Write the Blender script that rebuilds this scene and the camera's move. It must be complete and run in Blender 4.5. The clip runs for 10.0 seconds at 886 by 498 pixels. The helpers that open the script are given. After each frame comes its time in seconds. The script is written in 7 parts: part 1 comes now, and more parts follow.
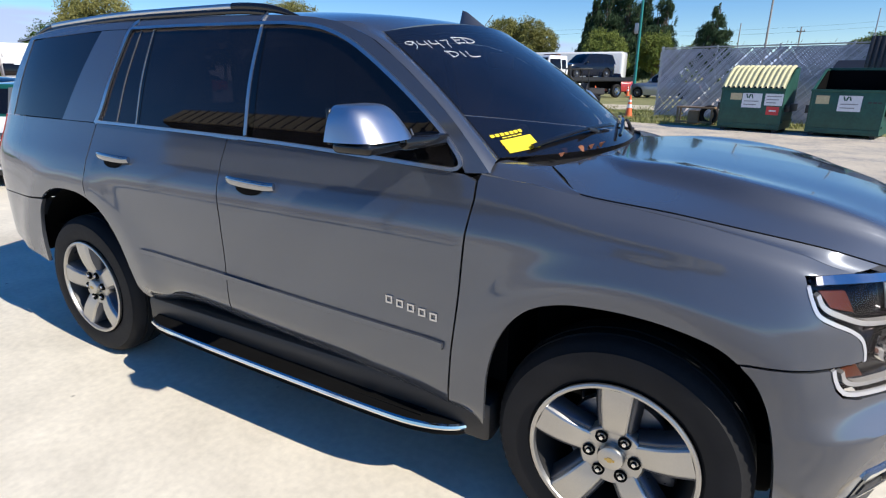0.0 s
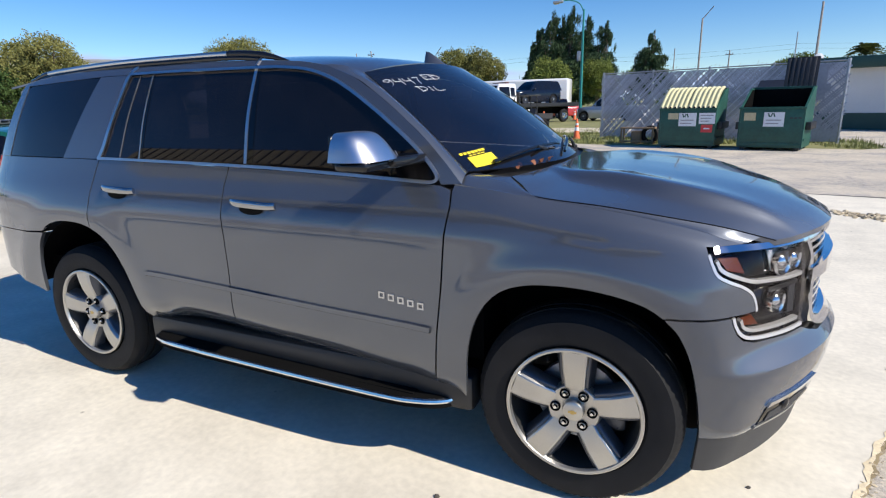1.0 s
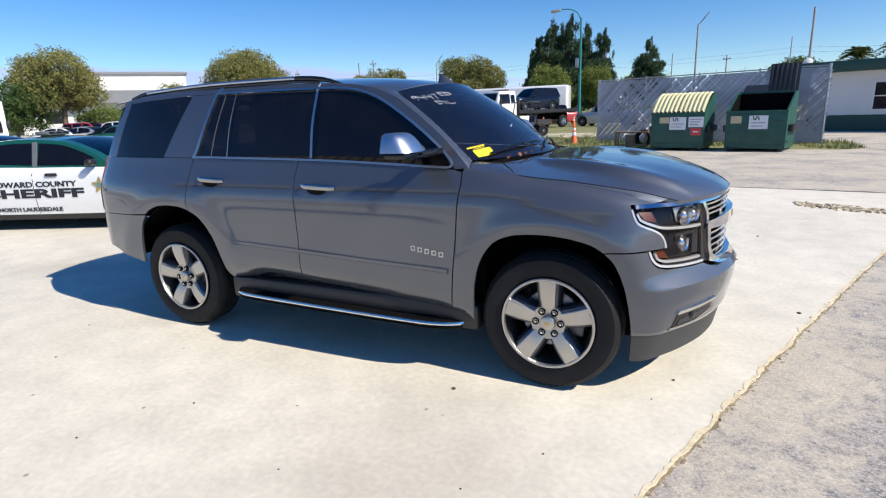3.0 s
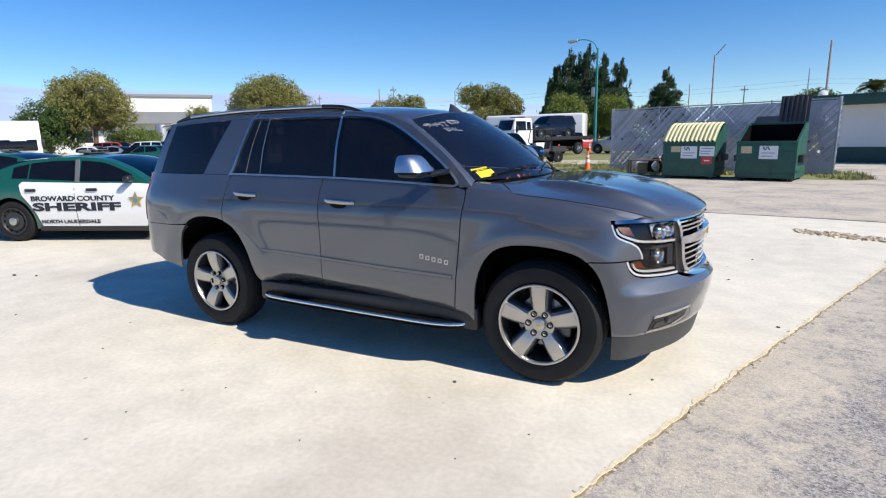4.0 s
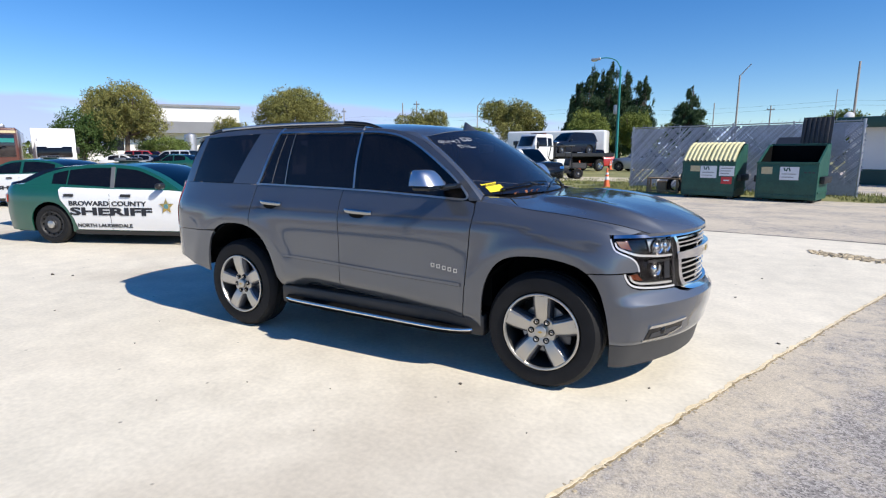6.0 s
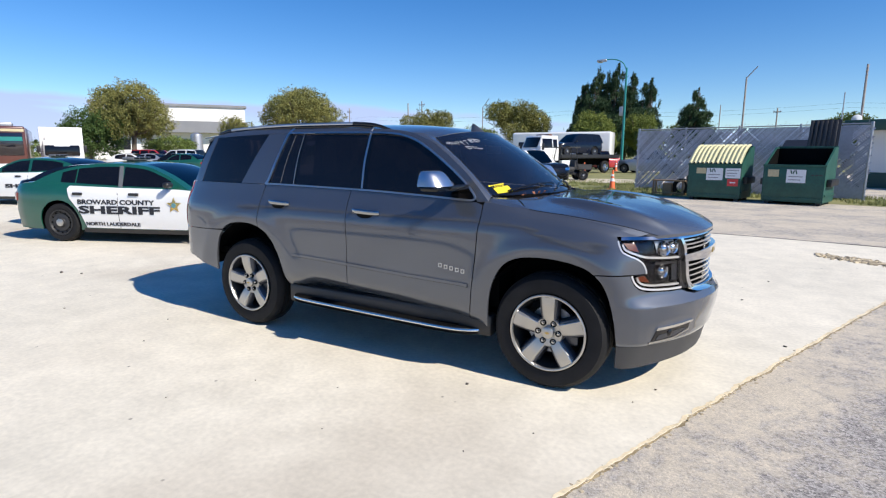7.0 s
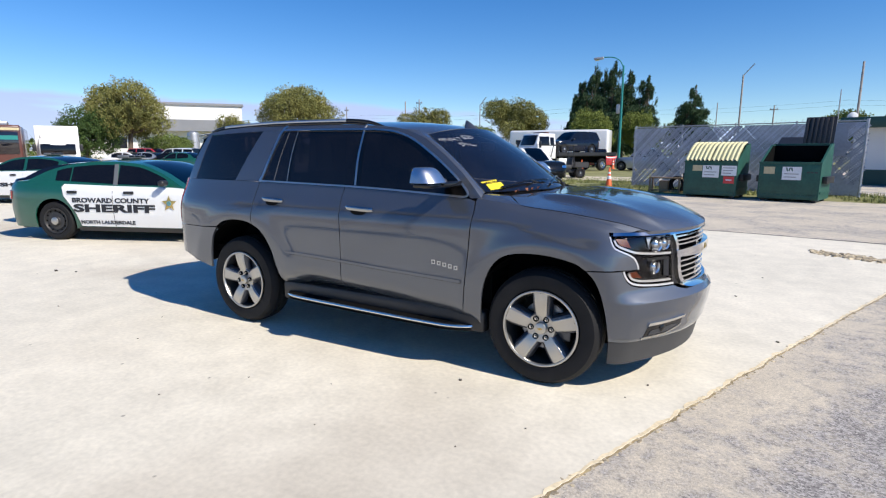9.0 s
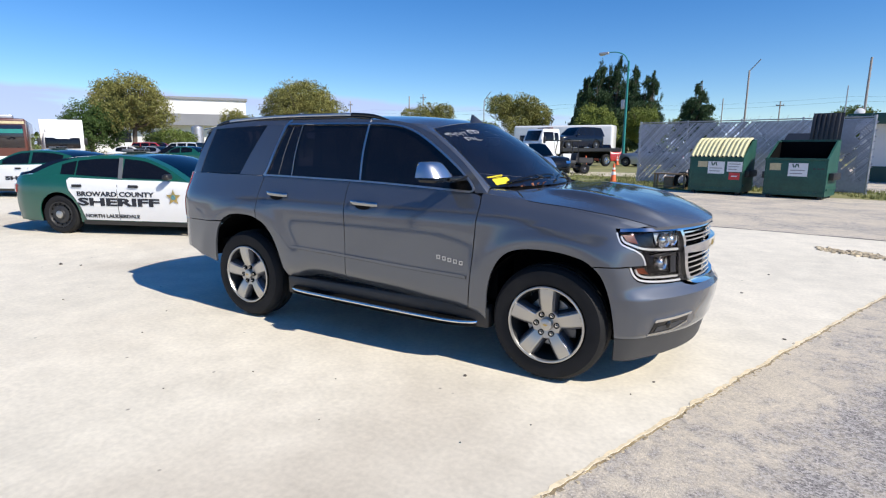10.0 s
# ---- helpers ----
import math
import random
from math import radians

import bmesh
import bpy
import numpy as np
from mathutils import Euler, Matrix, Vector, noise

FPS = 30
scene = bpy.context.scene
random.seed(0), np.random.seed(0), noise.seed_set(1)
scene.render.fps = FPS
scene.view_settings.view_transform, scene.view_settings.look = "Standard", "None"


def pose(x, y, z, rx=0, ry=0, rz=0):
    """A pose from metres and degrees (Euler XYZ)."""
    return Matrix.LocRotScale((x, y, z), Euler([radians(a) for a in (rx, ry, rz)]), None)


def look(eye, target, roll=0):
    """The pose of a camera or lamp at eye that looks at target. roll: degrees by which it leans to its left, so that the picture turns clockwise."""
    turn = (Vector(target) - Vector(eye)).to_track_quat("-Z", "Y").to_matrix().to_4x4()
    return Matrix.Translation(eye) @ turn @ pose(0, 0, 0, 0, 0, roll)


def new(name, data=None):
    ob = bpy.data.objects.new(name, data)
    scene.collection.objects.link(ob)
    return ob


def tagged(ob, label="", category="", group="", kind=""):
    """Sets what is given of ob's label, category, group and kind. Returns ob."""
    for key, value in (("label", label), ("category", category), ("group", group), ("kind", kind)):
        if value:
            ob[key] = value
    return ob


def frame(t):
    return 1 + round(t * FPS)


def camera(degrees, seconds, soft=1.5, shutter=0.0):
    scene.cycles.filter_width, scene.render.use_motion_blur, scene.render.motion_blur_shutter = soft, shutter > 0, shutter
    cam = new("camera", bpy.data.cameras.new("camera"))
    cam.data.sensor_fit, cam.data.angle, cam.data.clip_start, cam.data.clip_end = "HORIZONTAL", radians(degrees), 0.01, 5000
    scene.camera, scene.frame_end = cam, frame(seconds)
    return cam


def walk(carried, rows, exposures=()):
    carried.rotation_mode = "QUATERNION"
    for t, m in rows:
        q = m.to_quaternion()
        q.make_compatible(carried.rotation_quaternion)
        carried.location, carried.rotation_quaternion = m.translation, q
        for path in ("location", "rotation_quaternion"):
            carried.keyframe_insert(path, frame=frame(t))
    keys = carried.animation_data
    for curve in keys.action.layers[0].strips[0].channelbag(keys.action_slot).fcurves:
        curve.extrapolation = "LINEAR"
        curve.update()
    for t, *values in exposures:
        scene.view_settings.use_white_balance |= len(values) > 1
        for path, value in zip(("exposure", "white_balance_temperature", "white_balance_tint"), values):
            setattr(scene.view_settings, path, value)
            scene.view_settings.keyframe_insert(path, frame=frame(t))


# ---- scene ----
cam = camera(78.0, 10.0, 1.2)
PATH = [
    (0, (1.727, -2.55, 1.596), (0.79, -0.891, 0.988), 0.5),
    (0.5, (1.763, -2.765, 1.593), (0.904, -1.049, 1.031), -1.2),
    (1, (1.841, -2.944, 1.601), (1.02, -1.194, 1.089), -1.4),
    (1.5, (1.984, -3.172, 1.609), (1.11, -1.454, 1.074), -0.8),
    (2, (2.051, -3.4, 1.606), (1.188, -1.667, 1.104), -1.6),
    (2.5, (2.124, -3.603, 1.608), (1.296, -1.851, 1.116), -2.1),
    (3.8, (2.399, -4.256, 1.625), (1.53, -2.507, 1.193), -1.7),
    (4, (2.464, -4.274, 1.617), (1.575, -2.528, 1.217), -1.2),
    (4.5, (2.597, -4.389, 1.622), (1.661, -2.665, 1.232), -0.1),
    (5, (2.64, -4.443, 1.633), (1.686, -2.723, 1.273), -0.7),
    (5.5, (2.64, -4.449, 1.632), (1.692, -2.723, 1.28), -0.3),
    (7, (2.625, -4.493, 1.636), (1.656, -2.778, 1.288), 0.2),
    (7.5, (2.627, -4.481, 1.634), (1.669, -2.76, 1.29), 0.1),
    (8, (2.643, -4.477, 1.63), (1.695, -2.751, 1.283), 0.5),
    (8.5, (2.648, -4.488, 1.625), (1.689, -2.771, 1.264), 0.4),
    (9, (2.659, -4.482, 1.624), (1.698, -2.765, 1.27), 0.1),
    (9.5, (2.644, -4.478, 1.619), (1.68, -2.765, 1.251), 0.4),
    (10, (2.637, -4.472, 1.619), (1.667, -2.763, 1.248), 0.3),
]
walk(cam, [(t, look(eye, target, roll)) for t, eye, target, roll in PATH])

# ---- world and sun ----
SUN = Vector((1.16, -0.13, 1.02)).normalized()
world = bpy.data.worlds.new("sky")
scene.world = world
world.use_nodes = True
wn, wl = world.node_tree.nodes, world.node_tree.links
sky = wn.new("ShaderNodeTexSky")
sky.sky_type = "NISHITA"
sky.sun_disc = False
sky.sun_elevation = math.asin(SUN.z)
sky.sun_rotation = math.atan2(SUN.x, SUN.y)
sky.altitude = 700
sky.air_density, sky.dust_density, sky.ozone_density = 1.0, 0.12, 3.0
# a thin bank of pale cloud low over the horizon
wc = wn.new("ShaderNodeTexCoord")
wm = wn.new("ShaderNodeMapping")
wm.inputs["Scale"].default_value = (1.6, 1.6, 14.0)
wl.new(wc.outputs["Generated"], wm.inputs["Vector"])
wnoise = wn.new("ShaderNodeTexNoise")
wnoise.inputs["Scale"].default_value = 2.2
wnoise.inputs["Detail"].default_value = 7
wl.new(wm.outputs["Vector"], wnoise.inputs["Vector"])
wsep = wn.new("ShaderNodeSeparateXYZ")
wl.new(wc.outputs["Generated"], wsep.inputs[0])
wband = wn.new("ShaderNodeMapRange")
wband.inputs["From Min"].default_value, wband.inputs["From Max"].default_value = 0.113, 0.104
# the bank stands higher towards the warehouse and sinks towards the fence
wlow = wn.new("ShaderNodeMapRange")
wlow.inputs["From Min"].default_value, wlow.inputs["From Max"].default_value = -0.62, -0.22
wlow.inputs["To Max"].default_value = 0.045
wl.new(wsep.outputs["X"], wlow.inputs["Value"])
# dry, clear air: the pale rim of the sky stays low
wup = wn.new("ShaderNodeVectorMath")
wup.inputs[1].default_value = (0, 0, 0.016)
wl.new(wc.outputs["Generated"], wup.inputs[0])
wnorm = wn.new("ShaderNodeVectorMath")
wnorm.operation = "NORMALIZE"
wl.new(wup.outputs[0], wnorm.inputs[0])
wl.new(wnorm.outputs[0], sky.inputs["Vector"])
wedge = wn.new("ShaderNodeTexNoise")
wedge.inputs["Scale"].default_value, wedge.inputs["Detail"].default_value = 5.0, 5
wl.new(wc.outputs["Generated"], wedge.inputs["Vector"])
wrag = wn.new("ShaderNodeMath")
wrag.operation = "MULTIPLY_ADD"
wrag.inputs[1].default_value = 0.05
wl.new(wedge.outputs["Fac"], wrag.inputs[0])
wl.new(wlow.outputs[0], wrag.inputs[2])
wsum = wn.new("ShaderNodeMath")
wl.new(wsep.outputs["Z"], wsum.inputs[0])
wl.new(wrag.outputs[0], wsum.inputs[1])
wl.new(wsum.outputs[0], wband.inputs["Value"])
wclip = wn.new("ShaderNodeMapRange")
wclip.inputs["From Min"].default_value, wclip.inputs["From Max"].default_value = 0.25, 0.50
wclip.inputs["To Max"].default_value = 0.85
wl.new(wnoise.outputs["Fac"], wclip.inputs["Value"])
wmul = wn.new("ShaderNodeMath")
wmul.operation = "MULTIPLY"
wl.new(wband.outputs[0], wmul.inputs[0])
wl.new(wclip.outputs[0], wmul.inputs[1])
wmix = wn.new("ShaderNodeMix")
wmix.data_type = "RGBA"
wl.new(wmul.outputs[0], wmix.inputs["Factor"])
wl.new(sky.outputs[0], wmix.inputs["A"])
wmix.inputs["B"].default_value = (4.6, 5.2, 6.9, 1)
wbg = wn["Background"]
whs = wn.new("ShaderNodeHueSaturation")
whs.inputs["Saturation"].default_value = 1.36
whs.inputs["Hue"].default_value = 0.509
wl.new(wmix.outputs["Result"], whs.inputs["Color"])
wbg.inputs["Strength"].default_value = 0.113
wl.new(whs.outputs[0], wbg.inputs["Color"])
scene.view_settings.exposure = 0.37

sun = new("sun", bpy.data.lights.new("sun", "SUN"))
sun.data.energy, sun.data.angle, sun.data.color = 4.6, radians(0.5), (1.0, 0.93, 0.82)
sun.matrix_world = look((30, -4, 30), Vector((30, -4, 30)) - SUN)


# ---- materials ----
def surface(name, base, rough=0.6, metal=0.0, var=0.12, scale=3.0, fine=40.0, bump=0.1, depth=0.004, coat=0.0, spec=0.5,
            rand=0.0, tint=None, island=0.0):
    """A material with colour variation at two scales and fine relief, in object space."""
    m = bpy.data.materials.new(name)
    m.use_nodes = True
    n, l = m.node_tree.nodes, m.node_tree.links
    p = n["Principled BSDF"]
    p.inputs["Metallic"].default_value = metal
    p.inputs["Coat Weight"].default_value = coat
    p.inputs["Coat Roughness"].default_value = 0.03
    p.inputs["Specular IOR Level"].default_value = spec
    tc = n.new("ShaderNodeTexCoord")
    a = n.new("ShaderNodeTexNoise")
    a.inputs["Scale"].default_value, a.inputs["Detail"].default_value = scale, 6
    b = n.new("ShaderNodeTexNoise")
    b.inputs["Scale"].default_value, b.inputs["Detail"].default_value = fine, 4
    l.new(tc.outputs["Object"], a.inputs["Vector"])
    l.new(tc.outputs["Object"], b.inputs["Vector"])
    add = n.new("ShaderNodeMath")
    add.operation = "MULTIPLY_ADD"
    l.new(a.outputs["Fac"], add.inputs[0])
    add.inputs[1].default_value = 1.3
    l.new(b.outputs["Fac"], add.inputs[2])
    ramp = n.new("ShaderNodeMapRange")
    ramp.inputs["From Min"].default_value, ramp.inputs["From Max"].default_value = 0.75, 1.55
    ramp.inputs["To Min"].default_value, ramp.inputs["To Max"].default_value = 1 - var, 1 + var
    l.new(add.outputs[0], ramp.inputs["Value"])
    value = ramp.outputs[0]
    if rand or island:
        info = n.new("ShaderNodeObjectInfo") if rand else n.new("ShaderNodeNewGeometry")
        rr = n.new("ShaderNodeMapRange")
        rr.inputs["To Min"].default_value, rr.inputs["To Max"].default_value = 1 - (rand or island), 1 + (rand or island)
        l.new(info.outputs["Random" if rand else "Random Per Island"], rr.inputs["Value"])
        mm = n.new("ShaderNodeMath")
        mm.operation = "MULTIPLY"
        l.new(value, mm.inputs[0])
        l.new(rr.outputs[0], mm.inputs[1])
        value = mm.outputs[0]
    mix = n.new("ShaderNodeMix")
    mix.data_type = "RGBA"
    mix.inputs["A"].default_value, mix.inputs["B"].default_value = (*base, 1), (*(tint or base), 1)
    l.new(a.outputs["Fac"], mix.inputs["Factor"])
    sc = n.new("ShaderNodeVectorMath")
    sc.operation = "SCALE"
    l.new(mix.outputs["Result"], sc.inputs[0])
    l.new(value, sc.inputs["Scale"])
    l.new(sc.outputs[0], p.inputs["Base Color"])
    rg = n.new("ShaderNodeMapRange")
    rg.inputs["To Min"].default_value, rg.inputs["To Max"].default_value = max(0.01, rough * 0.8), min(1, rough * 1.2)
    l.new(b.outputs["Fac"], rg.inputs["Value"])
    l.new(rg.outputs[0], p.inputs["Roughness"])
    if bump:
        bp = n.new("ShaderNodeBump")
        bp.inputs["Strength"].default_value, bp.inputs["Distance"].default_value = bump, depth
        l.new(b.outputs["Fac"], bp.inputs["Height"])
        l.new(bp.outputs[0], p.inputs["Normal"])
    return m


def glass(name, tint, gloss=1.0, ior=1.5, veil=0.0):
    """Thin tinted pane: what is behind shows through, and the sky is mirrored by Fresnel."""
    m = bpy.data.materials.new(name)
    m.use_nodes = True
    n, l = m.node_tree.nodes, m.node_tree.links
    n.remove(n["Principled BSDF"])
    t, g, f, x = (n.new("ShaderNodeBsdfTransparent"), n.new("ShaderNodeBsdfGlossy"), n.new("ShaderNodeFresnel"), n.new("ShaderNodeMixShader"))
    t.inputs["Color"].default_value = (*tint, 1)
    g.inputs["Roughness"].default_value = 0.01
    g.inputs["Color"].default_value = (gloss, gloss * 0.93, gloss * 0.93, 1)
    f.inputs["IOR"].default_value = ior
    l.new(f.outputs[0], x.inputs["Fac"])
    l.new(t.outputs[0], x.inputs[1])
    l.new(g.outputs[0], x.inputs[2])
    # uneven grey film added to lift the panes' blacks, a painted veil of light
    if veil:
        film, cover = n.new("ShaderNodeBsdfDiffuse"), n.new("ShaderNodeMixShader")
        film.inputs["Color"].default_value = (0.32, 0.30, 0.34, 1)
        tc, veil_noise, amount = n.new("ShaderNodeTexCoord"), n.new("ShaderNodeTexNoise"), n.new("ShaderNodeMapRange")
        veil_noise.inputs["Scale"].default_value, veil_noise.inputs["Detail"].default_value = 5.0, 7
        amount.inputs["From Min"].default_value, amount.inputs["From Max"].default_value = 0.3, 0.7
        amount.inputs["To Min"].default_value, amount.inputs["To Max"].default_value = veil * 0.7, veil * 1.3
        l.new(tc.outputs["Object"], veil_noise.inputs["Vector"])
        l.new(veil_noise.outputs["Fac"], amount.inputs["Value"])
        l.new(amount.outputs[0], cover.inputs["Fac"])
        l.new(x.outputs[0], cover.inputs[1])
        l.new(film.outputs[0], cover.inputs[2])
        x = cover
    l.new(x.outputs[0], n["Material Output"].inputs["Surface"])
    return m


def flake_paint(name, base, sharp, broad, share):
    """Metallic paint under clear coat: a tight lobe of flakes, and a broad one with a pigment that scatters."""
    m = surface(name, base, sharp, 0.90, 0.05, 1.2, 900, 0.015, 0.0004, 1.0)
    n, l = m.node_tree.nodes, m.node_tree.links
    p = n["Principled BSDF"]
    q = n.new("ShaderNodeBsdfPrincipled")
    for k in ("Metallic", "Coat Weight", "Coat Roughness"):
        q.inputs[k].default_value = p.inputs[k].default_value
    for b in (p, q):
        b.inputs["Coat IOR"].default_value = 1.66
        b.inputs["Coat Roughness"].default_value = 0.06
    q.inputs["Roughness"].default_value = broad
    q.inputs["Metallic"].default_value = 0.78
    l.new(p.inputs["Base Color"].links[0].from_socket, q.inputs["Base Color"])
    x = n.new("ShaderNodeMixShader")
    x.inputs["Fac"].default_value = share
    l.new(p.outputs[0], x.inputs[1])
    l.new(q.outputs[0], x.inputs[2])
    l.new(x.outputs[0], n["Material Output"].inputs["Surface"])
    return m


PAINT = flake_paint("grey metallic paint", (0.112, 0.123, 0.146), 0.14, 0.61, 0.70)
CHROME = surface("chrome", (0.80, 0.79, 0.78), 0.09, 1.0, 0.03, 4, 60, 0.0)
CAPCHROME = surface("hazed chrome", (0.82, 0.82, 0.82), 0.31, 1.0, 0.02, 4, 12, 0.0)
SATIN = surface("brushed alloy", (0.50, 0.485, 0.455), 0.34, 0.9, 0.06, 8, 200, 0.05, 0.0005)
ALLOY = surface("painted alloy pocket", (0.085, 0.09, 0.105), 0.3, 0.7, 0.06, 8, 90, 0.0)
TRIM = surface("bright window trim", (0.60, 0.60, 0.61), 0.30, 1.0, 0.03, 4, 60, 0.0)
GRIP = surface("dark chrome", (0.36, 0.37, 0.39), 0.10, 1.0, 0.03, 4, 60, 0.0)
RUBBER = surface("tyre rubber", (0.013, 0.013, 0.014), 0.7, 0, 0.25, 9, 80, 0.35, 0.002, spec=0.25)
BLACK = surface("black plastic", (0.018, 0.018, 0.019), 0.45, 0, 0.2, 6, 150, 0.15, 0.001)
GLOSSBLACK = surface("gloss black trim", (0.008, 0.008, 0.009), 0.12, 0, 0.1, 5, 80, 0)
DAM = surface("dark grey moulded plastic", (0.042, 0.042, 0.044), 0.6, 0, 0.12, 5, 220, 0.2, 0.001)
# near-black for hollows, gaps and undersides: their shade is put into the colour
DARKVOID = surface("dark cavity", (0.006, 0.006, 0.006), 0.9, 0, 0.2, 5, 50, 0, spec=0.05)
PILLARBLACK = surface("polished black pillar", (0.002, 0.002, 0.002), 0.02, 0, 0.1, 5, 50, 0)
BROW = surface("polished lamp trim", (0.56, 0.56, 0.57), 0.09, 1.0, 0.03, 4, 60, 0)
TINT = glass("privacy glass", (0.010, 0.009, 0.012), 1.0, 1.50, 0.016)
TINT_FRONT = glass("tinted windshield glass", (0.26, 0.27, 0.30), 1.0, 1.85, 0.018)
CLEAR = glass("clear lamp lens", (0.94, 0.945, 0.95), 0.5)
PANE = glass("car window glass", (0.16, 0.19, 0.2))
AMBER = surface("amber reflector", (0.11, 0.022, 0.004), 0.35, 0, 0.15, 30, 200, 0.3, 0.001, 0.6)
REDLENS = surface("red lamp lens", (0.35, 0.012, 0.012), 0.15, 0, 0.1, 20, 100, 0.1, 0.001, 0.8)
LAMPBOWL = surface("frosted lamp reflector", (0.58, 0.59, 0.61), 0.32, 0.35, 0.12, 30, 160, 0.2, 0.002, coat=0.5)
STRIPDARK = surface("grey rubber seal", (0.10, 0.10, 0.105), 0.5, 0, 0.1, 8, 90, 0.05, 0.001)
LAMPWHITE = surface("bright lamp guide", (0.62, 0.62, 0.63), 0.2, 0.3, 0.05, 40, 200, 0, coat=0.8)
LAMPSILVER = surface("lamp reflector", (0.75, 0.76, 0.78), 0.12, 1.0, 0.1, 40, 200, 0.1, 0.001)
SEAT = surface("dark cloth", (0.07, 0.07, 0.075), 0.85, 0, 0.2, 8, 120, 0.2, 0.002)
GOLD = surface("gold emblem", (0.55, 0.40, 0.14), 0.3, 0.8, 0.08, 20, 90, 0)
YELLOW = surface("yellow sticker", (0.78, 0.62, 0.02), 0.6, 0, 0.06, 20, 90, 0)
CHALK = surface("white marker", (0.85, 0.86, 0.88), 0.8, 0, 0.2, 60, 200, 0)
DEADLEAF = surface("dead leaf", (0.30, 0.11, 0.05), 0.8, 0, 0.3, 30, 90, 0.2, 0.002)


def concrete_material():
    m = surface("pale concrete", (0.745, 0.695, 0.575), 0.85, 0, 0.15, 0.35, 3.5, 0.0, tint=(0.665, 0.61, 0.50))
    n, l = m.node_tree.nodes, m.node_tree.links
    p = n["Principled BSDF"]
    tc = next(x for x in n if x.type == "TEX_COORD")
    src = p.inputs["Base Color"].links[0].from_socket
    # dark specks and small pits
    v = n.new("ShaderNodeTexVoronoi")
    v.inputs["Scale"].default_value, v.inputs["Randomness"].default_value = 3.2, 1
    l.new(tc.outputs["Object"], v.inputs["Vector"])
    sp = n.new("ShaderNodeMapRange")
    sp.inputs["From Min"].default_value, sp.inputs["From Max"].default_value = 0.022, 0.05
    sp.inputs["To Min"].default_value = 0.45
    l.new(v.outputs["Distance"], sp.inputs["Value"])
    # broad brownish stains
    st = n.new("ShaderNodeTexNoise")
    st.inputs["Scale"].default_value, st.inputs["Detail"].default_value = 0.22, 8
    st.inputs["Distortion"].default_value = 0.6
    l.new(tc.outputs["Object"], st.inputs["Vector"])
    sr = n.new("ShaderNodeMapRange")
    sr.inputs["From Min"].default_value, sr.inputs["From Max"].default_value = 0.52, 0.72
    sr.inputs["To Max"].default_value = 0.55
    l.new(st.outputs["Fac"], sr.inputs["Value"])
    mx = n.new("ShaderNodeMix")
    mx.data_type = "RGBA"
    l.new(sr.outputs[0], mx.inputs["Factor"])
    l.new(src, mx.inputs["A"])
    mx.inputs["B"].default_value = (0.36, 0.30, 0.23, 1)
    # hairline scuffs
    w = n.new("ShaderNodeTexNoise")
    w.inputs["Scale"].default_value, w.inputs["Detail"].default_value = 26, 6
    l.new(tc.outputs["Object"], w.inputs["Vector"])
    wr = n.new("ShaderNodeMapRange")
    wr.inputs["From Min"].default_value, wr.inputs["From Max"].default_value = 0.25, 0.75
    wr.inputs["To Min"].default_value, wr.inputs["To Max"].default_value = 0.90, 1.08
    l.new(w.outputs["Fac"], wr.inputs["Value"])
    mu = n.new("ShaderNodeMath")
    mu.operation = "MULTIPLY"
    l.new(sp.outputs[0], mu.inputs[0])
    l.new(wr.outputs[0], mu.inputs[1])
    sc = n.new("ShaderNodeVectorMath")
    sc.operation = "SCALE"
    l.new(mx.outputs["Result"], sc.inputs[0])
    l.new(mu.outputs[0], sc.inputs["Scale"])
    l.new(sc.outputs[0], p.inputs["Base Color"])
    bp = n.new("ShaderNodeBump")
    bp.inputs["Strength"].default_value, bp.inputs["Distance"].default_value = 0.25, 0.004
    l.new(w.outputs["Fac"], bp.inputs["Height"])
    l.new(bp.outputs[0], p.inputs["Normal"])
    return m


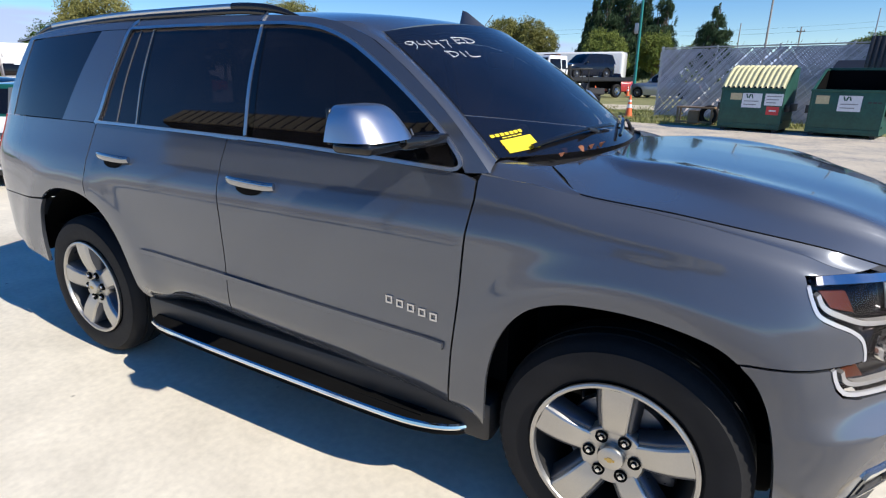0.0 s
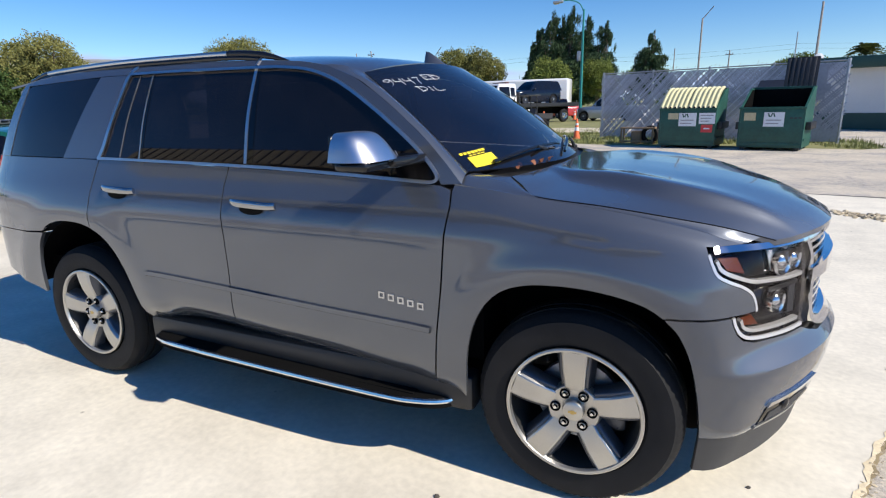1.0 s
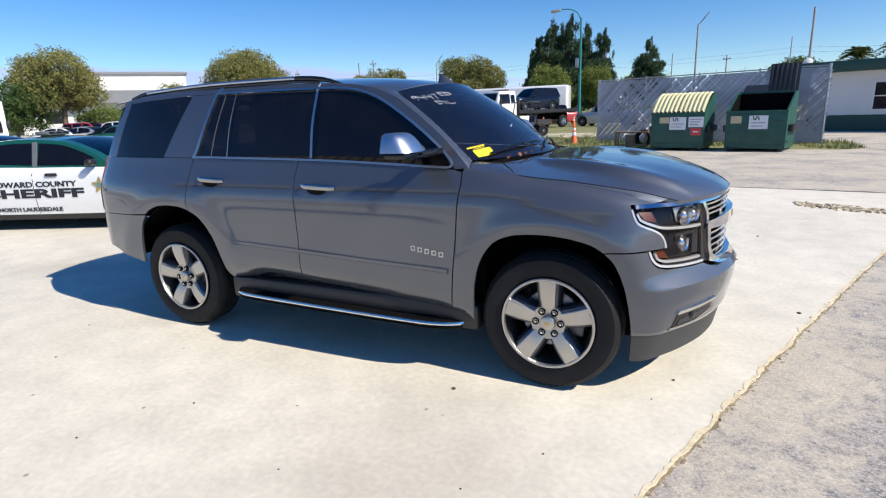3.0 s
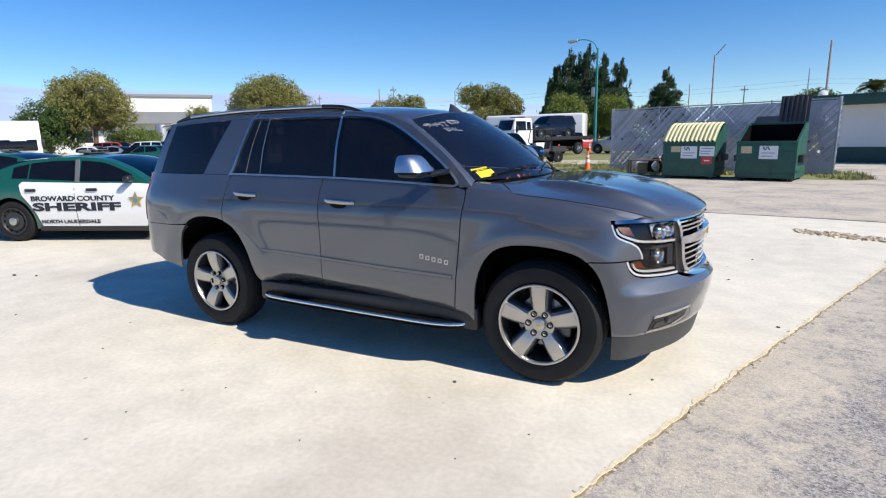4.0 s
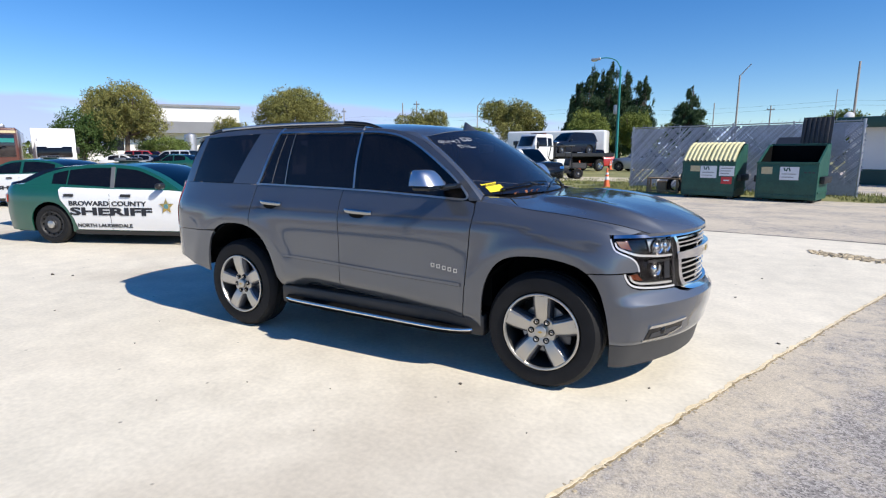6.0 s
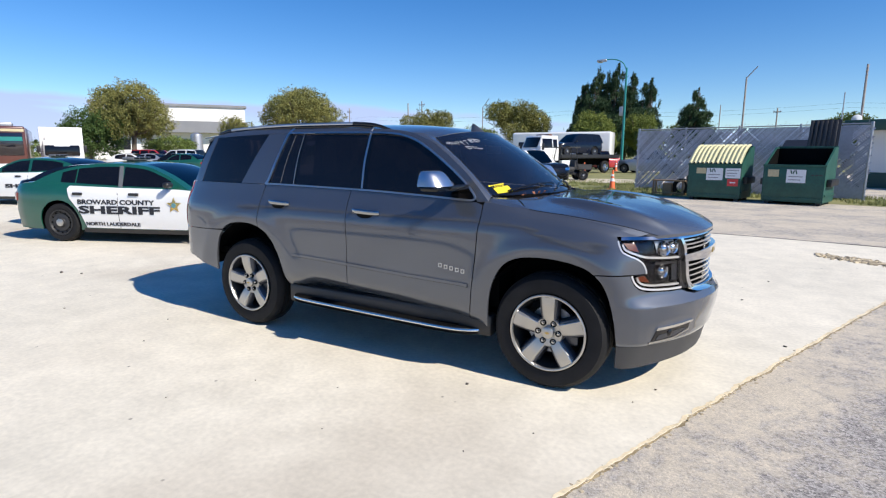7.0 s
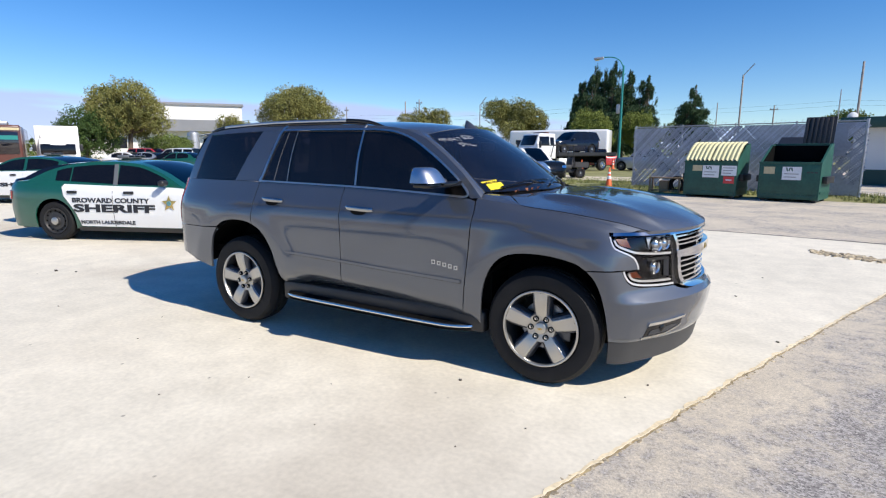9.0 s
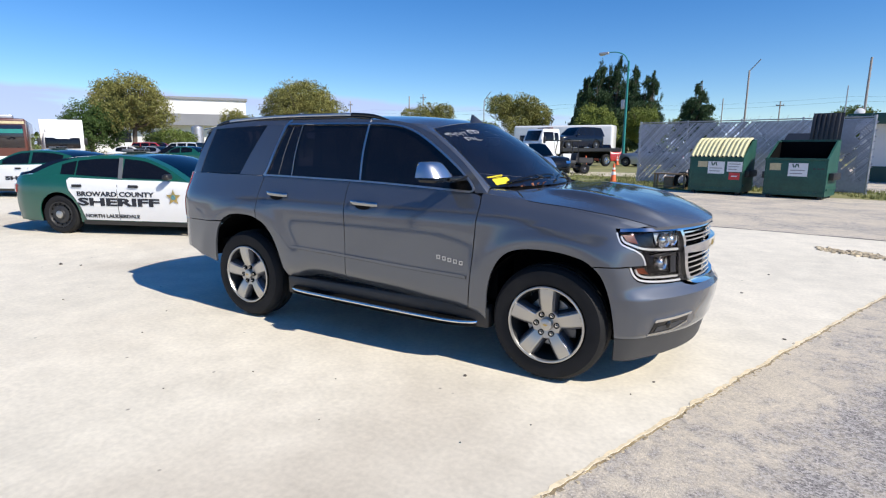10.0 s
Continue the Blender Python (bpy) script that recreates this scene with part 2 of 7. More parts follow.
def asphalt_material():
    m = surface("worn asphalt", (0.545, 0.475, 0.375), 0.9, 0, 0.10, 0.9, 6.0, 0.0, tint=(0.60, 0.53, 0.42))
    n, l = m.node_tree.nodes, m.node_tree.links
    p = n["Principled BSDF"]
    tc = next(x for x in n if x.type == "TEX_COORD")
    src = p.inputs["Base Color"].links[0].from_socket

    def layer(kind, scale, lo, hi, to_lo, to_hi, detail=4.0, rough=0.6):
        t = n.new("ShaderNodeTexNoise" if kind == "noise" else "ShaderNodeTexVoronoi")
        t.inputs["Scale"].default_value = scale
        if kind == "noise":
            t.inputs["Detail"].default_value, t.inputs["Roughness"].default_value = detail, rough
            out = t.outputs["Fac"]
        else:
            sep = n.new("ShaderNodeSeparateColor")
            l.new(t.outputs["Color"], sep.inputs[0])
            out = sep.outputs[0]
        l.new(tc.outputs["Object"], t.inputs["Vector"])
        r = n.new("ShaderNodeMapRange")
        r.inputs["From Min"].default_value, r.inputs["From Max"].default_value = lo, hi
        r.inputs["To Min"].default_value, r.inputs["To Max"].default_value = to_lo, to_hi
        l.new(out, r.inputs["Value"])
        return r.outputs[0]

    def times(a, b):
        mu = n.new("ShaderNodeMath")
        mu.operation = "MULTIPLY"
        l.new(a, mu.inputs[0])
        l.new(b, mu.inputs[1])
        return mu.outputs[0]

    # pale sand washed over the stones, thickest along the concrete, and worn dark stretches where the stones lie bare
    sep = n.new("ShaderNodeSeparateXYZ")
    l.new(tc.outputs["Object"], sep.inputs[0])
    slant = n.new("ShaderNodeMath")
    slant.operation = "MULTIPLY_ADD"
    slant.inputs[1].default_value = -0.38
    l.new(sep.outputs["Y"], slant.inputs[0])
    l.new(sep.outputs["X"], slant.inputs[2])
    away = n.new("ShaderNodeMapRange")
    away.inputs["From Min"].default_value, away.inputs["From Max"].default_value = 2.80, 3.8
    away.inputs["To Min"].default_value, away.inputs["To Max"].default_value = -0.30, 0.20
    l.new(slant.outputs[0], away.inputs["Value"])

    def plus(a, b):
        ad = n.new("ShaderNodeMath")
        ad.use_clamp = False
        l.new(a, ad.inputs[0])
        l.new(b, ad.inputs[1])
        return ad.outputs[0]

    worn = plus(plus(layer("noise", 0.8, 0.30, 0.70, -0.55, 1.35, 8.0, 0.66), layer("noise", 9.0, 0.30, 0.70, -0.65, 0.85, 6.0, 0.75)), away.outputs[0])
    bare = n.new("ShaderNodeMapRange")
    l.new(worn, bare.inputs["Value"])
    speckle = layer("noise", 60.0, 0.36, 0.62, 0.84, 1.10, 6.0, 0.75)
    stones = times(layer("voronoi", 80.0, 0.0, 1.0, 0.45, 1.45), layer("noise", 120.0, 0.3, 0.7, 0.75, 1.25, 3.0))
    dark = n.new("ShaderNodeVectorMath")
    dark.operation = "SCALE"
    dark.inputs[0].default_value = (0.34, 0.315, 0.295)
    l.new(stones, dark.inputs["Scale"])
    pale = n.new("ShaderNodeVectorMath")
    pale.operation = "SCALE"
    l.new(src, pale.inputs[0])
    l.new(layer("voronoi", 95.0, 0.0, 1.0, 0.86, 1.14), pale.inputs["Scale"])
    blend = n.new("ShaderNodeMix")
    blend.data_type = "RGBA"
    l.new(bare.outputs[0], blend.inputs["Factor"])
    l.new(pale.outputs[0], blend.inputs["A"])
    l.new(dark.outputs[0], blend.inputs["B"])
    sc = n.new("ShaderNodeVectorMath")
    sc.operation = "SCALE"
    l.new(blend.outputs["Result"], sc.inputs[0])
    l.new(speckle, sc.inputs["Scale"])
    l.new(sc.outputs[0], p.inputs["Base Color"])
    bp = n.new("ShaderNodeBump")
    bp.inputs["Strength"].default_value, bp.inputs["Distance"].default_value = 0.5, 0.006
    l.new(times(stones, speckle), bp.inputs["Height"])
    l.new(bp.outputs[0], p.inputs["Normal"])
    return m


CONCRETE = concrete_material()
ASPHALT = asphalt_material()
STONE = surface("crumbled stone", (0.42, 0.35, 0.24), 0.9, 0, 0.3, 20, 90, 0.4, 0.003, island=0.45)
GRASS = surface("dry grass", (0.14, 0.17, 0.045), 0.9, 0, 0.3, 0.6, 9, 0.5, 0.02, tint=(0.30, 0.26, 0.12))
BLADE = surface("grass blades", (0.13, 0.19, 0.045), 0.8, 0, 0.3, 1, 9, 0, tint=(0.30, 0.27, 0.11), island=0.35)
SAND = surface("pale sandy drive", (0.58, 0.51, 0.39), 0.95, 0, 0.22, 0.9, 8, 0.4, 0.01)
WHITEPAINT = surface("white car paint", (0.78, 0.78, 0.77), 0.3, 0, 0.04, 2, 60, 0, coat=0.8)
GREENPAINT = surface("dark green car paint", (0.008, 0.082, 0.055), 0.3, 0, 0.08, 2, 60, 0, coat=0.9)
DARKPAINT = surface("black car paint", (0.006, 0.007, 0.009), 0.13, 0.0, 0.08, 2, 60, 0, spec=0.35)
NAVYPAINT = surface("dark blue car paint", (0.006, 0.010, 0.022), 0.13, 0.0, 0.08, 2, 60, 0, spec=0.35)
REDPAINT = surface("red car paint", (0.42, 0.02, 0.018), 0.28, 0, 0.08, 2, 60, 0, coat=0.9)
SILVERPAINT = surface("silver car paint", (0.42, 0.44, 0.47), 0.3, 0.5, 0.06, 2, 60, 0, coat=0.9)
BROWNPAINT = surface("maroon coach paint", (0.10, 0.03, 0.02), 0.3, 0, 0.1, 2, 60, 0, coat=0.7)
LETTER = surface("black lettering", (0.015, 0.016, 0.022), 0.5, 0, 0.1, 9, 60, 0)
STEELWHEEL = surface("black steel wheel", (0.035, 0.035, 0.037), 0.45, 0.3, 0.1, 12, 70, 0.1, 0.001)
DUMPGREEN = surface("green painted steel", (0.014, 0.080, 0.060), 0.5, 0, 0.28, 2.5, 14, 0.15, 0.004, tint=(0.016, 0.08, 0.058))
LIDYELLOW = surface("faded cream plastic lid", (0.62, 0.58, 0.34), 0.5, 0, 0.1, 3, 30, 0.1, 0.002)
LIDBLACK = surface("black plastic lid", (0.02, 0.02, 0.022), 0.4, 0, 0.2, 3, 30, 0.1, 0.002)
LABELWHITE = surface("white printed label", (0.75, 0.76, 0.78), 0.5, 0, 0.08, 9, 60, 0)
LABELTAN = surface("faded tan label", (0.55, 0.47, 0.28), 0.6, 0, 0.15, 12, 60, 0)
LABELRED = surface("red label", (0.60, 0.05, 0.05), 0.5, 0, 0.1, 12, 60, 0)
SLAT = surface("grey plastic fence slat", (0.40, 0.41, 0.47), 0.55, 0, 0.15, 1.5, 12, 0, island=0.25)
GALV = surface("galvanised steel", (0.42, 0.43, 0.45), 0.45, 0.7, 0.15, 6, 40, 0.1, 0.001)
TEAL = surface("teal painted steel", (0.02, 0.21, 0.19), 0.4, 0, 0.1, 3, 30, 0.05)
ORANGE = surface("orange cone plastic", (0.75, 0.13, 0.03), 0.55, 0, 0.1, 8, 40, 0.05)
CONEWHITE = surface("white reflective collar", (0.80, 0.80, 0.80), 0.4, 0, 0.06, 8, 40, 0)
WOOD = surface("weathered timber", (0.30, 0.20, 0.11), 0.8, 0, 0.25, 4, 40, 0.3, 0.003)
POLEWOOD = surface("grey timber pole", (0.33, 0.30, 0.28), 0.9, 0, 0.2, 3, 30, 0.3, 0.004)
BARK = surface("bark", (0.13, 0.10, 0.075), 0.95, 0, 0.3, 3, 20, 0.6, 0.02)
WALLWHITE = surface("white metal cladding", (0.80, 0.78, 0.74), 0.6, 0, 0.04, 0.5, 6, 0)
WALLBEIGE = surface("beige stucco", (0.76, 0.74, 0.70), 0.85, 0, 0.06, 0.7, 20, 0.2, 0.004)
ROOFGREY = surface("grey metal roof", (0.27, 0.27, 0.28), 0.5, 0.3, 0.08, 0.6, 8, 0)
FASCIAGREEN = surface("dark green fascia", (0.02, 0.07, 0.055), 0.5, 0, 0.1, 1, 20, 0)
MANSARD = surface("cream ribbed metal roof", (0.66, 0.56, 0.34), 0.5, 0.1, 0.08, 1, 20, 0)


def leaf_material(name, a, b):
    m = surface(name, a, 0.6, 0, 0.14, 0.35, 3, 0, tint=b, island=0.20, spec=0.12)
    p = m.node_tree.nodes["Principled BSDF"]
    p.inputs["Subsurface Weight"].default_value = 0.0
    return m


LEAF_OLIVE = leaf_material("olive green leaves", (0.135, 0.165, 0.052), (0.25, 0.215, 0.07))
LEAF_GREEN = leaf_material("mid green leaves", (0.085, 0.15, 0.04), (0.16, 0.18, 0.05))
LEAF_DARK = leaf_material("dark pine needles", (0.035, 0.07, 0.034), (0.055, 0.085, 0.038))
LEAF_DEEP = leaf_material("deep green leaves", (0.045, 0.095, 0.028), (0.085, 0.12, 0.035))
LEAF_BRIGHT = leaf_material("bright green leaves", (0.13, 0.19, 0.04), (0.21, 0.22, 0.055))
LEAF_PALM = leaf_material("palm fronds", (0.08, 0.12, 0.03), (0.16, 0.16, 0.05))


# ---- mesh helpers ----
def mesh_of(name, bm, mat, angle=40):
    """Turns a bmesh into mesh data, smooth but for edges sharper than the angle."""
    lim = radians(angle)
    for f in bm.faces:
        f.smooth = True
    for e in bm.edges:
        if len(e.link_faces) == 2 and e.link_faces[0].normal.angle(e.link_faces[1].normal, 0) > lim:
            e.smooth = False
    me = bpy.data.meshes.new(name)
    bm.to_mesh(me)
    bm.free()
    me.materials.append(mat)
    return me


def part(name, bm, mat, parent, label="", angle=40):
    bm.normal_update()
    ob = new(name, mesh_of(name, bm, mat, angle))
    if parent is not None:
        ob.parent = parent
    if label:
        ob["label"] = label
    return ob


def thing(name, m=None, label="", category="", group="", kind=""):
    ob = new(name)
    ob.empty_display_size = 0.2
    if m is not None:
        ob.matrix_basis = m
    return tagged(ob, label, category, group, kind)


def solo(name, bm, mat, m=None, label="", category="", group="", kind="", angle=40):
    ob = part(name, bm, mat, None, "", angle)
    if m is not None:
        ob.matrix_basis = m
    return tagged(ob, label, category, group, kind)


def box(x0, x1, y0, y1, z0, z1, bevel=0.0, seg=2, bm=None):
    own = bmesh.new()
    r = bmesh.ops.create_cube(own, size=1)
    for v in r["verts"]:
        v.co = Vector(((x0 + x1) / 2 + v.co.x * (x1 - x0), (y0 + y1) / 2 + v.co.y * (y1 - y0), (z0 + z1) / 2 + v.co.z * (z1 - z0)))
    if bevel:
        bmesh.ops.bevel(own, geom=own.edges[:], offset=bevel, segments=seg, affect="EDGES", profile=0.5)
    if bm is None:
        return own
    return join(bm, own)


def join(bm, other, m=None):
    """Adds another bmesh, moved by m, and frees it."""
    if m is not None:
        bmesh.ops.transform(other, matrix=m, verts=other.verts[:])
    vs = {v: bm.verts.new(v.co) for v in other.verts}
    for f in other.faces:
        try:
            bm.faces.new([vs[v] for v in f.verts])
        except ValueError:
            pass
    other.free()
    return bm


def turned(bm, m):
    bmesh.ops.transform(bm, matrix=m, verts=bm.verts[:])
    return bm


def lathe(profile, seg=48, axis="Y", close=False):
    """Turns a profile of (radius, along) round an axis."""
    bm = bmesh.new()
    rings = []
    for i in range(seg):
        a = 2 * math.pi * i / seg
        c, s = math.cos(a), math.sin(a)
        ring = []
        for r, h in profile:
            co = {"Y": (r * c, h, r * s), "Z": (r * c, r * s, h), "X": (h, r * c, r * s)}[axis]
            ring.append(bm.verts.new(co))
        rings.append(ring)
    k = len(profile)
    for i in range(seg):
        a, b = rings[i], rings[(i + 1) % seg]
        for j in range(k if close else k - 1):
            q = (j + 1) % k
            try:
                bm.faces.new((a[j], a[q], b[q], b[j]))
            except ValueError:
                pass
    bmesh.ops.remove_doubles(bm, verts=bm.verts[:], dist=1e-5)
    bmesh.ops.recalc_face_normals(bm, faces=bm.faces[:])
    return bm


def tube(points, radius, seg=8, bm=None, cap=True):
    """A round bar along points; radius may be a list."""
    bm = bm or bmesh.new()
    pts = [Vector(p) for p in points]
    rad = radius if isinstance(radius, (list, tuple)) else [radius] * len(pts)
    rings, side = [], None
    for i, p in enumerate(pts):
        t = (pts[min(i + 1, len(pts) - 1)] - pts[max(i - 1, 0)]).normalized()
        if side is None:
            side = t.cross(Vector((0, 0, 1)) if abs(t.z) < 0.9 else Vector((1, 0, 0))).normalized()
        side = (side - t * side.dot(t)).normalized()
        up = t.cross(side)
        rings.append([bm.verts.new(p + (side * math.cos(a) + up * math.sin(a)) * rad[i]) for a in (2 * math.pi * k / seg for k in range(seg))])
    for a, b in zip(rings, rings[1:]):
        for k in range(seg):
            bm.faces.new((a[k], a[(k + 1) % seg], b[(k + 1) % seg], b[k]))
    if cap:
        bm.faces.new(rings[0][::-1])
        bm.faces.new(rings[-1])
    bmesh.ops.recalc_face_normals(bm, faces=bm.faces[:])
    return bm


def grid(fn, nu, nv, thick=0.0):
    """A surface of fn(a, b) for a and b from 0 to 1; thick gives it a turned-in rim by fn's third argument."""
    bm = bmesh.new()
    vs = [[bm.verts.new(fn(i / nu, j / nv, 0.0)) for j in range(nv + 1)] for i in range(nu + 1)]
    for i in range(nu):
        for j in range(nv):
            bm.faces.new((vs[i][j], vs[i + 1][j], vs[i + 1][j + 1], vs[i][j + 1]))
    if thick:
        loop = [(i, 0) for i in range(nu)] + [(nu, j) for j in range(nv)] + [(i, nv) for i in range(nu, 0, -1)] + [(0, j) for j in range(nv, 0, -1)]
        low = [bm.verts.new(fn(i / nu, j / nv, -thick)) for i, j in loop]
        for k, (i, j) in enumerate(loop):
            i2, j2 = loop[(k + 1) % len(loop)]
            bm.faces.new((vs[i][j], low[k], low[(k + 1) % len(loop)], vs[i2][j2]))
    return bm


def curve(points):
    """A smooth function through points of (x, y)."""
    xs, ys = np.array([p[0] for p in points], float), np.array([p[1] for p in points], float)
    h = np.diff(xs)
    d = np.diff(ys) / h
    m = np.zeros(len(xs))
    m[0], m[-1] = d[0], d[-1]
    for i in range(1, len(xs) - 1):
        m[i] = 0 if d[i - 1] * d[i] <= 0 else 2 * d[i - 1] * d[i] / (d[i - 1] + d[i])

    def f(x):
        x = min(max(x, xs[0]), xs[-1])
        i = min(int(np.searchsorted(xs, x, side="right")) - 1, len(h) - 1)
        t = (x - xs[i]) / h[i]
        return float((2 * t**3 - 3 * t * t + 1) * ys[i] + (t**3 - 2 * t * t + t) * h[i] * m[i] + (3 * t * t - 2 * t**3) * ys[i + 1] + (t**3 - t * t) * h[i] * m[i + 1])

    return f


def step01(a, b, x):
    t = min(max((x - a) / (b - a), 0), 1)
    return t * t * (3 - 2 * t)


def spline(points, n=10, closed=False):
    """Catmull-Rom points through 2D or 3D points."""
    p = [Vector(q) for q in points]
    out = []
    k = len(p)
    for i in range(k if closed else k - 1):
        a, b, c, d = (p[(i - 1) % k] if closed or i else p[0] * 2 - p[1]), p[i], p[(i + 1) % k], (p[(i + 2) % k] if closed or i + 2 < k else p[-1] * 2 - p[-2])
        for j in range(n):
            t = j / n
            out.append(0.5 * ((2 * b) + (c - a) * t + (2 * a - 5 * b + 4 * c - d) * t * t + (3 * b - a - 3 * c + d) * t**3))
    if not closed:
        out.append(p[-1])
    return out


class Shell:
    """The outside of a vehicle's half body: a plan line from the rear's middle round the side to the front's middle, and an inward
    offset that changes with height. u runs along the plan; on the side u is close to x."""

    def __init__(self, plan, offset):
        pts = spline([(x, y) for x, y in plan], 12)
        s, acc = [0.0], 0.0
        for a, b in zip(pts, pts[1:]):
            acc += (b - a).length
            s.append(acc)
        xs = np.array([q.x for q in pts])
        ys = np.array([q.y for q in pts])
        s = np.array(s)
        zero = float(np.interp(0.0, xs, s))
        self.s, self.xs, self.ys, self.offset = s - zero, xs, ys, offset
        self.end, self.start = float(self.s[-1]), float(self.s[0])

    def u(self, x):
        return float(np.interp(x, self.xs, self.s))

    def uy(self, y):
        """u on the front, by the distance from the middle."""
        k = len(self.xs) // 2
        return float(np.interp(abs(y), -self.ys[k:][::-1], self.s[k:][::-1]))

    def ry(self, y):
        """u on the rear, by the distance from the middle."""
        k = len(self.xs) // 2
        return float(np.interp(abs(y), -self.ys[:k], self.s[:k]))

    def at(self, u, z, off=0.0):
        x, y = float(np.interp(u, self.s, self.xs)), float(np.interp(u, self.s, self.ys))
        e = 0.03
        a, b = max(u - e, self.start), min(u + e, self.end)
        tx = float(np.interp(b, self.s, self.xs) - np.interp(a, self.s, self.xs))
        ty = float(np.interp(b, self.s, self.ys) - np.interp(a, self.s, self.ys))
        if u > self.end - e or u < self.start + e:
            ty, tx = (0.0, 0.0) if False else (ty, tx)
        k = math.hypot(tx, ty)
        nx, ny = ty / k, -tx / k
        d = self.offset(x, z) + off
        return Vector((x + nx * d, min(y + ny * d, 0.0), z))


def sheet(poly, fmap, du=0.08, dv=0.06, thick=0.015, left=False, base=0.0):
    """A panel whose outline is a polygon in (u, z), cut into a fine net and laid on the body by fmap(u, z, off)."""
    poly = [tuple(p)[:2] for p in poly]
    area = sum(a[0] * b[1] - b[0] * a[1] for a, b in zip(poly, poly[1:] + poly[:1]))
    if area < 0:
        poly = poly[::-1]
    bm = bmesh.new()
    bm.faces.new([bm.verts.new((p[0], p[1], 0)) for p in poly])
    bmesh.ops.remove_doubles(bm, verts=bm.verts[:], dist=1e-4)
    us, vs = [p[0] for p in poly], [p[1] for p in poly]
    for k in range(math.ceil(min(us) / du), math.floor(max(us) / du) + 1):
        bmesh.ops.bisect_plane(bm, geom=bm.verts[:] + bm.edges[:] + bm.faces[:], plane_co=(k * du, 0, 0), plane_no=(1, 0, 0), dist=1e-5)
    for k in range(math.ceil(min(vs) / dv), math.floor(max(vs) / dv) + 1):
        bmesh.ops.bisect_plane(bm, geom=bm.verts[:] + bm.edges[:] + bm.faces[:], plane_co=(0, k * dv, 0), plane_no=(0, 1, 0), dist=1e-5)
    if thick:
        edges = [e for e in bm.edges if len(e.link_faces) == 1]
        r = bmesh.ops.extrude_edge_only(bm, edges=edges)
        for v in r["geom"]:
            if isinstance(v, bmesh.types.BMVert):
                v.co.z = -thick
    for v in bm.verts:
        q = fmap(v.co.x, v.co.y, v.co.z + base)
        v.co = (q[0], -q[1] if left else q[1], q[2])
    if left:
        bmesh.ops.reverse_faces(bm, faces=bm.faces[:])
    bm.normal_update()
    return bm


def letters(text, size, mat_depth=0.004, stretch=1.0, shear=0.0, bold=0.0):
    """A bmesh of built-in lettering in the plane x, z, facing -y, from x = 0, z = 0."""
    cu = bpy.data.curves.new("text", "FONT")
    cu.body, cu.size, cu.extrude, cu.offset, cu.shear = text, size, mat_depth, bold, shear
    cu.resolution_u = 3
    ob = bpy.data.objects.new("text", cu)
    scene.collection.objects.link(ob)
    bpy.context.view_layer.update()
    me = bpy.data.meshes.new_from_object(ob.evaluated_get(bpy.context.evaluated_depsgraph_get()))
    bm = bmesh.new()
    bm.from_mesh(me)
    bpy.data.objects.remove(ob)
    bpy.data.meshes.remove(me)
    bmesh.ops.transform(bm, matrix=Matrix.Diagonal((stretch, 1, 1, 1)), verts=bm.verts[:])
    bmesh.ops.transform(bm, matrix=pose(0, 0, 0, 90, 0, 0), verts=bm.verts[:])
    return bm


# ---- ground ----
def flat(poly, z, step=None, jitter=0.0):
    """A level sheet of a polygon."""
    bm = bmesh.new()
    bm.faces.new([bm.verts.new((x, y, z)) for x, y in poly])
    return bm


bm = bmesh.new()
R0 = 2500.0
vs = [bm.verts.new((R0 * math.cos(2 * math.pi * k / 48), R0 * math.sin(2 * math.pi * k / 48), 0)) for k in range(48)]
bm.faces.new(vs)
solo("ground", bm, ASPHALT, None, "worn grey-brown asphalt yard with coarse stones", "ground", kind="structure")


def edge_x(y):
    """The concrete's ragged edge against the asphalt."""
    return 1.92 + 0.380 * (y + 2.18) + 0.0035 * (y + 2.18) ** 2 * (1 if y < 4 else 0.6)


# the raised concrete slab, with a crumbled edge
rng = random.Random(11)
near, y = [], -9.0
while y < 7.2:
    near.append((edge_x(y) + rng.uniform(-0.007, 0.008) + 0.016 * noise.noise((y * 3.0, 0, 0)), y))
    y += 0.035
back = [(edge_x(7.2) - 0.25, 7.55), (3.6, 7.85), (2.4, 8.0), (1.2, 8.05), (-2.0, 8.3), (-8.0, 8.9), (-26.0, 10.5), (-26.0, -9.0)]
outline = near + back
bm = bmesh.new()
top = [bm.verts.new((x, y, 0.0)) for x, y in outline]
face = bm.faces.new(top)
low = [bm.verts.new((x + (0.02 if i < len(near) else 0), y, -0.03)) for i, (x, y) in enumerate(outline)]
for i in range(len(outline)):
    j = (i + 1) % len(outline)
    bm.faces.new((top[i], low[i], low[j], top[j]))
bmesh.ops.recalc_face_normals(bm, faces=bm.faces[:])
bmesh.ops.translate(bm, verts=bm.verts[:], vec=(0, 0, 0.0))
slab = solo("concrete_slab", bm, CONCRETE, None, "pale sunlit concrete slab with a crumbled edge", "pavement", kind="structure")
bpy.data.objects["ground"].location.z = -0.003


# dirt gathered along the slab's edge and tar along its far joint
DIRT = surface("brown dirt", (0.20, 0.155, 0.09), 0.95, 0, 0.35, 6, 60, 0.5, 0.004, tint=(0.42, 0.33, 0.18))
TAR = surface("dark tar", (0.05, 0.047, 0.043), 0.8, 0, 0.3, 3, 40, 0.3, 0.003, tint=(0.13, 0.12, 0.11))


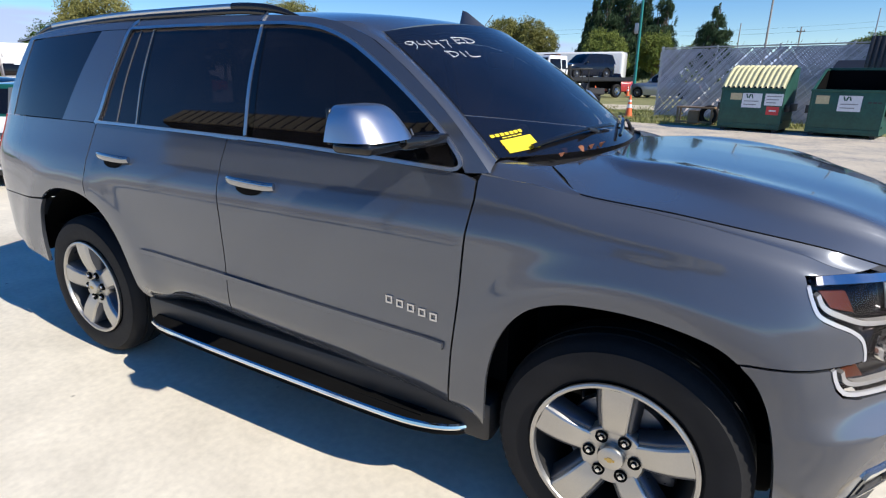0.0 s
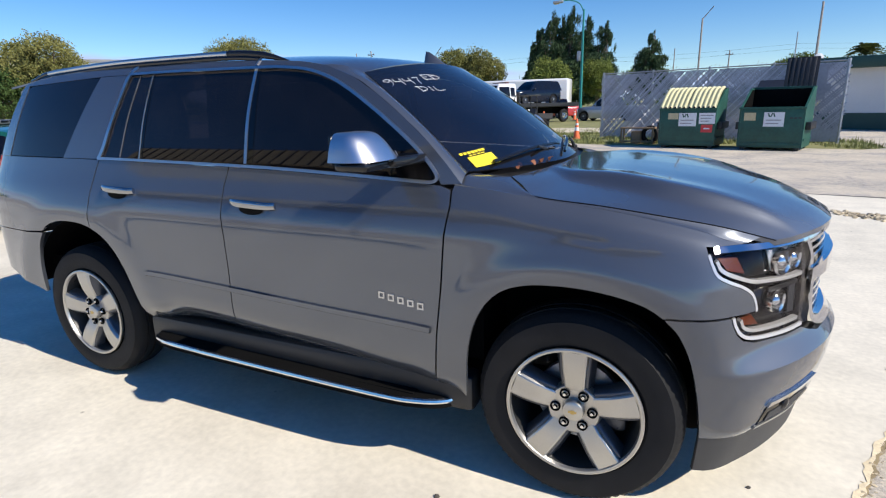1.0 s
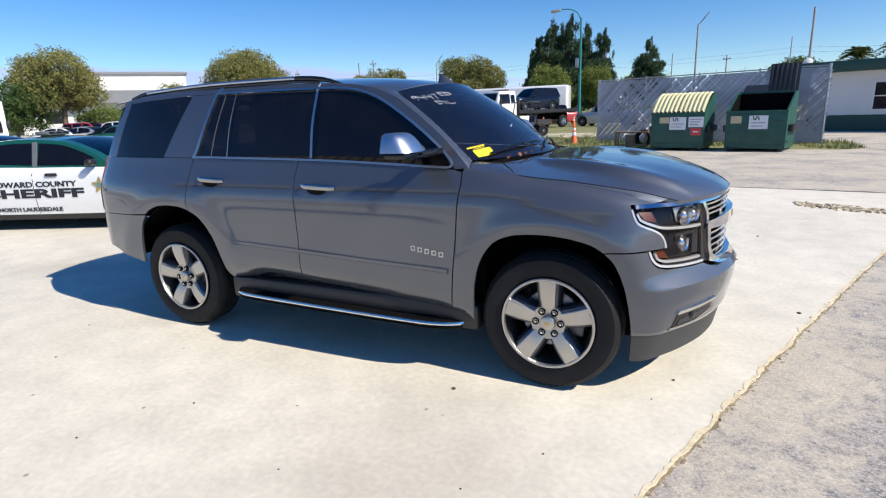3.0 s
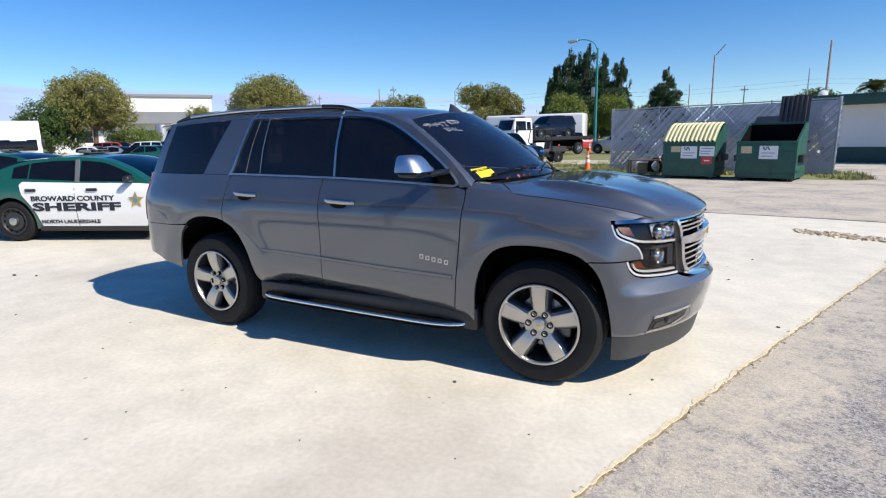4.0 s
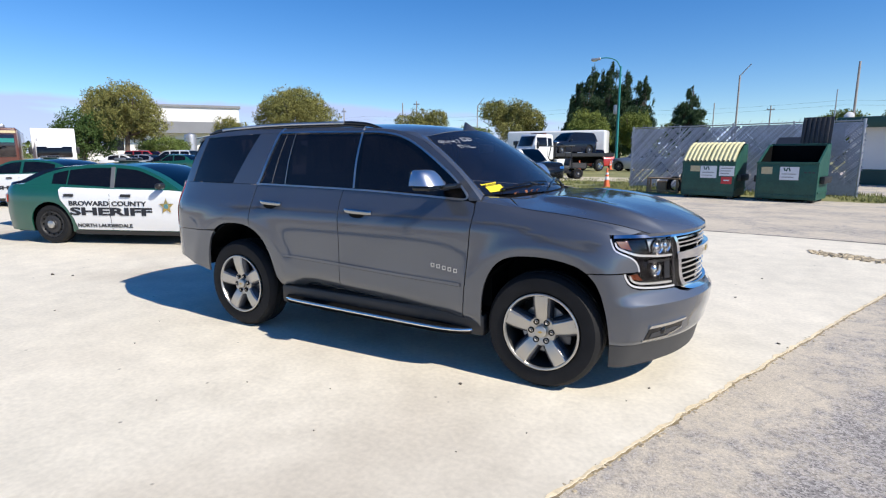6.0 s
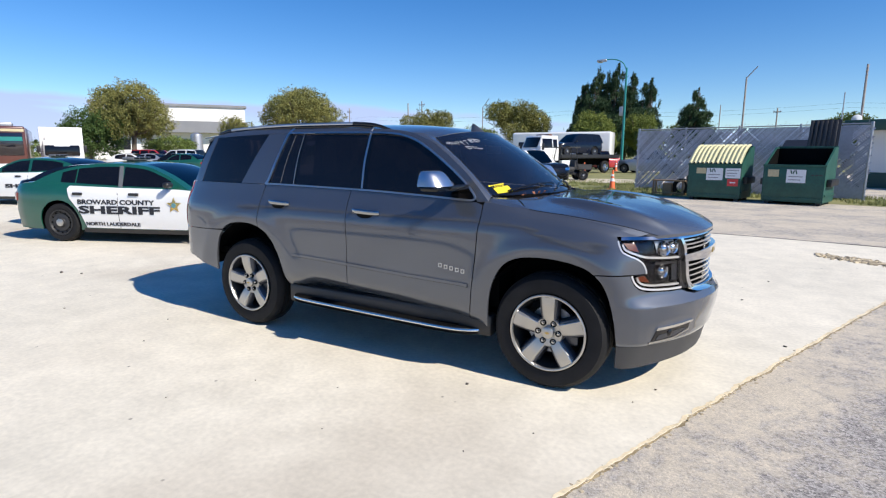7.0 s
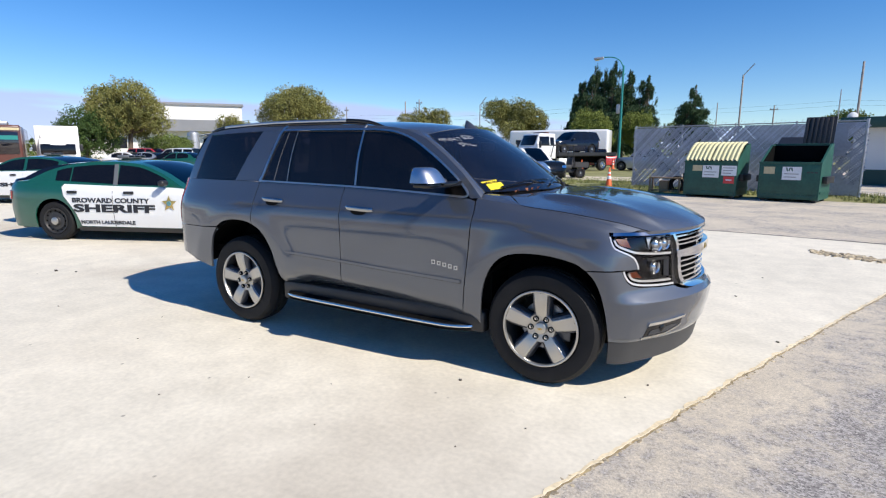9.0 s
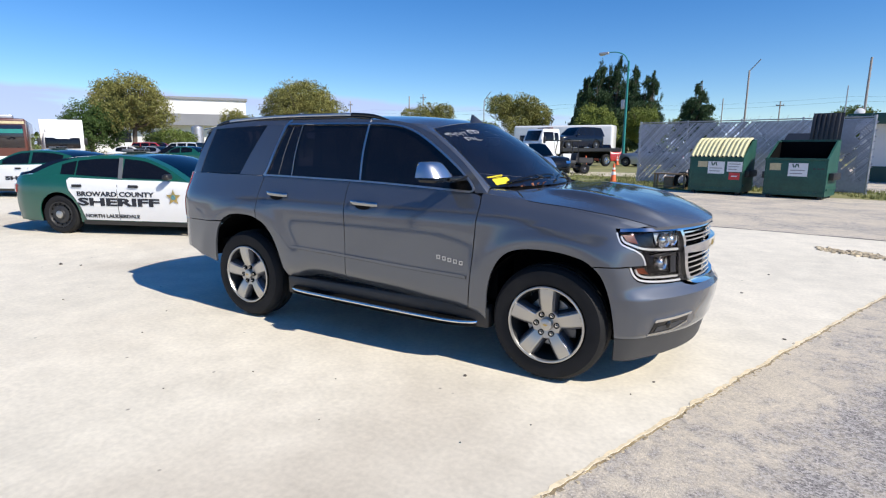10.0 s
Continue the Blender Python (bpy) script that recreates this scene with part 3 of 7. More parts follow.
def ribbon(line, w0, w1, z, seed, wild=0.6):
    """An uneven strip along a line; w0 and w1 are its reach to either side."""
    rg = random.Random(seed)
    bm = bmesh.new()
    rows = []
    for i, p in enumerate(line):
        a, b = Vector(line[max(i - 1, 0)]), Vector(line[min(i + 1, len(line) - 1)])
        t = (b - a).normalized()
        n = Vector((t.y, -t.x))
        k = 1 + wild * noise.noise((i * 0.35, seed, 0)) + rg.uniform(-0.35, 0.35)
        q = Vector(p)
        rows.append((bm.verts.new((*(q - n * w0), z)), bm.verts.new((*(q + n * w1 * max(0.1, k)), z))))
    for (a, b), (c, d) in zip(rows, rows[1:]):
        bm.faces.new((a, b, d, c))
    bmesh.ops.recalc_face_normals(bm, faces=bm.faces[:])
    for f in bm.faces:
        if f.normal.z < 0:
            f.normal_flip()
    return bm


solo("edge_dirt", ribbon(near, 0.0, 0.017, -0.0015, 3, 0.9), DIRT, None, "brown dirt line along the concrete edge", "dirt", kind="structure")
LIP = surface("yellowish concrete lip", (0.68, 0.55, 0.34), 0.9, 0, 0.25, 5, 40, 0.3, 0.003, tint=(0.74, 0.64, 0.45))
solo("slab_lip", ribbon(near[::-1], 0.001, 0.020, 0.0025, 8, 0.9), LIP, None, "pale yellowish worn lip of the concrete slab", "kerb", kind="structure")
far_joint = [tuple(p) for p in spline([near[-1]] + back[:6], 24)]
solo("tar_joint", ribbon(far_joint, 0.01, 0.06, 0.0022, 4, 0.8), TAR, None, "dark tar joint along the far concrete edge", "joint", kind="structure")


def pebble(bm, x, y, z, r, rg):
    m = bmesh.new()
    bmesh.ops.create_icosphere(m, subdivisions=1, radius=r)
    for v in m.verts:
        v.co *= rg.uniform(0.7, 1.25)
        v.co.z *= 0.6
    join(bm, m, Matrix.Translation((x, y, z)) @ pose(0, 0, 0, 0, 0, rg.uniform(0, 360)))


bm = bmesh.new()
y = -4.6
while y < 7.0:
    for k in range(3):
        pebble(bm, edge_x(y) + rng.gauss(0.008, 0.018), y + rng.uniform(-0.03, 0.03), -0.004, rng.choice((0.004, 0.006, 0.008, 0.010, 0.015)), rng)
    y += 0.036
solo("crumbled_edge", bm, STONE, None, "small broken stones along the concrete edge", "stones", kind="stuff")
# a broken patch of paving far out on the slab's edge
bm = bmesh.new()
for k in range(420):
    a = rng.uniform(0, 1)
    x, y = 3.62 + 1.5 * a, 6.2 - 0.75 * a + rng.gauss(0, 0.11)
    pebble(bm, x, y, 0.006, rng.uniform(0.012, 0.042), rng)
solo("broken_paving", bm, STONE, None, "patch of broken paving and loose stones", "stones", kind="stuff")
bm = bmesh.new()
for x, y, r in ((0.96, -1.19, 0.014), (1.62, -1.62, 0.006), (0.5, -2.2, 0.005), (2.98, 0.86, 0.016), (2.30, 1.6, 0.012), (2.62, 2.4, 0.016), (2.15, -0.62, 0.010), (2.05, -0.9, 0.006), (-0.4, -1.9, 0.007), (-1.9, -1.8, 0.008),
                (-0.7, -2.4, 0.006), (0.2, -1.7, 0.006), (1.35, -2.0, 0.006), (-2.3, -1.3, 0.007), (2.9, 3.6, 0.014), (-3.6, -1.6, 0.01), (-5.2, -0.6, 0.02), (-5.5, -0.7, 0.03)):
    pebble(bm, x, y, 0.003, r, rng)
solo("loose_grit", bm, surface("dark grit", (0.07, 0.06, 0.05), 0.9, 0, 0.3, 30, 90, 0), None, "dark crumbs of grit scattered on the concrete", "grit", kind="stuff")

# verge of dry grass round the fence and the lamp post, with a pale sandy track
verge = [(-28, 30.5), (-9, 26.2), (-6.0, 23.2), (-3.6, 19.6), (-2.2, 18.5), (0.2, 17.9), (1.8, 17.7), (4.4, 17.6), (6.2, 17.2), (7.0, 17.8), (6.9, 20.6), (0.5, 23.4), (-1.9, 25.0), (-3.0, 46.0), (-9, 50.0), (-30, 50.0)]
solo("grass_verge", flat(verge, 0.001), GRASS, None, "dry patchy grass verge", "grass", kind="structure")
solo("sandy_track", flat([(-30, 32.0), (-12.0, 28.2), (-8.4, 26.2), (-5.6, 25.6), (-3.4, 26.2), (-2.3, 27.6), (-2.6, 30.2), (-4.2, 31.4), (-6.6, 31.0), (-9.0, 33.0), (-30, 38.0)], 0.006), SAND, None, "pale sandy track across the verge", "track", kind="structure")
solo("far_grass", flat([(-400, 62), (-70, 60), (-30, 52), (-9, 50.2), (30, 52), (400, 60), (600, 900), (-600, 900)], 0.002), GRASS, None, "distant grassy ground", "grass", kind="structure")


def inside(x, y, poly):
    c = False
    for (x1, y1), (x2, y2) in zip(poly, poly[1:] + poly[:1]):
        if (y1 > y) != (y2 > y) and x < (x2 - x1) * (y - y1) / (y2 - y1) + x1:
            c = not c
    return c


bm = bmesh.new()
n = 0
while n < 9000:
    x, y = rng.uniform(-9, 7), rng.uniform(17.2, 30)
    if not inside(x, y, verge) or (26.0 < y < 31 and x < -2.4 and rng.random() < 0.85) or (0.2 < x < 5.4 and y < 18.9) or noise.noise((x * 0.8, y * 0.8, 0)) < -0.12:
        continue
    n += 1
    h, a, w = rng.uniform(0.05, 0.16) * (1.5 if y > 18.2 and x > -2 and rng.random() < 0.3 else 1), rng.uniform(0, 6.28), rng.uniform(0.01, 0.025)
    dx, dy = math.cos(a) * w, math.sin(a) * w
    lx, ly = rng.gauss(0, 0.04), rng.gauss(0, 0.04)
    v = [bm.verts.new((x - dx, y - dy, -0.01)), bm.verts.new((x + dx, y + dy, -0.01)), bm.verts.new((x + lx, y + ly, h))]
    bm.faces.new(v)
solo("grass", bm, BLADE, None, "tufts of dry yellow-green grass", "grass", kind="stuff")

# an open metal canopy behind the camera, seen as a reflection in the windows
can = thing("metal_canopy", None, "open canopy with a cream ribbed metal roof edge", "canopy")
CX0, CX1 = -9.4, 3.2
bm = bmesh.new()
v = [bm.verts.new(p) for p in ((CX0, -6.10, 4.10), (CX1, -6.10, 4.10), (CX1, -6.42, 4.56), (CX0, -6.42, 4.56), (CX1, -6.8, 4.58), (CX0, -6.8, 4.58), (CX1, -6.8, 4.10), (CX0, -6.8, 4.10))]
for a in ((0, 1, 2, 3), (3, 2, 4, 5), (5, 4, 6, 7), (7, 6, 1, 0), (1, 6, 4, 2), (0, 3, 5, 7)):
    bm.faces.new([v[k] for k in a])
bmesh.ops.recalc_face_normals(bm, faces=bm.faces[:])
part("roof", bm, MANSARD, can, "cream ribbed metal roof")
part("soffit", box(CX0, CX1, -6.76, -6.14, 4.06, 4.095), DARKVOID, can)
rib = bmesh.new()
q = [rib.verts.new((dx, y, z)) for y, z in ((-6.085, 4.11), (-6.405, 4.575)) for dx in (0, 0.028)]
p = [rib.verts.new((dx, y, z)) for y, z in ((-6.12, 4.09), (-6.44, 4.55)) for dx in (0, 0.028)]
for a, b, c, d in ((q[0], q[1], q[3], q[2]), (p[0], q[0], q[2], p[2]), (q[1], p[1], p[3], q[3])):
    rib.faces.new((a, b, c, d))
first = part("roof_rib", rib, LIDBLACK, can)
for k in range(1, 42):
    r = new("roof_rib", first.data)
    r.parent = can
    r.location.x = CX0 + 0.3 + 0.29 * k
first.location.x = CX0 + 0.3
for x in (CX0 + 0.4, -3.1):
    for y in (-6.5,):
        part("canopy_post", box(x - 0.055, x + 0.055, y - 0.055, y + 0.055, -0.02, 4.07, 0.01), GALV, can)


# ---- wheels ----
def tyre_mesh(r, rim, width, seg=144, lug=2):
    """A tyre round the y axis, outer face towards -y, with shoulder lugs and tread grooves."""
    h = width / 2
    prof = [(rim - 0.004, -h * 0.80), (rim + 0.012, -h * 0.92), (rim + (r - rim) * 0.42, -h * 1.0), (rim + (r - rim) * 0.75, -h * 0.97),
            (r - 0.026, -h * 0.88), (r - 0.011, -h * 0.77), (r - 0.004, -h * 0.62), (r - 0.001, -h * 0.5), (r - 0.009, -h * 0.49), (r - 0.009, -h * 0.41), (r + 0.001, -h * 0.40),
            (r + 0.001, -h * 0.05), (r - 0.009, -h * 0.04), (r - 0.009, h * 0.04), (r + 0.001, h * 0.05), (r, h * 0.62), (r - 0.006, h * 0.78),
            (r - 0.03, h * 0.9), (rim + (r - rim) * 0.5, h * 0.98), (rim, h * 0.85)]
    bm = bmesh.new()
    rings = []
    for i in range(seg):
        a = 2 * math.pi * i / seg
        gap = i % lug == 0
        ring = []
        for j, (q, y) in enumerate(prof):
            if gap and j in (4, 5, 6):
                q -= 0.006
            ring.append(bm.verts.new((q * math.cos(a), y, q * math.sin(a))))
        rings.append(ring)
    for i in range(seg):
        a, b = rings[i], rings[(i + 1) % seg]
        for j in range(len(prof) - 1):
            bm.faces.new((a[j], a[j + 1], b[j + 1], b[j]))
    bmesh.ops.recalc_face_normals(bm, faces=bm.faces[:])
    return bm


def spoke_mesh(r0, r1, w0, w1, y0, y1, back, ang):
    """One wide spoke with a flat machined face and flanks that widen to the back."""
    bm = bmesh.new()
    n = 6
    rows = []
    for i in range(n + 1):
        t = i / n
        r = r0 + (r1 - r0) * t
        w = w0 + (w1 - w0) * t
        y = y0 + (y1 - y0) * t - 0.010 * math.sin(math.pi * t)
        flank = 0.016 + 0.006 * t
        rows.append([(r, -w / 2 - flank, y + back), (r, -w / 2 - 0.003, y + 0.004), (r, -w / 2 + 0.003, y), (r, w / 2 - 0.003, y), (r, w / 2 + 0.003, y + 0.004), (r, w / 2 + flank, y + back)])
    vs = []
    ca, sa = math.cos(ang), math.sin(ang)
    for row in rows:
        vs.append([bm.verts.new((q[0] * ca - q[1] * sa, q[2], q[0] * sa + q[1] * ca)) for q in row])
    for a, b in zip(vs, vs[1:]):
        for k in range(5):
            bm.faces.new((a[k], b[k], b[k + 1], a[k + 1]))
    bmesh.ops.recalc_face_normals(bm, faces=bm.faces[:])
    return bm


def suv_wheel(parent, x, y, side, turn):
    """Twenty-inch five-spoke alloy wheel; side -1: outer face towards -y."""
    w = new("wheel")
    w.parent = parent
    w.matrix_basis = pose(x, y, 0.411, 0, 0, 0 if side < 0 else 180)
    R = 0.267
    part("tyre", tyre_mesh(0.411, R + 0.004, 0.248), RUBBER, w, "black rubber tyre with block tread", 30)
    part("rim", lathe([(R + 0.003, -0.112), (R + 0.004, -0.126), (R - 0.002, -0.129), (R - 0.010, -0.127), (R - 0.015, -0.114)], 96), SATIN, w, "bright machined rim lip")
    part("barrel", lathe([(R - 0.013, -0.114), (R - 0.024, -0.08), (R - 0.04, 0.0), (R - 0.035, 0.10), (0.08, 0.10)], 64), BLACK, w)
    for k in range(5):
        a = radians(turn + 72 * k) * (1 if side < 0 else -1)
        part("spoke", spoke_mesh(0.085, R - 0.014, 0.070, 0.092, -0.098, -0.122, 0.035, a), SATIN, w, "wide machined alloy spoke", 18)
        part("spoke_flank", spoke_mesh(0.085, R - 0.014, 0.100, 0.124, -0.086, -0.108, 0.05, a), ALLOY, w)
    part("hub", lathe([(0.001, -0.090), (0.050, -0.092), (0.060, -0.095), (0.100, -0.098), (0.106, -0.092), (0.112, -0.06)], 48), SATIN, w)
    part("centre_cap", lathe([(0.001, -0.122), (0.030, -0.121), (0.040, -0.116), (0.044, -0.106), (0.045, -0.09)], 36), SATIN, w, "satin centre cap with faint gold emblem")
    emblem = box(-0.016, 0.016, -0.1235, -0.121, -0.004, 0.004)
    box(-0.007, 0.007, -0.1237, -0.1212, -0.008, 0.008, bm=emblem)
    part("emblem", emblem, GOLD, w)
    for k in range(6):
        a = radians(turn + 30 + 60 * k)
        c = Matrix.Translation((0.073 * math.cos(a), 0, 0.073 * math.sin(a)))
        part("lug_well", turned(lathe([(0.021, -0.096), (0.0205, -0.104), (0.0155, -0.104), (0.013, -0.085)], 20), c), DARKVOID, w)
        part("lug_nut", turned(lathe([(0.001, -0.112), (0.007, -0.111), (0.0095, -0.105), (0.010, -0.085)], 6), c), CHROME, w)
    part("brake_disc", lathe([(0.05, -0.01), (0.17, -0.012), (0.172, 0.02), (0.05, 0.02)], 48), GALV, w)
    part("caliper", box(0.09, 0.20, -0.05, 0.05, -0.09, 0.09, 0.02), ALLOY, w)
    part("valve", turned(tube([(R - 0.03, -0.09, 0), (R - 0.045, -0.118, 0.0)], 0.004), pose(0, 0, 0, 0, -turn - 36 + 8, 0)), BLACK, w)
    return w


# ---- the grey sport utility vehicle ----
PROF = curve([(0.18, -0.085), (0.26, -0.055), (0.36, -0.03), (0.47, -0.012), (0.6, 0.0), (0.7, 0.004), (0.85, 0.005), (0.93, 0.005), (1.0, 0.004), (1.04, 0.0025), (1.08, -0.001), (1.12, -0.008), (1.15, -0.0165), (1.18, -0.0275),
              (1.22, -0.0435), (1.26, -0.0595), (1.31, -0.077), (1.36, -0.093), (1.56, -0.158), (1.72, -0.222), (1.80, -0.260), (1.86, -0.313)])
PROF_F = curve([(0.18, -0.085), (0.30, -0.045), (0.47, -0.015), (0.6, -0.005), (0.7, 0.0), (0.85, 0.0), (0.98, -0.006), (1.07, -0.022), (1.15, -0.045), (1.20, -0.068), (1.246, -0.112)])
PROF_B = curve([(0.18, -0.095), (0.30, -0.07), (0.378, -0.05), (0.40, -0.035), (0.46, -0.022), (0.56, 0.0), (0.62, 0.006), (0.651, 0.008), (0.6515, 0.0078), (0.66, 0.001), (0.70, -0.033), (0.72, -0.046), (0.742, -0.051), (0.78, -0.053), (0.9, -0.053), (1.0, -0.056), (1.08, -0.068), (1.13, -0.10)])
HOODLINE = curve([(0.9, 1.29), (1.126, 1.27), (1.281, 1.246), (1.6, 1.205), (1.9, 1.15), (2.105, 1.10), (2.5, 1.09)])
TUCK = curve([(-1.0, 0.50), (-0.84, 0.51), (-0.6, 0.55), (-0.25, 0.53), (0.3, 0.49), (0.9, 0.43), (1.1, 0.42)])


def suv_offset(x, z):
    d = PROF(z)
    wf = step01(0.70, 1.50, x)
    if wf and z < 1.45:
        zz = z if z < 0.9 else 0.9 + (z - 0.9) * (1.246 - 0.9) / (HOODLINE(x) - 0.9)
        d = d * (1 - wf) + PROF_F(zz) * wf
    wb = step01(1.88, 2.20, x)
    if wb:
        d = d * (1 - wb) + PROF_B(z) * wb
    if -1.0 < x < 1.05 and z < 0.62:
        k = step01(-1.0, -0.86, x) * (1 - step01(0.9, 1.05, x))
        t = max(0.0, TUCK(x) + 0.035 - z)
        d -= k * (0.45 * t + 4.5 * t * t)
    for cx, peak in ((1.473, 0.595), (-1.473, 0.645)):
        r = math.hypot(x - cx, (z - 0.42) * 1.02)
        if z < 1.1 and abs(x - cx) < 0.75:
            d += 0.013 * math.exp(-(((r - peak) / 0.075) ** 2))
    # crease over the arches and along the shoulder
    d += 0.004 * math.exp(-(((z - 1.10) / 0.05) ** 2)) * step01(-2.2, -1.6, x) * (1 - step01(1.0, 1.9, x))
    d -= 0.005 * math.exp(-(((z - 0.82) / 0.13) ** 2)) * step01(-1.1, -0.7, x) * (1 - step01(0.5, 1.0, x))
    return d


SUV_PLAN = [(-2.625, 0.0), (-2.615, -0.35), (-2.575, -0.65), (-2.49, -0.84), (-2.37, -0.935), (-2.2, -0.975), (-1.9, -1.004), (-1.4, -1.022), (-0.6, -1.025), (0.2, -1.025), (1.0, -1.025),
            (1.5, -1.021), (1.75, -1.008), (1.9, -0.985), (2.0, -0.945), (2.1, -0.870), (2.20, -0.755), (2.295, -0.60), (2.375, -0.42), (2.433, -0.2), (2.452, 0.0)]
BODY = Shell(SUV_PLAN, suv_offset)
U, UY, RY = BODY.u, BODY.uy, BODY.ry


def on_x(pts):
    return [(U(x), z) for x, z in pts]


suv = thing("sport_utility_vehicle", None, "grey metallic four-door sport utility vehicle parked on pale concrete", "car")


def suv_panel(name, pts, mat=PAINT, parent=None, thick=0.016, base=0.0, label="", du=0.06, dv=0.05, both=True, mapped=False, angle=40):
    """A body panel on the near side, and its twin on the far side."""
    made = []
    for left in ((False, True) if both else (False,)):
        bm = sheet(pts if mapped else on_x(pts), BODY.at, du, dv, thick, left, base)
        made.append(part(name, bm, mat, parent or suv, label, angle))
    return made


ARCH_F = [(1.022, 0.385), (1.028, 0.465), (1.038, 0.60), (1.062, 0.71), (1.096, 0.79), (1.143, 0.856), (1.203, 0.902), (1.292, 0.930), (1.40, 0.938), (1.50, 0.936), (1.60, 0.924), (1.69, 0.903), (1.735, 0.884), (1.775, 0.857)]
ARCH_F2 = [(1.775, 0.857), (1.822, 0.81), (1.856, 0.75), (1.882, 0.68), (1.905, 0.59), (1.922, 0.50), (1.934, 0.42), (1.938, 0.385)]
ARCH_R1 = [(-0.905, 0.42), (-0.922, 0.456), (-0.960, 0.535), (-0.990, 0.62), (-1.020, 0.71), (-1.060, 0.795), (-1.112, 0.870), (-1.178, 0.928), (-1.258, 0.965)]
ARCH_R2 = [(-1.262, 0.967), (-1.34, 0.986), (-1.43, 0.993), (-1.53, 0.991), (-1.62, 0.977), (-1.70, 0.947), (-1.755, 0.912)]
ARCH_R3 = [(-1.758, 0.900), (-1.815, 0.835), (-1.85, 0.75), (-1.872, 0.66), (-1.885, 0.56), (-1.89, 0.50)]
ARCH_F, ARCH_F2, ARCH_R1, ARCH_R2, ARCH_R3 = ([tuple(p) for p in spline(a, 4)] for a in (ARCH_F, ARCH_F2, ARCH_R1, ARCH_R2, ARCH_R3))
BELT = curve([(-2.4, 1.34), (-1.24, 1.343), (-0.9, 1.338), (-0.1, 1.324), (0.4, 1.306), (0.9, 1.282)])
G = 0.003

front_door = suv_panel("front_door", [(-0.253 + G, 0.40), (0.30, 0.385), (0.886 - G, 0.372), (0.889 - G, 0.44), (0.909 - G, 0.683), (0.929 - G, 0.894), (0.943 - G, 1.098), (0.955 - G, 1.21), (0.950 - G, 1.265),
                                  (0.90, BELT(0.9)), (0.6, BELT(0.6)), (0.4, BELT(0.4)), (0.1, BELT(0.1)), (-0.245 + G, BELT(-0.24)), (-0.260 + G, 1.235), (-0.256 + G, 1.15), (-0.247 + G, 1.0), (-0.247 + G, 0.78)])
rear_door = suv_panel("rear_door", [(-0.253 - G, 0.40), (-0.247 - G, 0.78), (-0.247 - G, 1.0), (-0.256 - G, 1.15), (-0.260 - G, 1.235), (-0.245 - G, BELT(-0.25)), (-0.6, BELT(-0.6)), (-0.9, BELT(-0.9)), (-1.225, BELT(-1.22)),
                                 (-1.245, 1.26), (-1.256, 1.17), (-1.262, 1.03)] + ARCH_R1[::-1] + [(-0.84, 0.40), (-0.6, 0.40)])
suv_panel("quarter_panel", [(-1.233, BELT(-1.23)), (-1.253, 1.26), (-1.264, 1.17), (-1.270, 1.03)] + ARCH_R2 + [(-2.0, 0.896), (-2.2, 0.893), (-2.38, 0.89), (-2.405, 0.95), (-2.39, 1.1), (-2.36, 1.25), (-2.345, 1.345), (-1.9, 1.345), (-1.5, 1.345)])


def fender_uv(pts):
    """Points (x, z) in a net whose upper rows run along the hood line."""
    return [(U(x), z if z < 0.95 else 0.95 + (z - 0.95) * 0.30 / (HOODLINE(x) - 0.95)) for x, z in pts]


def fender_at(u, v, off=0.0):
    x = float(np.interp(u, BODY.s, BODY.xs))
    return BODY.at(u, v if v < 0.95 else 0.95 + (v - 0.95) * (HOODLINE(x) - 0.95) / 0.30, off)


FENDER = fender_uv([(0.8915, 0.375), (1.020, 0.382)] + ARCH_F[1:] + [(1.80, 0.862), (1.90, 0.866), (2.0, 0.869), (2.06, 0.868), (2.095, 0.870), (2.088, 0.905), (2.06, 0.945), (2.01, 0.972), (1.955, 0.995), (1.932, 1.02), (1.915, 1.07),
                    (1.905, 1.106), (1.95, 1.106), (2.03, 1.103), (2.085, 1.097)])
FENDER += [(U(2.06), 1.25), (U(1.6), 1.25), (U(0.962), 1.25)] + fender_uv([(0.9565, 1.265), (0.9595, 1.21), (0.9475, 1.098), (0.9335, 0.894), (0.9135, 0.683), (0.8935, 0.44)])
for left in (False, True):
    part("fender", sheet(FENDER, fender_at, 0.03, 0.015, 0.016, left), PAINT, suv)
# pillars and roof side
suv_panel("roof_side", [(0.99, 1.292), (0.915, 1.372), (0.83, 1.452), (0.70, 1.553), (0.56, 1.648), (0.42, 1.728), (0.26, 1.785), (0.10, 1.812), (-0.2, 1.832), (-0.7, 1.845), (-1.3, 1.845), (-1.8, 1.825), (-2.12, 1.79),
                         (-2.12, 1.770), (-1.3, 1.800), (-0.7, 1.798), (-0.16, 1.790), (0.0, 1.786), (0.16, 1.768), (0.30, 1.725), (0.42, 1.663), (0.56, 1.580), (0.68, 1.497), (0.79, 1.415), (0.86, 1.345), (0.895, 1.300), (0.905, 1.286)], dv=0.03)
suv_panel("rear_side_pillar", [(-1.215, 1.348), (-1.085, 1.797), (-1.34, 1.797), (-1.565, 1.348)])
suv_panel("tail_pillar", [(-2.19, 1.348), (-2.10, 1.762), (-2.12, 1.79), (-2.16, 1.785), (-2.25, 1.60), (-2.345, 1.348)])
suv_panel("centre_pillar", [(-0.15, 1.33), (-0.183, 1.795), (-0.135, 1.795), (-0.103, 1.33)], PILLARBLACK, base=-0.006)
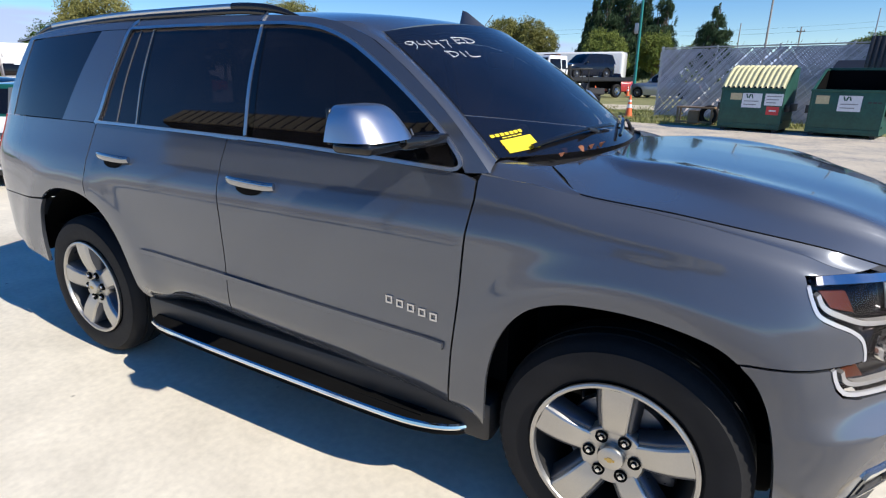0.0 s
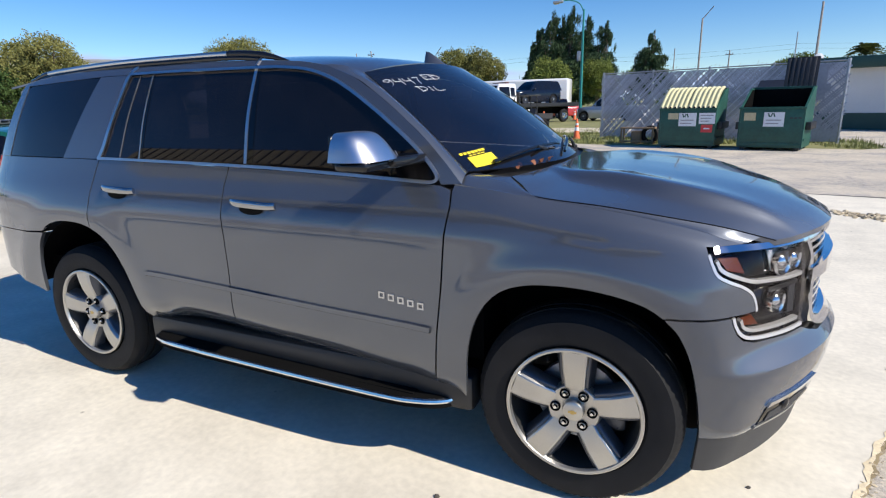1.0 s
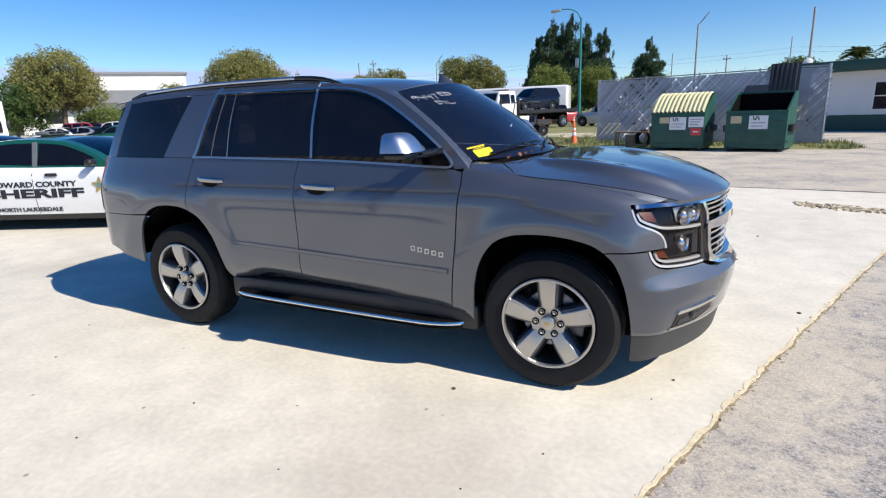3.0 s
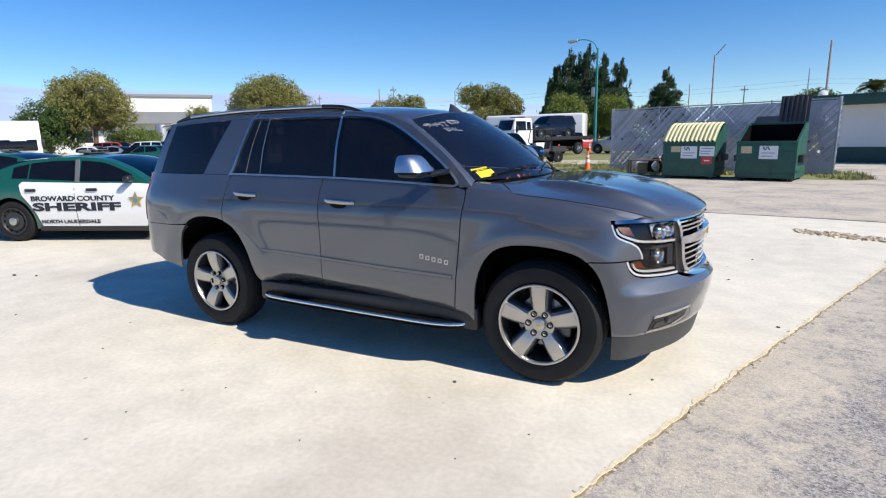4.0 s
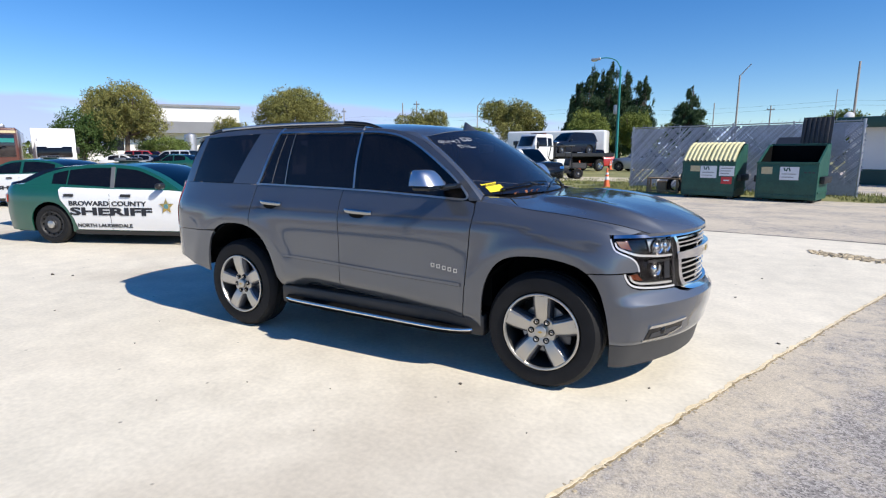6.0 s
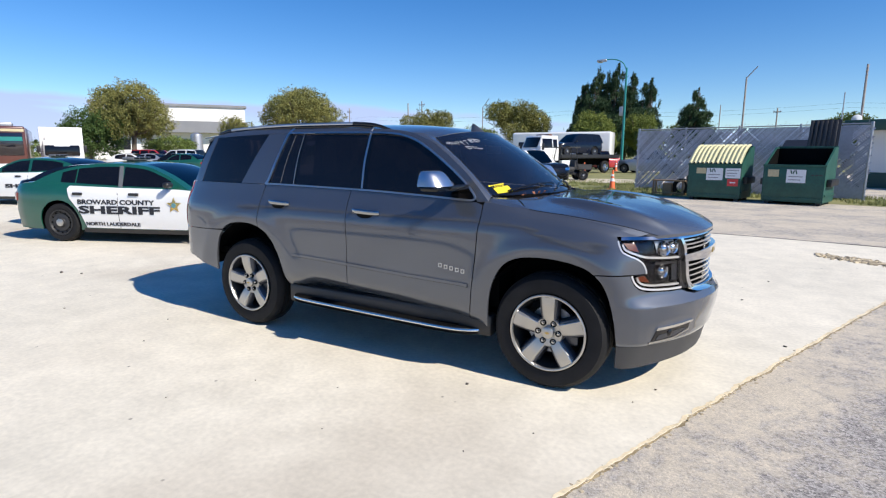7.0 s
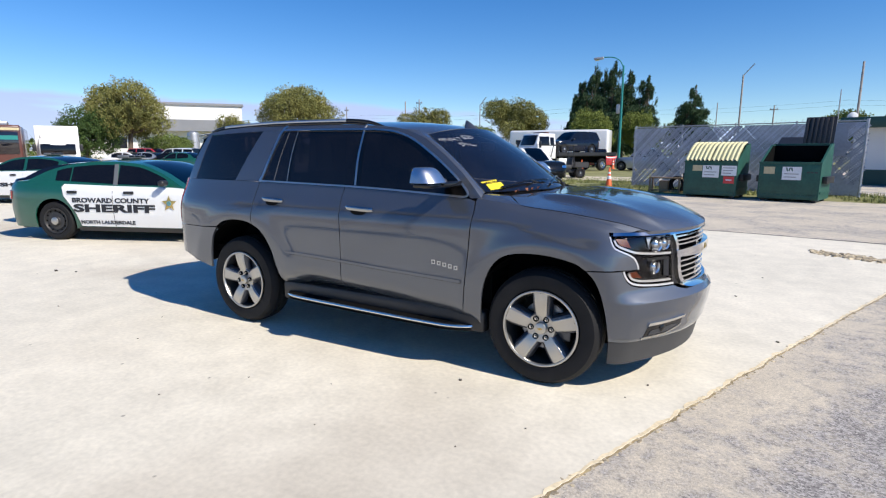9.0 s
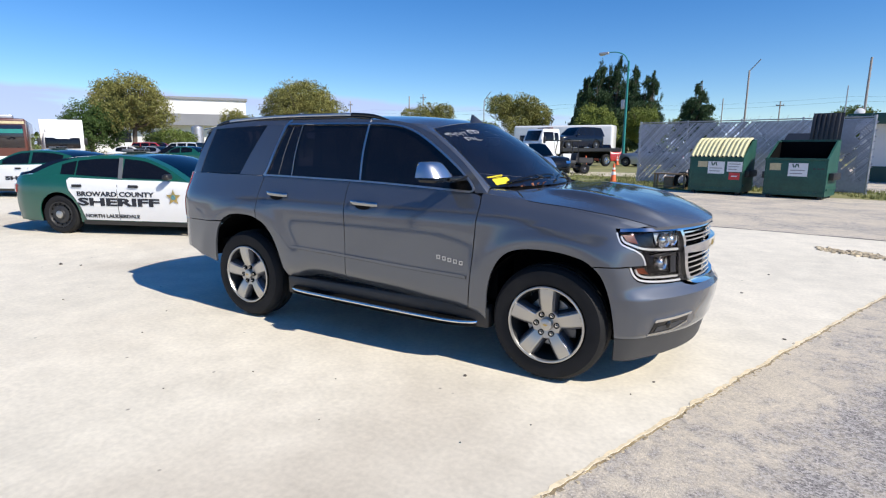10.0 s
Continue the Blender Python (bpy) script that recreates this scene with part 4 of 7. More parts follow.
# glass
suv_panel("front_window", [(-0.103, 1.330), (-0.135, 1.788), (0.0, 1.784), (0.16, 1.765), (0.30, 1.722), (0.42, 1.66), (0.56, 1.576), (0.68, 1.493), (0.79, 1.41), (0.855, 1.335), (0.862, 1.30), (0.83, 1.291), (0.4, 1.31)], TINT, thick=0.004, base=-0.008, label="near-black tinted front door glass")
suv_panel("rear_window", [(-0.15, 1.330), (-0.183, 1.792), (-0.885, 1.796), (-0.885, 1.342)], TINT, thick=0.004, base=-0.008, label="near-black tinted rear door glass")
suv_panel("fixed_window", [(-0.915, 1.342), (-0.915, 1.796), (-1.083, 1.796), (-1.213, 1.345)], TINT, thick=0.004, base=-0.008)
suv_panel("window_bar", [(-0.885, 1.342), (-0.885, 1.796), (-0.915, 1.796), (-0.915, 1.342)], PILLARBLACK, base=-0.006)
suv_panel("quarter_window", [(-1.568, 1.350), (-1.345, 1.792), (-1.75, 1.788), (-2.095, 1.762), (-2.187, 1.350)], TINT, thick=0.004, base=-0.003, label="near-black tinted cargo window")


def offset_line(pts, half, n=6):
    """The two edges of a band along a smooth line in (u, z)."""
    line = spline(pts, n)
    a, b = [], []
    for i, p in enumerate(line):
        t = (line[min(i + 1, len(line) - 1)] - line[max(i - 1, 0)]).normalized()
        q = Vector((-t.y, t.x)) * half
        a.append(tuple(p + q))
        b.append(tuple(p - q))
    return a, b


def strip(pts, half, mat, name, base=0.009, label="", both=True, thick=0.012):
    """A narrow trim strip along a line on the body side."""
    line = spline(pts, 6)
    a, b = [], []
    for i, p in enumerate(line):
        t = (line[min(i + 1, len(line) - 1)] - line[max(i - 1, 0)]).normalized()
        n = Vector((-t.y, t.x))
        a.append(tuple(p + n * half))
        b.append(tuple(p - n * half))
    suv_panel(name, a + b[::-1], mat, base=base, thick=thick, label=label, du=0.15, dv=0.5, both=both)


strip([(-1.235, 1.352), (-0.9, 1.348), (-0.1, 1.334), (0.4, 1.316), (0.80, 1.297), (0.862, 1.296), (0.885, 1.312), (0.868, 1.345), (0.80, 1.412), (0.69, 1.497), (0.565, 1.582), (0.425, 1.667), (0.30, 1.729), (0.16, 1.772), (0.0, 1.791), (-0.16, 1.796), (-0.7, 1.803), (-1.075, 1.803)],
      0.0065, TRIM, "window_trim", label="bright chrome strip round the side windows")
strip([(-1.236, 1.345), (-1.20, 1.42), (-1.15, 1.60), (-1.088, 1.80), (-1.05, 1.84)], 0.012, TRIM, "window_trim", base=0.004, thick=0.010)
strip([(-0.148, 1.345), (-0.165, 1.56), (-0.165, 1.79)], 0.0085, TRIM, "pillar_trim", base=-0.003, thick=0.003)
strip([(-0.166, 1.808), (-0.158, 1.842)], 0.003, TRIM, "pillar_trim")
strip([(-0.905, 1.345), (-0.91, 1.56), (-0.90, 1.79)], 0.0035, SATIN, "pillar_trim", base=-0.004, thick=0.002)
strip([(-1.066, 1.345), (-1.04, 1.56), (-1.0, 1.79)], 0.0035, STRIPDARK, "pillar_trim", base=-0.005, thick=0.003)
strip([(-0.853, 0.748), (-0.24, 0.726), (0.30, 0.702), (0.875, 0.684)], 0.011, PAINT, "side_moulding", base=0.012, label="slim body-coloured door moulding")
strip([(-0.853, 0.736), (-0.24, 0.714), (0.30, 0.690), (0.875, 0.672)], 0.003, GLOSSBLACK, "moulding_shadow_gap", base=0.006)
# badge: plain hollow blocks in place of the letters
for k in range(5):
    x0 = 0.628 + k * 0.0475
    zb = 0.793 - k * 0.0065
    for px, pz, w, h in ((0, 0.024, 0.030, 0.0065), (0, 0.0, 0.030, 0.0065), (0, 0.0065, 0.0065, 0.0175), (0.0235, 0.0065, 0.0065, 0.0175)):
        suv_panel("badge_block", [(x0 + px, zb + pz), (x0 + px + w, zb + pz), (x0 + px + w, zb + pz + h), (x0 + px, zb + pz + h)], TRIM, base=0.005, thick=0.006, du=0.5, dv=0.5, label="chrome badge block")


def handle(x0, x1, z, left):
    """Chrome pull handle over a near-black oval that paints the shade behind it."""
    sgn = 1 if left else -1
    y = BODY.at(U((x0 + x1) / 2), z)[1] * (-1 if left else 1)
    h = new("door_handle")
    h.parent = suv

    def cup_at(cx, cz):
        p = BODY.at(U(cx), cz, 0.003)
        return Vector((p.x, -p.y if left else p.y, p.z))

    cup = grid(lambda a, b, o: cup_at((x0 + x1) / 2 - 0.01 + 0.078 * math.cos(2 * math.pi * a) * b, z - 0.022 + 0.030 * math.sin(2 * math.pi * a) * b), 24, 4)
    part("recess_shade", cup, DARKVOID, h)
    n = 12
    bm = bmesh.new()
    rings = []
    for i in range(n + 1):
        t = i / n
        x = x0 + (x1 - x0) * t
        out = 0.012 + 0.026 * math.sin(math.pi * t) ** 0.30
        hh = 0.0190 * (0.80 + 0.20 * math.sin(math.pi * t) ** 0.5)
        ring = []
        for k in range(10):
            a = 2 * math.pi * k / 10
            ring.append(bm.verts.new((x, y + sgn * (out + 0.009 * math.cos(a)), z + 0.006 - 0.010 * t + hh * math.sin(a))))
        rings.append(ring)
    for a, b in zip(rings, rings[1:]):
        for k in range(10):
            bm.faces.new((a[k], a[(k + 1) % 10], b[(k + 1) % 10], b[k]))
    bm.faces.new(rings[0])
    bm.faces.new(rings[-1][::-1])
    bmesh.ops.recalc_face_normals(bm, faces=bm.faces[:])
    part("grip", bm, GRIP, h, "chrome door grip")


for left in (False, True):
    handle(-0.185, 0.085, 1.168, left)
    handle(-1.135, -0.89, 1.196, left)


# hood, cowl, windshield, roof
HOOD_C = curve([(0, 1.308), (0.2, 1.310), (0.45, 1.290), (0.65, 1.258), (0.80, 1.216), (0.92, 1.164), (0.97, 1.134), (1.0, 1.110)])
HOOD_E = curve([(0, 1.302), (0.06, 1.284), (0.15, 1.252), (0.45, 1.219), (0.8, 1.164), (1.0, 1.110)])
HOOD_Y = curve([(0, 0.748), (0.06, 0.815), (0.15, 0.912), (0.3, 0.90), (0.6, 0.875), (0.85, 0.815), (1.0, 0.757)])
HOOD_S = curve([(0, 1.0), (0.35, 0.985), (0.58, 0.968), (0.635, 0.935), (0.66, 0.86), (0.725, 0.52), (0.765, 0.38), (0.86, 0.19), (1.0, 0.0)])
HOOD_F = curve([(0, 2.386), (0.3, 2.364), (0.55, 2.308), (0.8, 2.215), (0.92, 2.160), (1.0, 2.112)])


HOOD_K = curve([(0, 0.52), (0.3, 0.65), (0.55, 0.755), (0.9, 0.825), (1.0, 0.83)])


def hood_at(q, s, o=0.0):
    """q from the cowl to the nose, s across; the raised middle widens ahead."""
    a = abs(s)
    k = HOOD_K(q)
    c = float(np.interp(a, (0, k, k + 0.08, 1), (0, 0.65, 0.79, 1)))
    xr = 1.135 + 0.10 * (1 - a * a)
    x = xr + (HOOD_F(a) - xr) * q
    y = s * HOOD_Y(q)
    z = HOOD_E(q) + (HOOD_C(q) - HOOD_E(q)) * HOOD_S(c)
    z += 0.010 * math.exp(-(((c - 0.632) / (0.05 if c > 0.632 else 0.10)) ** 2)) * step01(0.1, 0.4, q) * (1 - step01(0.85, 1.0, q))
    return Vector((x, y, z + o))


part("hood", grid(lambda a, b, o: hood_at(a, 2 * b - 1, o), 44, 128, 0.02), PAINT, suv, "grey metallic hood with raised middle")
for sg in (-1, 1):
    part("hood_seam", tube([hood_at(k / 40, sg, -0.0008) for k in range(41)], 0.0018, 6), DARKVOID, suv)


def ws_at(s, t, o=0.0):
    """The windshield: s across, t from the foot to the head."""
    foot = Vector((1.215 - 0.245 * abs(s) ** 2.2, s * 0.825, 1.315 + 0.012 * abs(s)))
    head = Vector((0.505 - 0.10 * s * s, s * 0.685, 1.815 - 0.062 * s * s))
    p = foot.lerp(head, t)
    p += Vector((0.55, 0, 0.83)) * (0.030 * math.sin(math.pi * t) * (1 - 0.5 * s * s) + o)
    return p


part("windshield", grid(lambda a, b, o: ws_at(2 * a - 1, b, o), 28, 16, 0.004), TINT_FRONT, suv, "tinted windshield with white marker writing")
part("windshield_header_band", grid(lambda a, b, o: ws_at(2 * a - 1, 0.94 + 0.06 * b, -0.004), 24, 2), GLOSSBLACK, suv)
APIL = curve([(0, 0.99), (0.2, 0.915), (0.45, 0.70), (0.7, 0.49), (0.88, 0.33), (1, 0.24)])
ATOP = curve([(0.24, 1.790), (0.42, 1.728), (0.56, 1.648), (0.70, 1.553), (0.83, 1.452), (0.915, 1.372), (0.99, 1.292)])
for sg in (-1, 1):
    def pillar_at(a, b, o, sg=sg):
        x = APIL(a)
        p = BODY.at(U(x), ATOP(x))
        p.y *= -sg
        q = ws_at(sg * 1.0, a)
        r = p.lerp(q, b)
        return r + Vector((0.25, sg * 0.3, 0.6)) * (0.022 * math.sin(math.pi * b)) - Vector((0, 0, 0.004 * b))
    bm = grid(lambda a, b, o: pillar_at(a, b, o), 24, 8)
    bmesh.ops.recalc_face_normals(bm, faces=bm.faces[:])
    part("front_pillar", bm, PAINT, suv)
ROOF_C = curve([(-2.42, 1.80), (-2.3, 1.842), (-2.0, 1.868), (-1.4, 1.888), (-0.7, 1.892), (-0.1, 1.880), (0.25, 1.852), (0.52, 1.812)])
ROOF_E = curve([(-2.42, 1.755), (-2.12, 1.79), (-1.8, 1.825), (-1.3, 1.845), (-0.7, 1.845), (-0.2, 1.832), (0.10, 1.812), (0.26, 1.785), (0.40, 1.752)])


def roof_at(a, b, o=0.0):
    s = 2 * b - 1
    xf, xr = 0.505 - 0.10 * s * s, -2.40 + 0.12 * s * s
    x = xr + (xf - xr) * a
    xe = min(x, 0.255)
    y = BODY.at(U(max(xe, -2.15)), ROOF_E(xe))[1]
    if x > 0.255:
        y = y + (-0.685 - y) * (x - 0.255) / 0.155
    z = ROOF_E(x) + (ROOF_C(x) - ROOF_E(x)) * (1 - abs(s) ** 2.4)
    return Vector((x, -s * y, z + o))


bm = grid(roof_at, 48, 28, 0.012)
part("roof", bm, PAINT, suv, "grey metallic roof")
for sg in (-1, 1):
    rail = spline([(0.02, sg * 0.735, 1.815), (-0.12, sg * 0.73, 1.850), (-0.30, sg * 0.725, 1.870), (-0.6, sg * 0.72, 1.875), (-1.2, sg * 0.72, 1.873), (-1.7, sg * 0.71, 1.855), (-1.95, sg * 0.70, 1.838), (-2.12, sg * 0.69, 1.80)], 6)
    part("roof_rail", tube(rail[13:-6], 0.014, 10), TRIM, suv, "bright roof rail")
    part("rail_base", tube([p - Vector((0, -sg * 0.002, 0.020)) for p in rail[8:-4]], 0.012, 8), GLOSSBLACK, suv)
    foot = bmesh.new()
    tube(rail[:15], [0.006 + 0.011 * min(1, i / 7) for i in range(15)], 10, foot)
    part("rail_end", foot, GLOSSBLACK, suv, "black roof rail end cap")
    part("rail_end", tube(rail[-8:], 0.015, 10), GLOSSBLACK, suv)
bm = bmesh.new()
fin_line = [(0.372, 0.0, 0.006), (0.378, 0.030, 0.016), (0.384, 0.062, 0.020), (0.405, 0.060, 0.024), (0.435, 0.046, 0.026), (0.470, 0.026, 0.026), (0.500, 0.010, 0.020), (0.520, 0.001, 0.008)]
rows = []
for x, z, w in fin_line:
    zb = ROOF_C(x) - 0.004
    z += zb
    rows.append([bm.verts.new((x, -w, zb)), bm.verts.new((x, -w * 0.45, zb + (z - zb) * 0.7)), bm.verts.new((x, 0, z)), bm.verts.new((x, w * 0.45, zb + (z - zb) * 0.7)), bm.verts.new((x, w, zb))])
for a, b in zip(rows, rows[1:]):
    for k in range(4):
        bm.faces.new((a[k], a[k + 1], b[k + 1], b[k]))
bmesh.ops.recalc_face_normals(bm, faces=bm.faces[:])
part("antenna_fin", bm, PAINT, suv, "small antenna fin", 60)

for sg in (-1, 1):
    def fender_top(a, b, o, sg=sg):
        x = 0.962 + 0.322 * a
        p = BODY.at(U(x), 1.2925 - 0.0465 * a - 0.002 * math.sin(math.pi * a))
        q = Vector((0.985, -0.80, 1.318)).lerp(Vector((1.135, -0.745, 1.300)), a / 0.5) if a < 0.5 else Vector((1.135, -0.745, 1.300)).lerp(Vector((1.284, -0.912, 1.248)), (a - 0.5) / 0.5)
        r = p.lerp(q, b) + Vector((0, 0, 0.006 * math.sin(math.pi * b)))
        return Vector((r.x, r.y * -sg, r.z + o))
    bm = grid(fender_top, 16, 8, 0.012)
    bmesh.ops.recalc_face_normals(bm, faces=bm.faces[:])
    part("fender_top", bm, PAINT, suv)

for sg in (-1, 1):
    def crown_at(a, b, o, sg=sg):
        q = hood_at(0.15 + 0.80 * a, 1.0, -0.002)
        p = BODY.at(U(q.x), HOODLINE(q.x))
        r = Vector((q.x, -q.y, q.z)).lerp(p, b) - Vector((0, 0, 0.003 * math.sin(math.pi * b)))
        return Vector((r.x, r.y * -sg, r.z + o))
    bm = grid(crown_at, 96, 14)
    bmesh.ops.recalc_face_normals(bm, faces=bm.faces[:])
    part("fender_crown", bm, PAINT, suv)

# cowl, wipers
part("cowl", grid(lambda a, b, o: Vector((0.98 + 0.05 * (1 - (2 * b - 1) ** 2) + (0.24 + 0.02 * (1 - (2 * b - 1) ** 2)) * a, (2 * b - 1) * (0.84 - 0.07 * a), 1.300 - 0.025 * a)), 6, 20), BLACK, suv, "black plastic cowl")
for s0, s1 in ((-0.84, -0.02), (-0.06, 0.66)):
    w = new("wiper")
    w.parent = suv
    sm = (s0 + s1) / 2
    blade = [ws_at(s0, 0.035, 0.016), ws_at(s0 + 0.2, 0.075, 0.020), ws_at(sm, 0.10, 0.022), ws_at(s1 - 0.12, 0.105, 0.020), ws_at(s1, 0.10, 0.016)]
    part("wiper_blade", tube(spline(blade, 4), 0.0085, 6), GLOSSBLACK, w)
    hub, tip = Vector((1.13, s1 * 0.80, 1.325)), ws_at(sm, 0.085, 0.034)
    part("wiper_arm", tube([hub, hub.lerp(tip, 0.35) + Vector((0, 0, 0.010)), hub.lerp(tip, 0.7) + Vector((0, 0, 0.008)), tip], [0.011, 0.010, 0.008, 0.006], 6), BLACK, w)
    part("wiper_hub", turned(lathe([(0.020, -0.03), (0.020, 0.008), (0.014, 0.014), (0.001, 0.015)], 16, "Z"), Matrix.Translation(hub)), BLACK, w)

# door mirrors
for sg in (-1, 1):
    mir = new("door_mirror")
    mir.parent = suv
    mir.matrix_basis = pose(0.685, sg * 1.162, 1.438)

    def cap_at(a, b, o, sg=sg):
        """Round the cap from its inner to its outer rear edge, and from its foot to the middle of its top."""
        f = math.pi * (a - 0.5)
        lift = math.sin(math.pi / 2 * b) ** 0.8
        k = max(0.0, math.cos(math.pi / 2 * b)) ** 0.24
        x = -0.065 + (0.172 - 0.062 * lift) * k * max(0.0, math.cos(f)) ** 0.62
        y = math.copysign(abs(math.sin(f)) ** 0.70, f) * (0.148 - 0.036 * lift) * (0.06 + 0.94 * k) + 0.008 * lift
        return Vector((x, sg * y, -0.034 + 0.104 * lift))

    bm = grid(cap_at, 40, 22)
    bmesh.ops.remove_doubles(bm, verts=bm.verts[:], dist=1e-4)
    bmesh.ops.recalc_face_normals(bm, faces=bm.faces[:])
    part("mirror_cap", bm, CAPCHROME, mir, "chrome mirror cap", 70)
    part("mirror_base", box(-0.060, 0.085, -0.125, 0.125, -0.070, -0.030, 0.018, 3), GLOSSBLACK, mir)
    part("mirror_seam", tube([(0.094, -sg * 0.02, -0.040), (0.088, -sg * 0.10, -0.042), (0.072, -sg * 0.132, -0.036), (0.055, -sg * 0.14, -0.012)], 0.0025, 6), SATIN, mir)
    part("mirror_arm", turned(box(-0.03, 0.08, -0.11, 0.11, -0.022, 0.018, 0.012), pose(0.045, -sg * 0.17, -0.048, 0, 0, sg * 12)), GLOSSBLACK, mir)
    part("mirror_glass", box(-0.075, -0.064, -0.120, 0.118, -0.045, 0.060, 0.003), GLOSSBLACK, mir)

# front: lamps, grille, bumper
LAMP = [(U(1.913), 1.112), (U(1.918), 1.07), (U(1.935), 1.022), (U(1.958), 0.999), (U(2.012), 0.976), (U(2.063), 0.949), (U(2.092), 0.908), (U(2.099), 0.866),
        (U(2.055), 0.864), (U(2.005), 0.865), (U(2.012), 0.835), (U(2.03), 0.80), (U(2.06), 0.772), (UY(0.86), 0.752), (UY(0.7), 0.738), (UY(0.575), 0.735), (UY(0.60), 0.92), (UY(0.635), 1.098)]


def front_panel(name, pts, mat, parent=None, base=0.0, thick=0.01, label="", both=True, du=0.05, dv=0.04, angle=40):
    return suv_panel(name, pts, mat, parent, thick, base, label, du, dv, both, True, angle)


for left in (False, True):
    lamp = new("headlamp")
    lamp.parent = suv
    lamp["label"] = "clear headlamp with chrome strips and amber corners"

    def lamp_part(name, pts, mat, base, thick=0.006, label=""):
        part(name, sheet(pts, BODY.at, 0.04, 0.03, thick, left, base), mat, lamp, label)

    lamp_part("housing", LAMP, GLOSSBLACK, -0.045, 0.0)
    def lamp_band(name, line, half, mat, base, thick=0.02, label=""):
        a, b = offset_line(line, half)
        lamp_part(name, a + b[::-1], mat, base, thick, label)

    lamp_band("chrome_brow", [(U(1.935), 1.095), (U(1.97), 1.096), (U(2.03), 1.095), (UY(0.80), 1.093), (UY(0.70), 1.091), (UY(0.63), 1.089)], 0.0095, BROW, 0.003, 0.02, "chrome strip over the lamp")
    # chrome outline along the rear and the step
    lamp_band("chrome_edge", [(U(1.914), 1.082), (U(1.926), 1.045), (U(1.945), 1.012), (U(1.985), 0.990), (U(2.035), 0.967), (U(2.072), 0.938), (U(2.092), 0.900), (U(2.100), 0.868)], 0.0052, LAMPWHITE, 0.002, 0.009)
    lamp_band("chrome_edge", [(U(2.006), 0.860), (U(2.018), 0.828), (U(2.040), 0.796), (U(2.078), 0.772), (UY(0.82), 0.756), (UY(0.7), 0.747), (UY(0.585), 0.744)], 0.0062, LAMPWHITE, 0.002, 0.009)
    lamp_band("light_guide", [(U(1.945), 1.058), (U(1.965), 1.026), (U(2.02), 1.000), (U(2.09), 0.975), (UY(0.78), 0.962), (UY(0.70), 0.956), (UY(0.615), 0.954)], 0.0068, LAMPWHITE, -0.008, 0.02, "bright light guide bar")
    lamp_band("light_guide", [(U(2.045), 0.842), (U(2.065), 0.808), (UY(0.85), 0.786), (UY(0.75), 0.776), (UY(0.60), 0.770)], 0.0066, LAMPWHITE, -0.008, 0.02, "bright light guide bar")
    lamp_part("amber_reflector", [(U(1.955), 1.064), (U(2.035), 1.060), (U(2.06), 1.005), (U(1.99), 1.022)], AMBER, -0.022, 0.01, "amber corner reflector")
    lamp_part("amber_reflector", [(U(2.05), 0.845), (U(2.10), 0.848), (UY(0.83), 0.80), (U(2.075), 0.812)], AMBER, -0.022, 0.01)
    lamp_part("reflector_bowl", [(UY(0.80), 1.066), (UY(0.64), 1.068), (UY(0.625), 0.985), (UY(0.78), 0.988)], LAMPBOWL, -0.034, 0.004, "bright reflector bowl")
    lamp_part("reflector_bowl", [(UY(0.775), 0.900), (UY(0.70), 0.900), (UY(0.70), 0.836), (UY(0.77), 0.840)], LAMPBOWL, -0.036, 0.004)
    lamp_part("inner_panel", [(UY(0.655), 0.905), (UY(0.605), 0.905), (UY(0.595), 0.790), (UY(0.645), 0.795)], ALLOY, -0.030, 0.004)
    for yy, zz, rr in ((0.735, 1.015, 0.040), (0.665, 1.018, 0.034), (0.745, 0.868, 0.038)):
        p = BODY.at(UY(yy), zz, -0.035)
        q = (p.x, p.y * (-1 if left else 1), p.z)
        yaw = math.degrees(math.atan2(0.55 * (1 if left else -1), 0.83))
        part("projector", turned(lathe([(rr + 0.012, 0.0), (rr + 0.008, 0.022), (rr, 0.018), (rr * 0.96, 0.006)], 24, "X"), Matrix.Translation(q) @ pose(0, 0, 0, 0, 0, yaw)), LAMPSILVER, lamp)
        part("lens_ball", turned(lathe([(rr * 0.96, 0.004), (rr * 0.8, 0.016), (rr * 0.45, 0.026), (0.001, 0.029)], 24, "X"), Matrix.Translation(q) @ pose(0, 0, 0, 0, 0, yaw)), LAMPSILVER, lamp)
    lamp_part("divider", [(UY(0.80), 0.930), (UY(0.62), 0.928), (UY(0.62), 0.912), (UY(0.80), 0.914)], BLACK, -0.02)
    cover = part("cover", sheet(LAMP, BODY.at, 0.04, 0.03, 0.003, left, -0.002), CLEAR, lamp, "clear lamp cover")
    cover.visible_shadow = False

grille = new("grille")
grille.parent = suv
grille["label"] = "chrome barred front grille"
front_panel("grille_back", [(UY(0.60), 0.70), (UY(0.0), 0.70), (UY(0.0), 1.10), (UY(0.635), 1.10)], DARKVOID, grille, -0.060, 0)
front_panel("grille_cheek", [(UY(0.632), 1.085), (UY(0.555), 1.075), (UY(0.53), 0.95), (UY(0.53), 0.80), (UY(0.47), 0.72), (UY(0.578), 0.736), (UY(0.603), 0.92)], GLOSSBLACK, grille, -0.012, 0.02, "black panel between lamp and grille")


def grille_band(name, line, half, base, thick=0.03, label=""):
    a, b = offset_line(line, half)
    front_panel(name, a + b[::-1], CHROME, grille, base, thick, label)


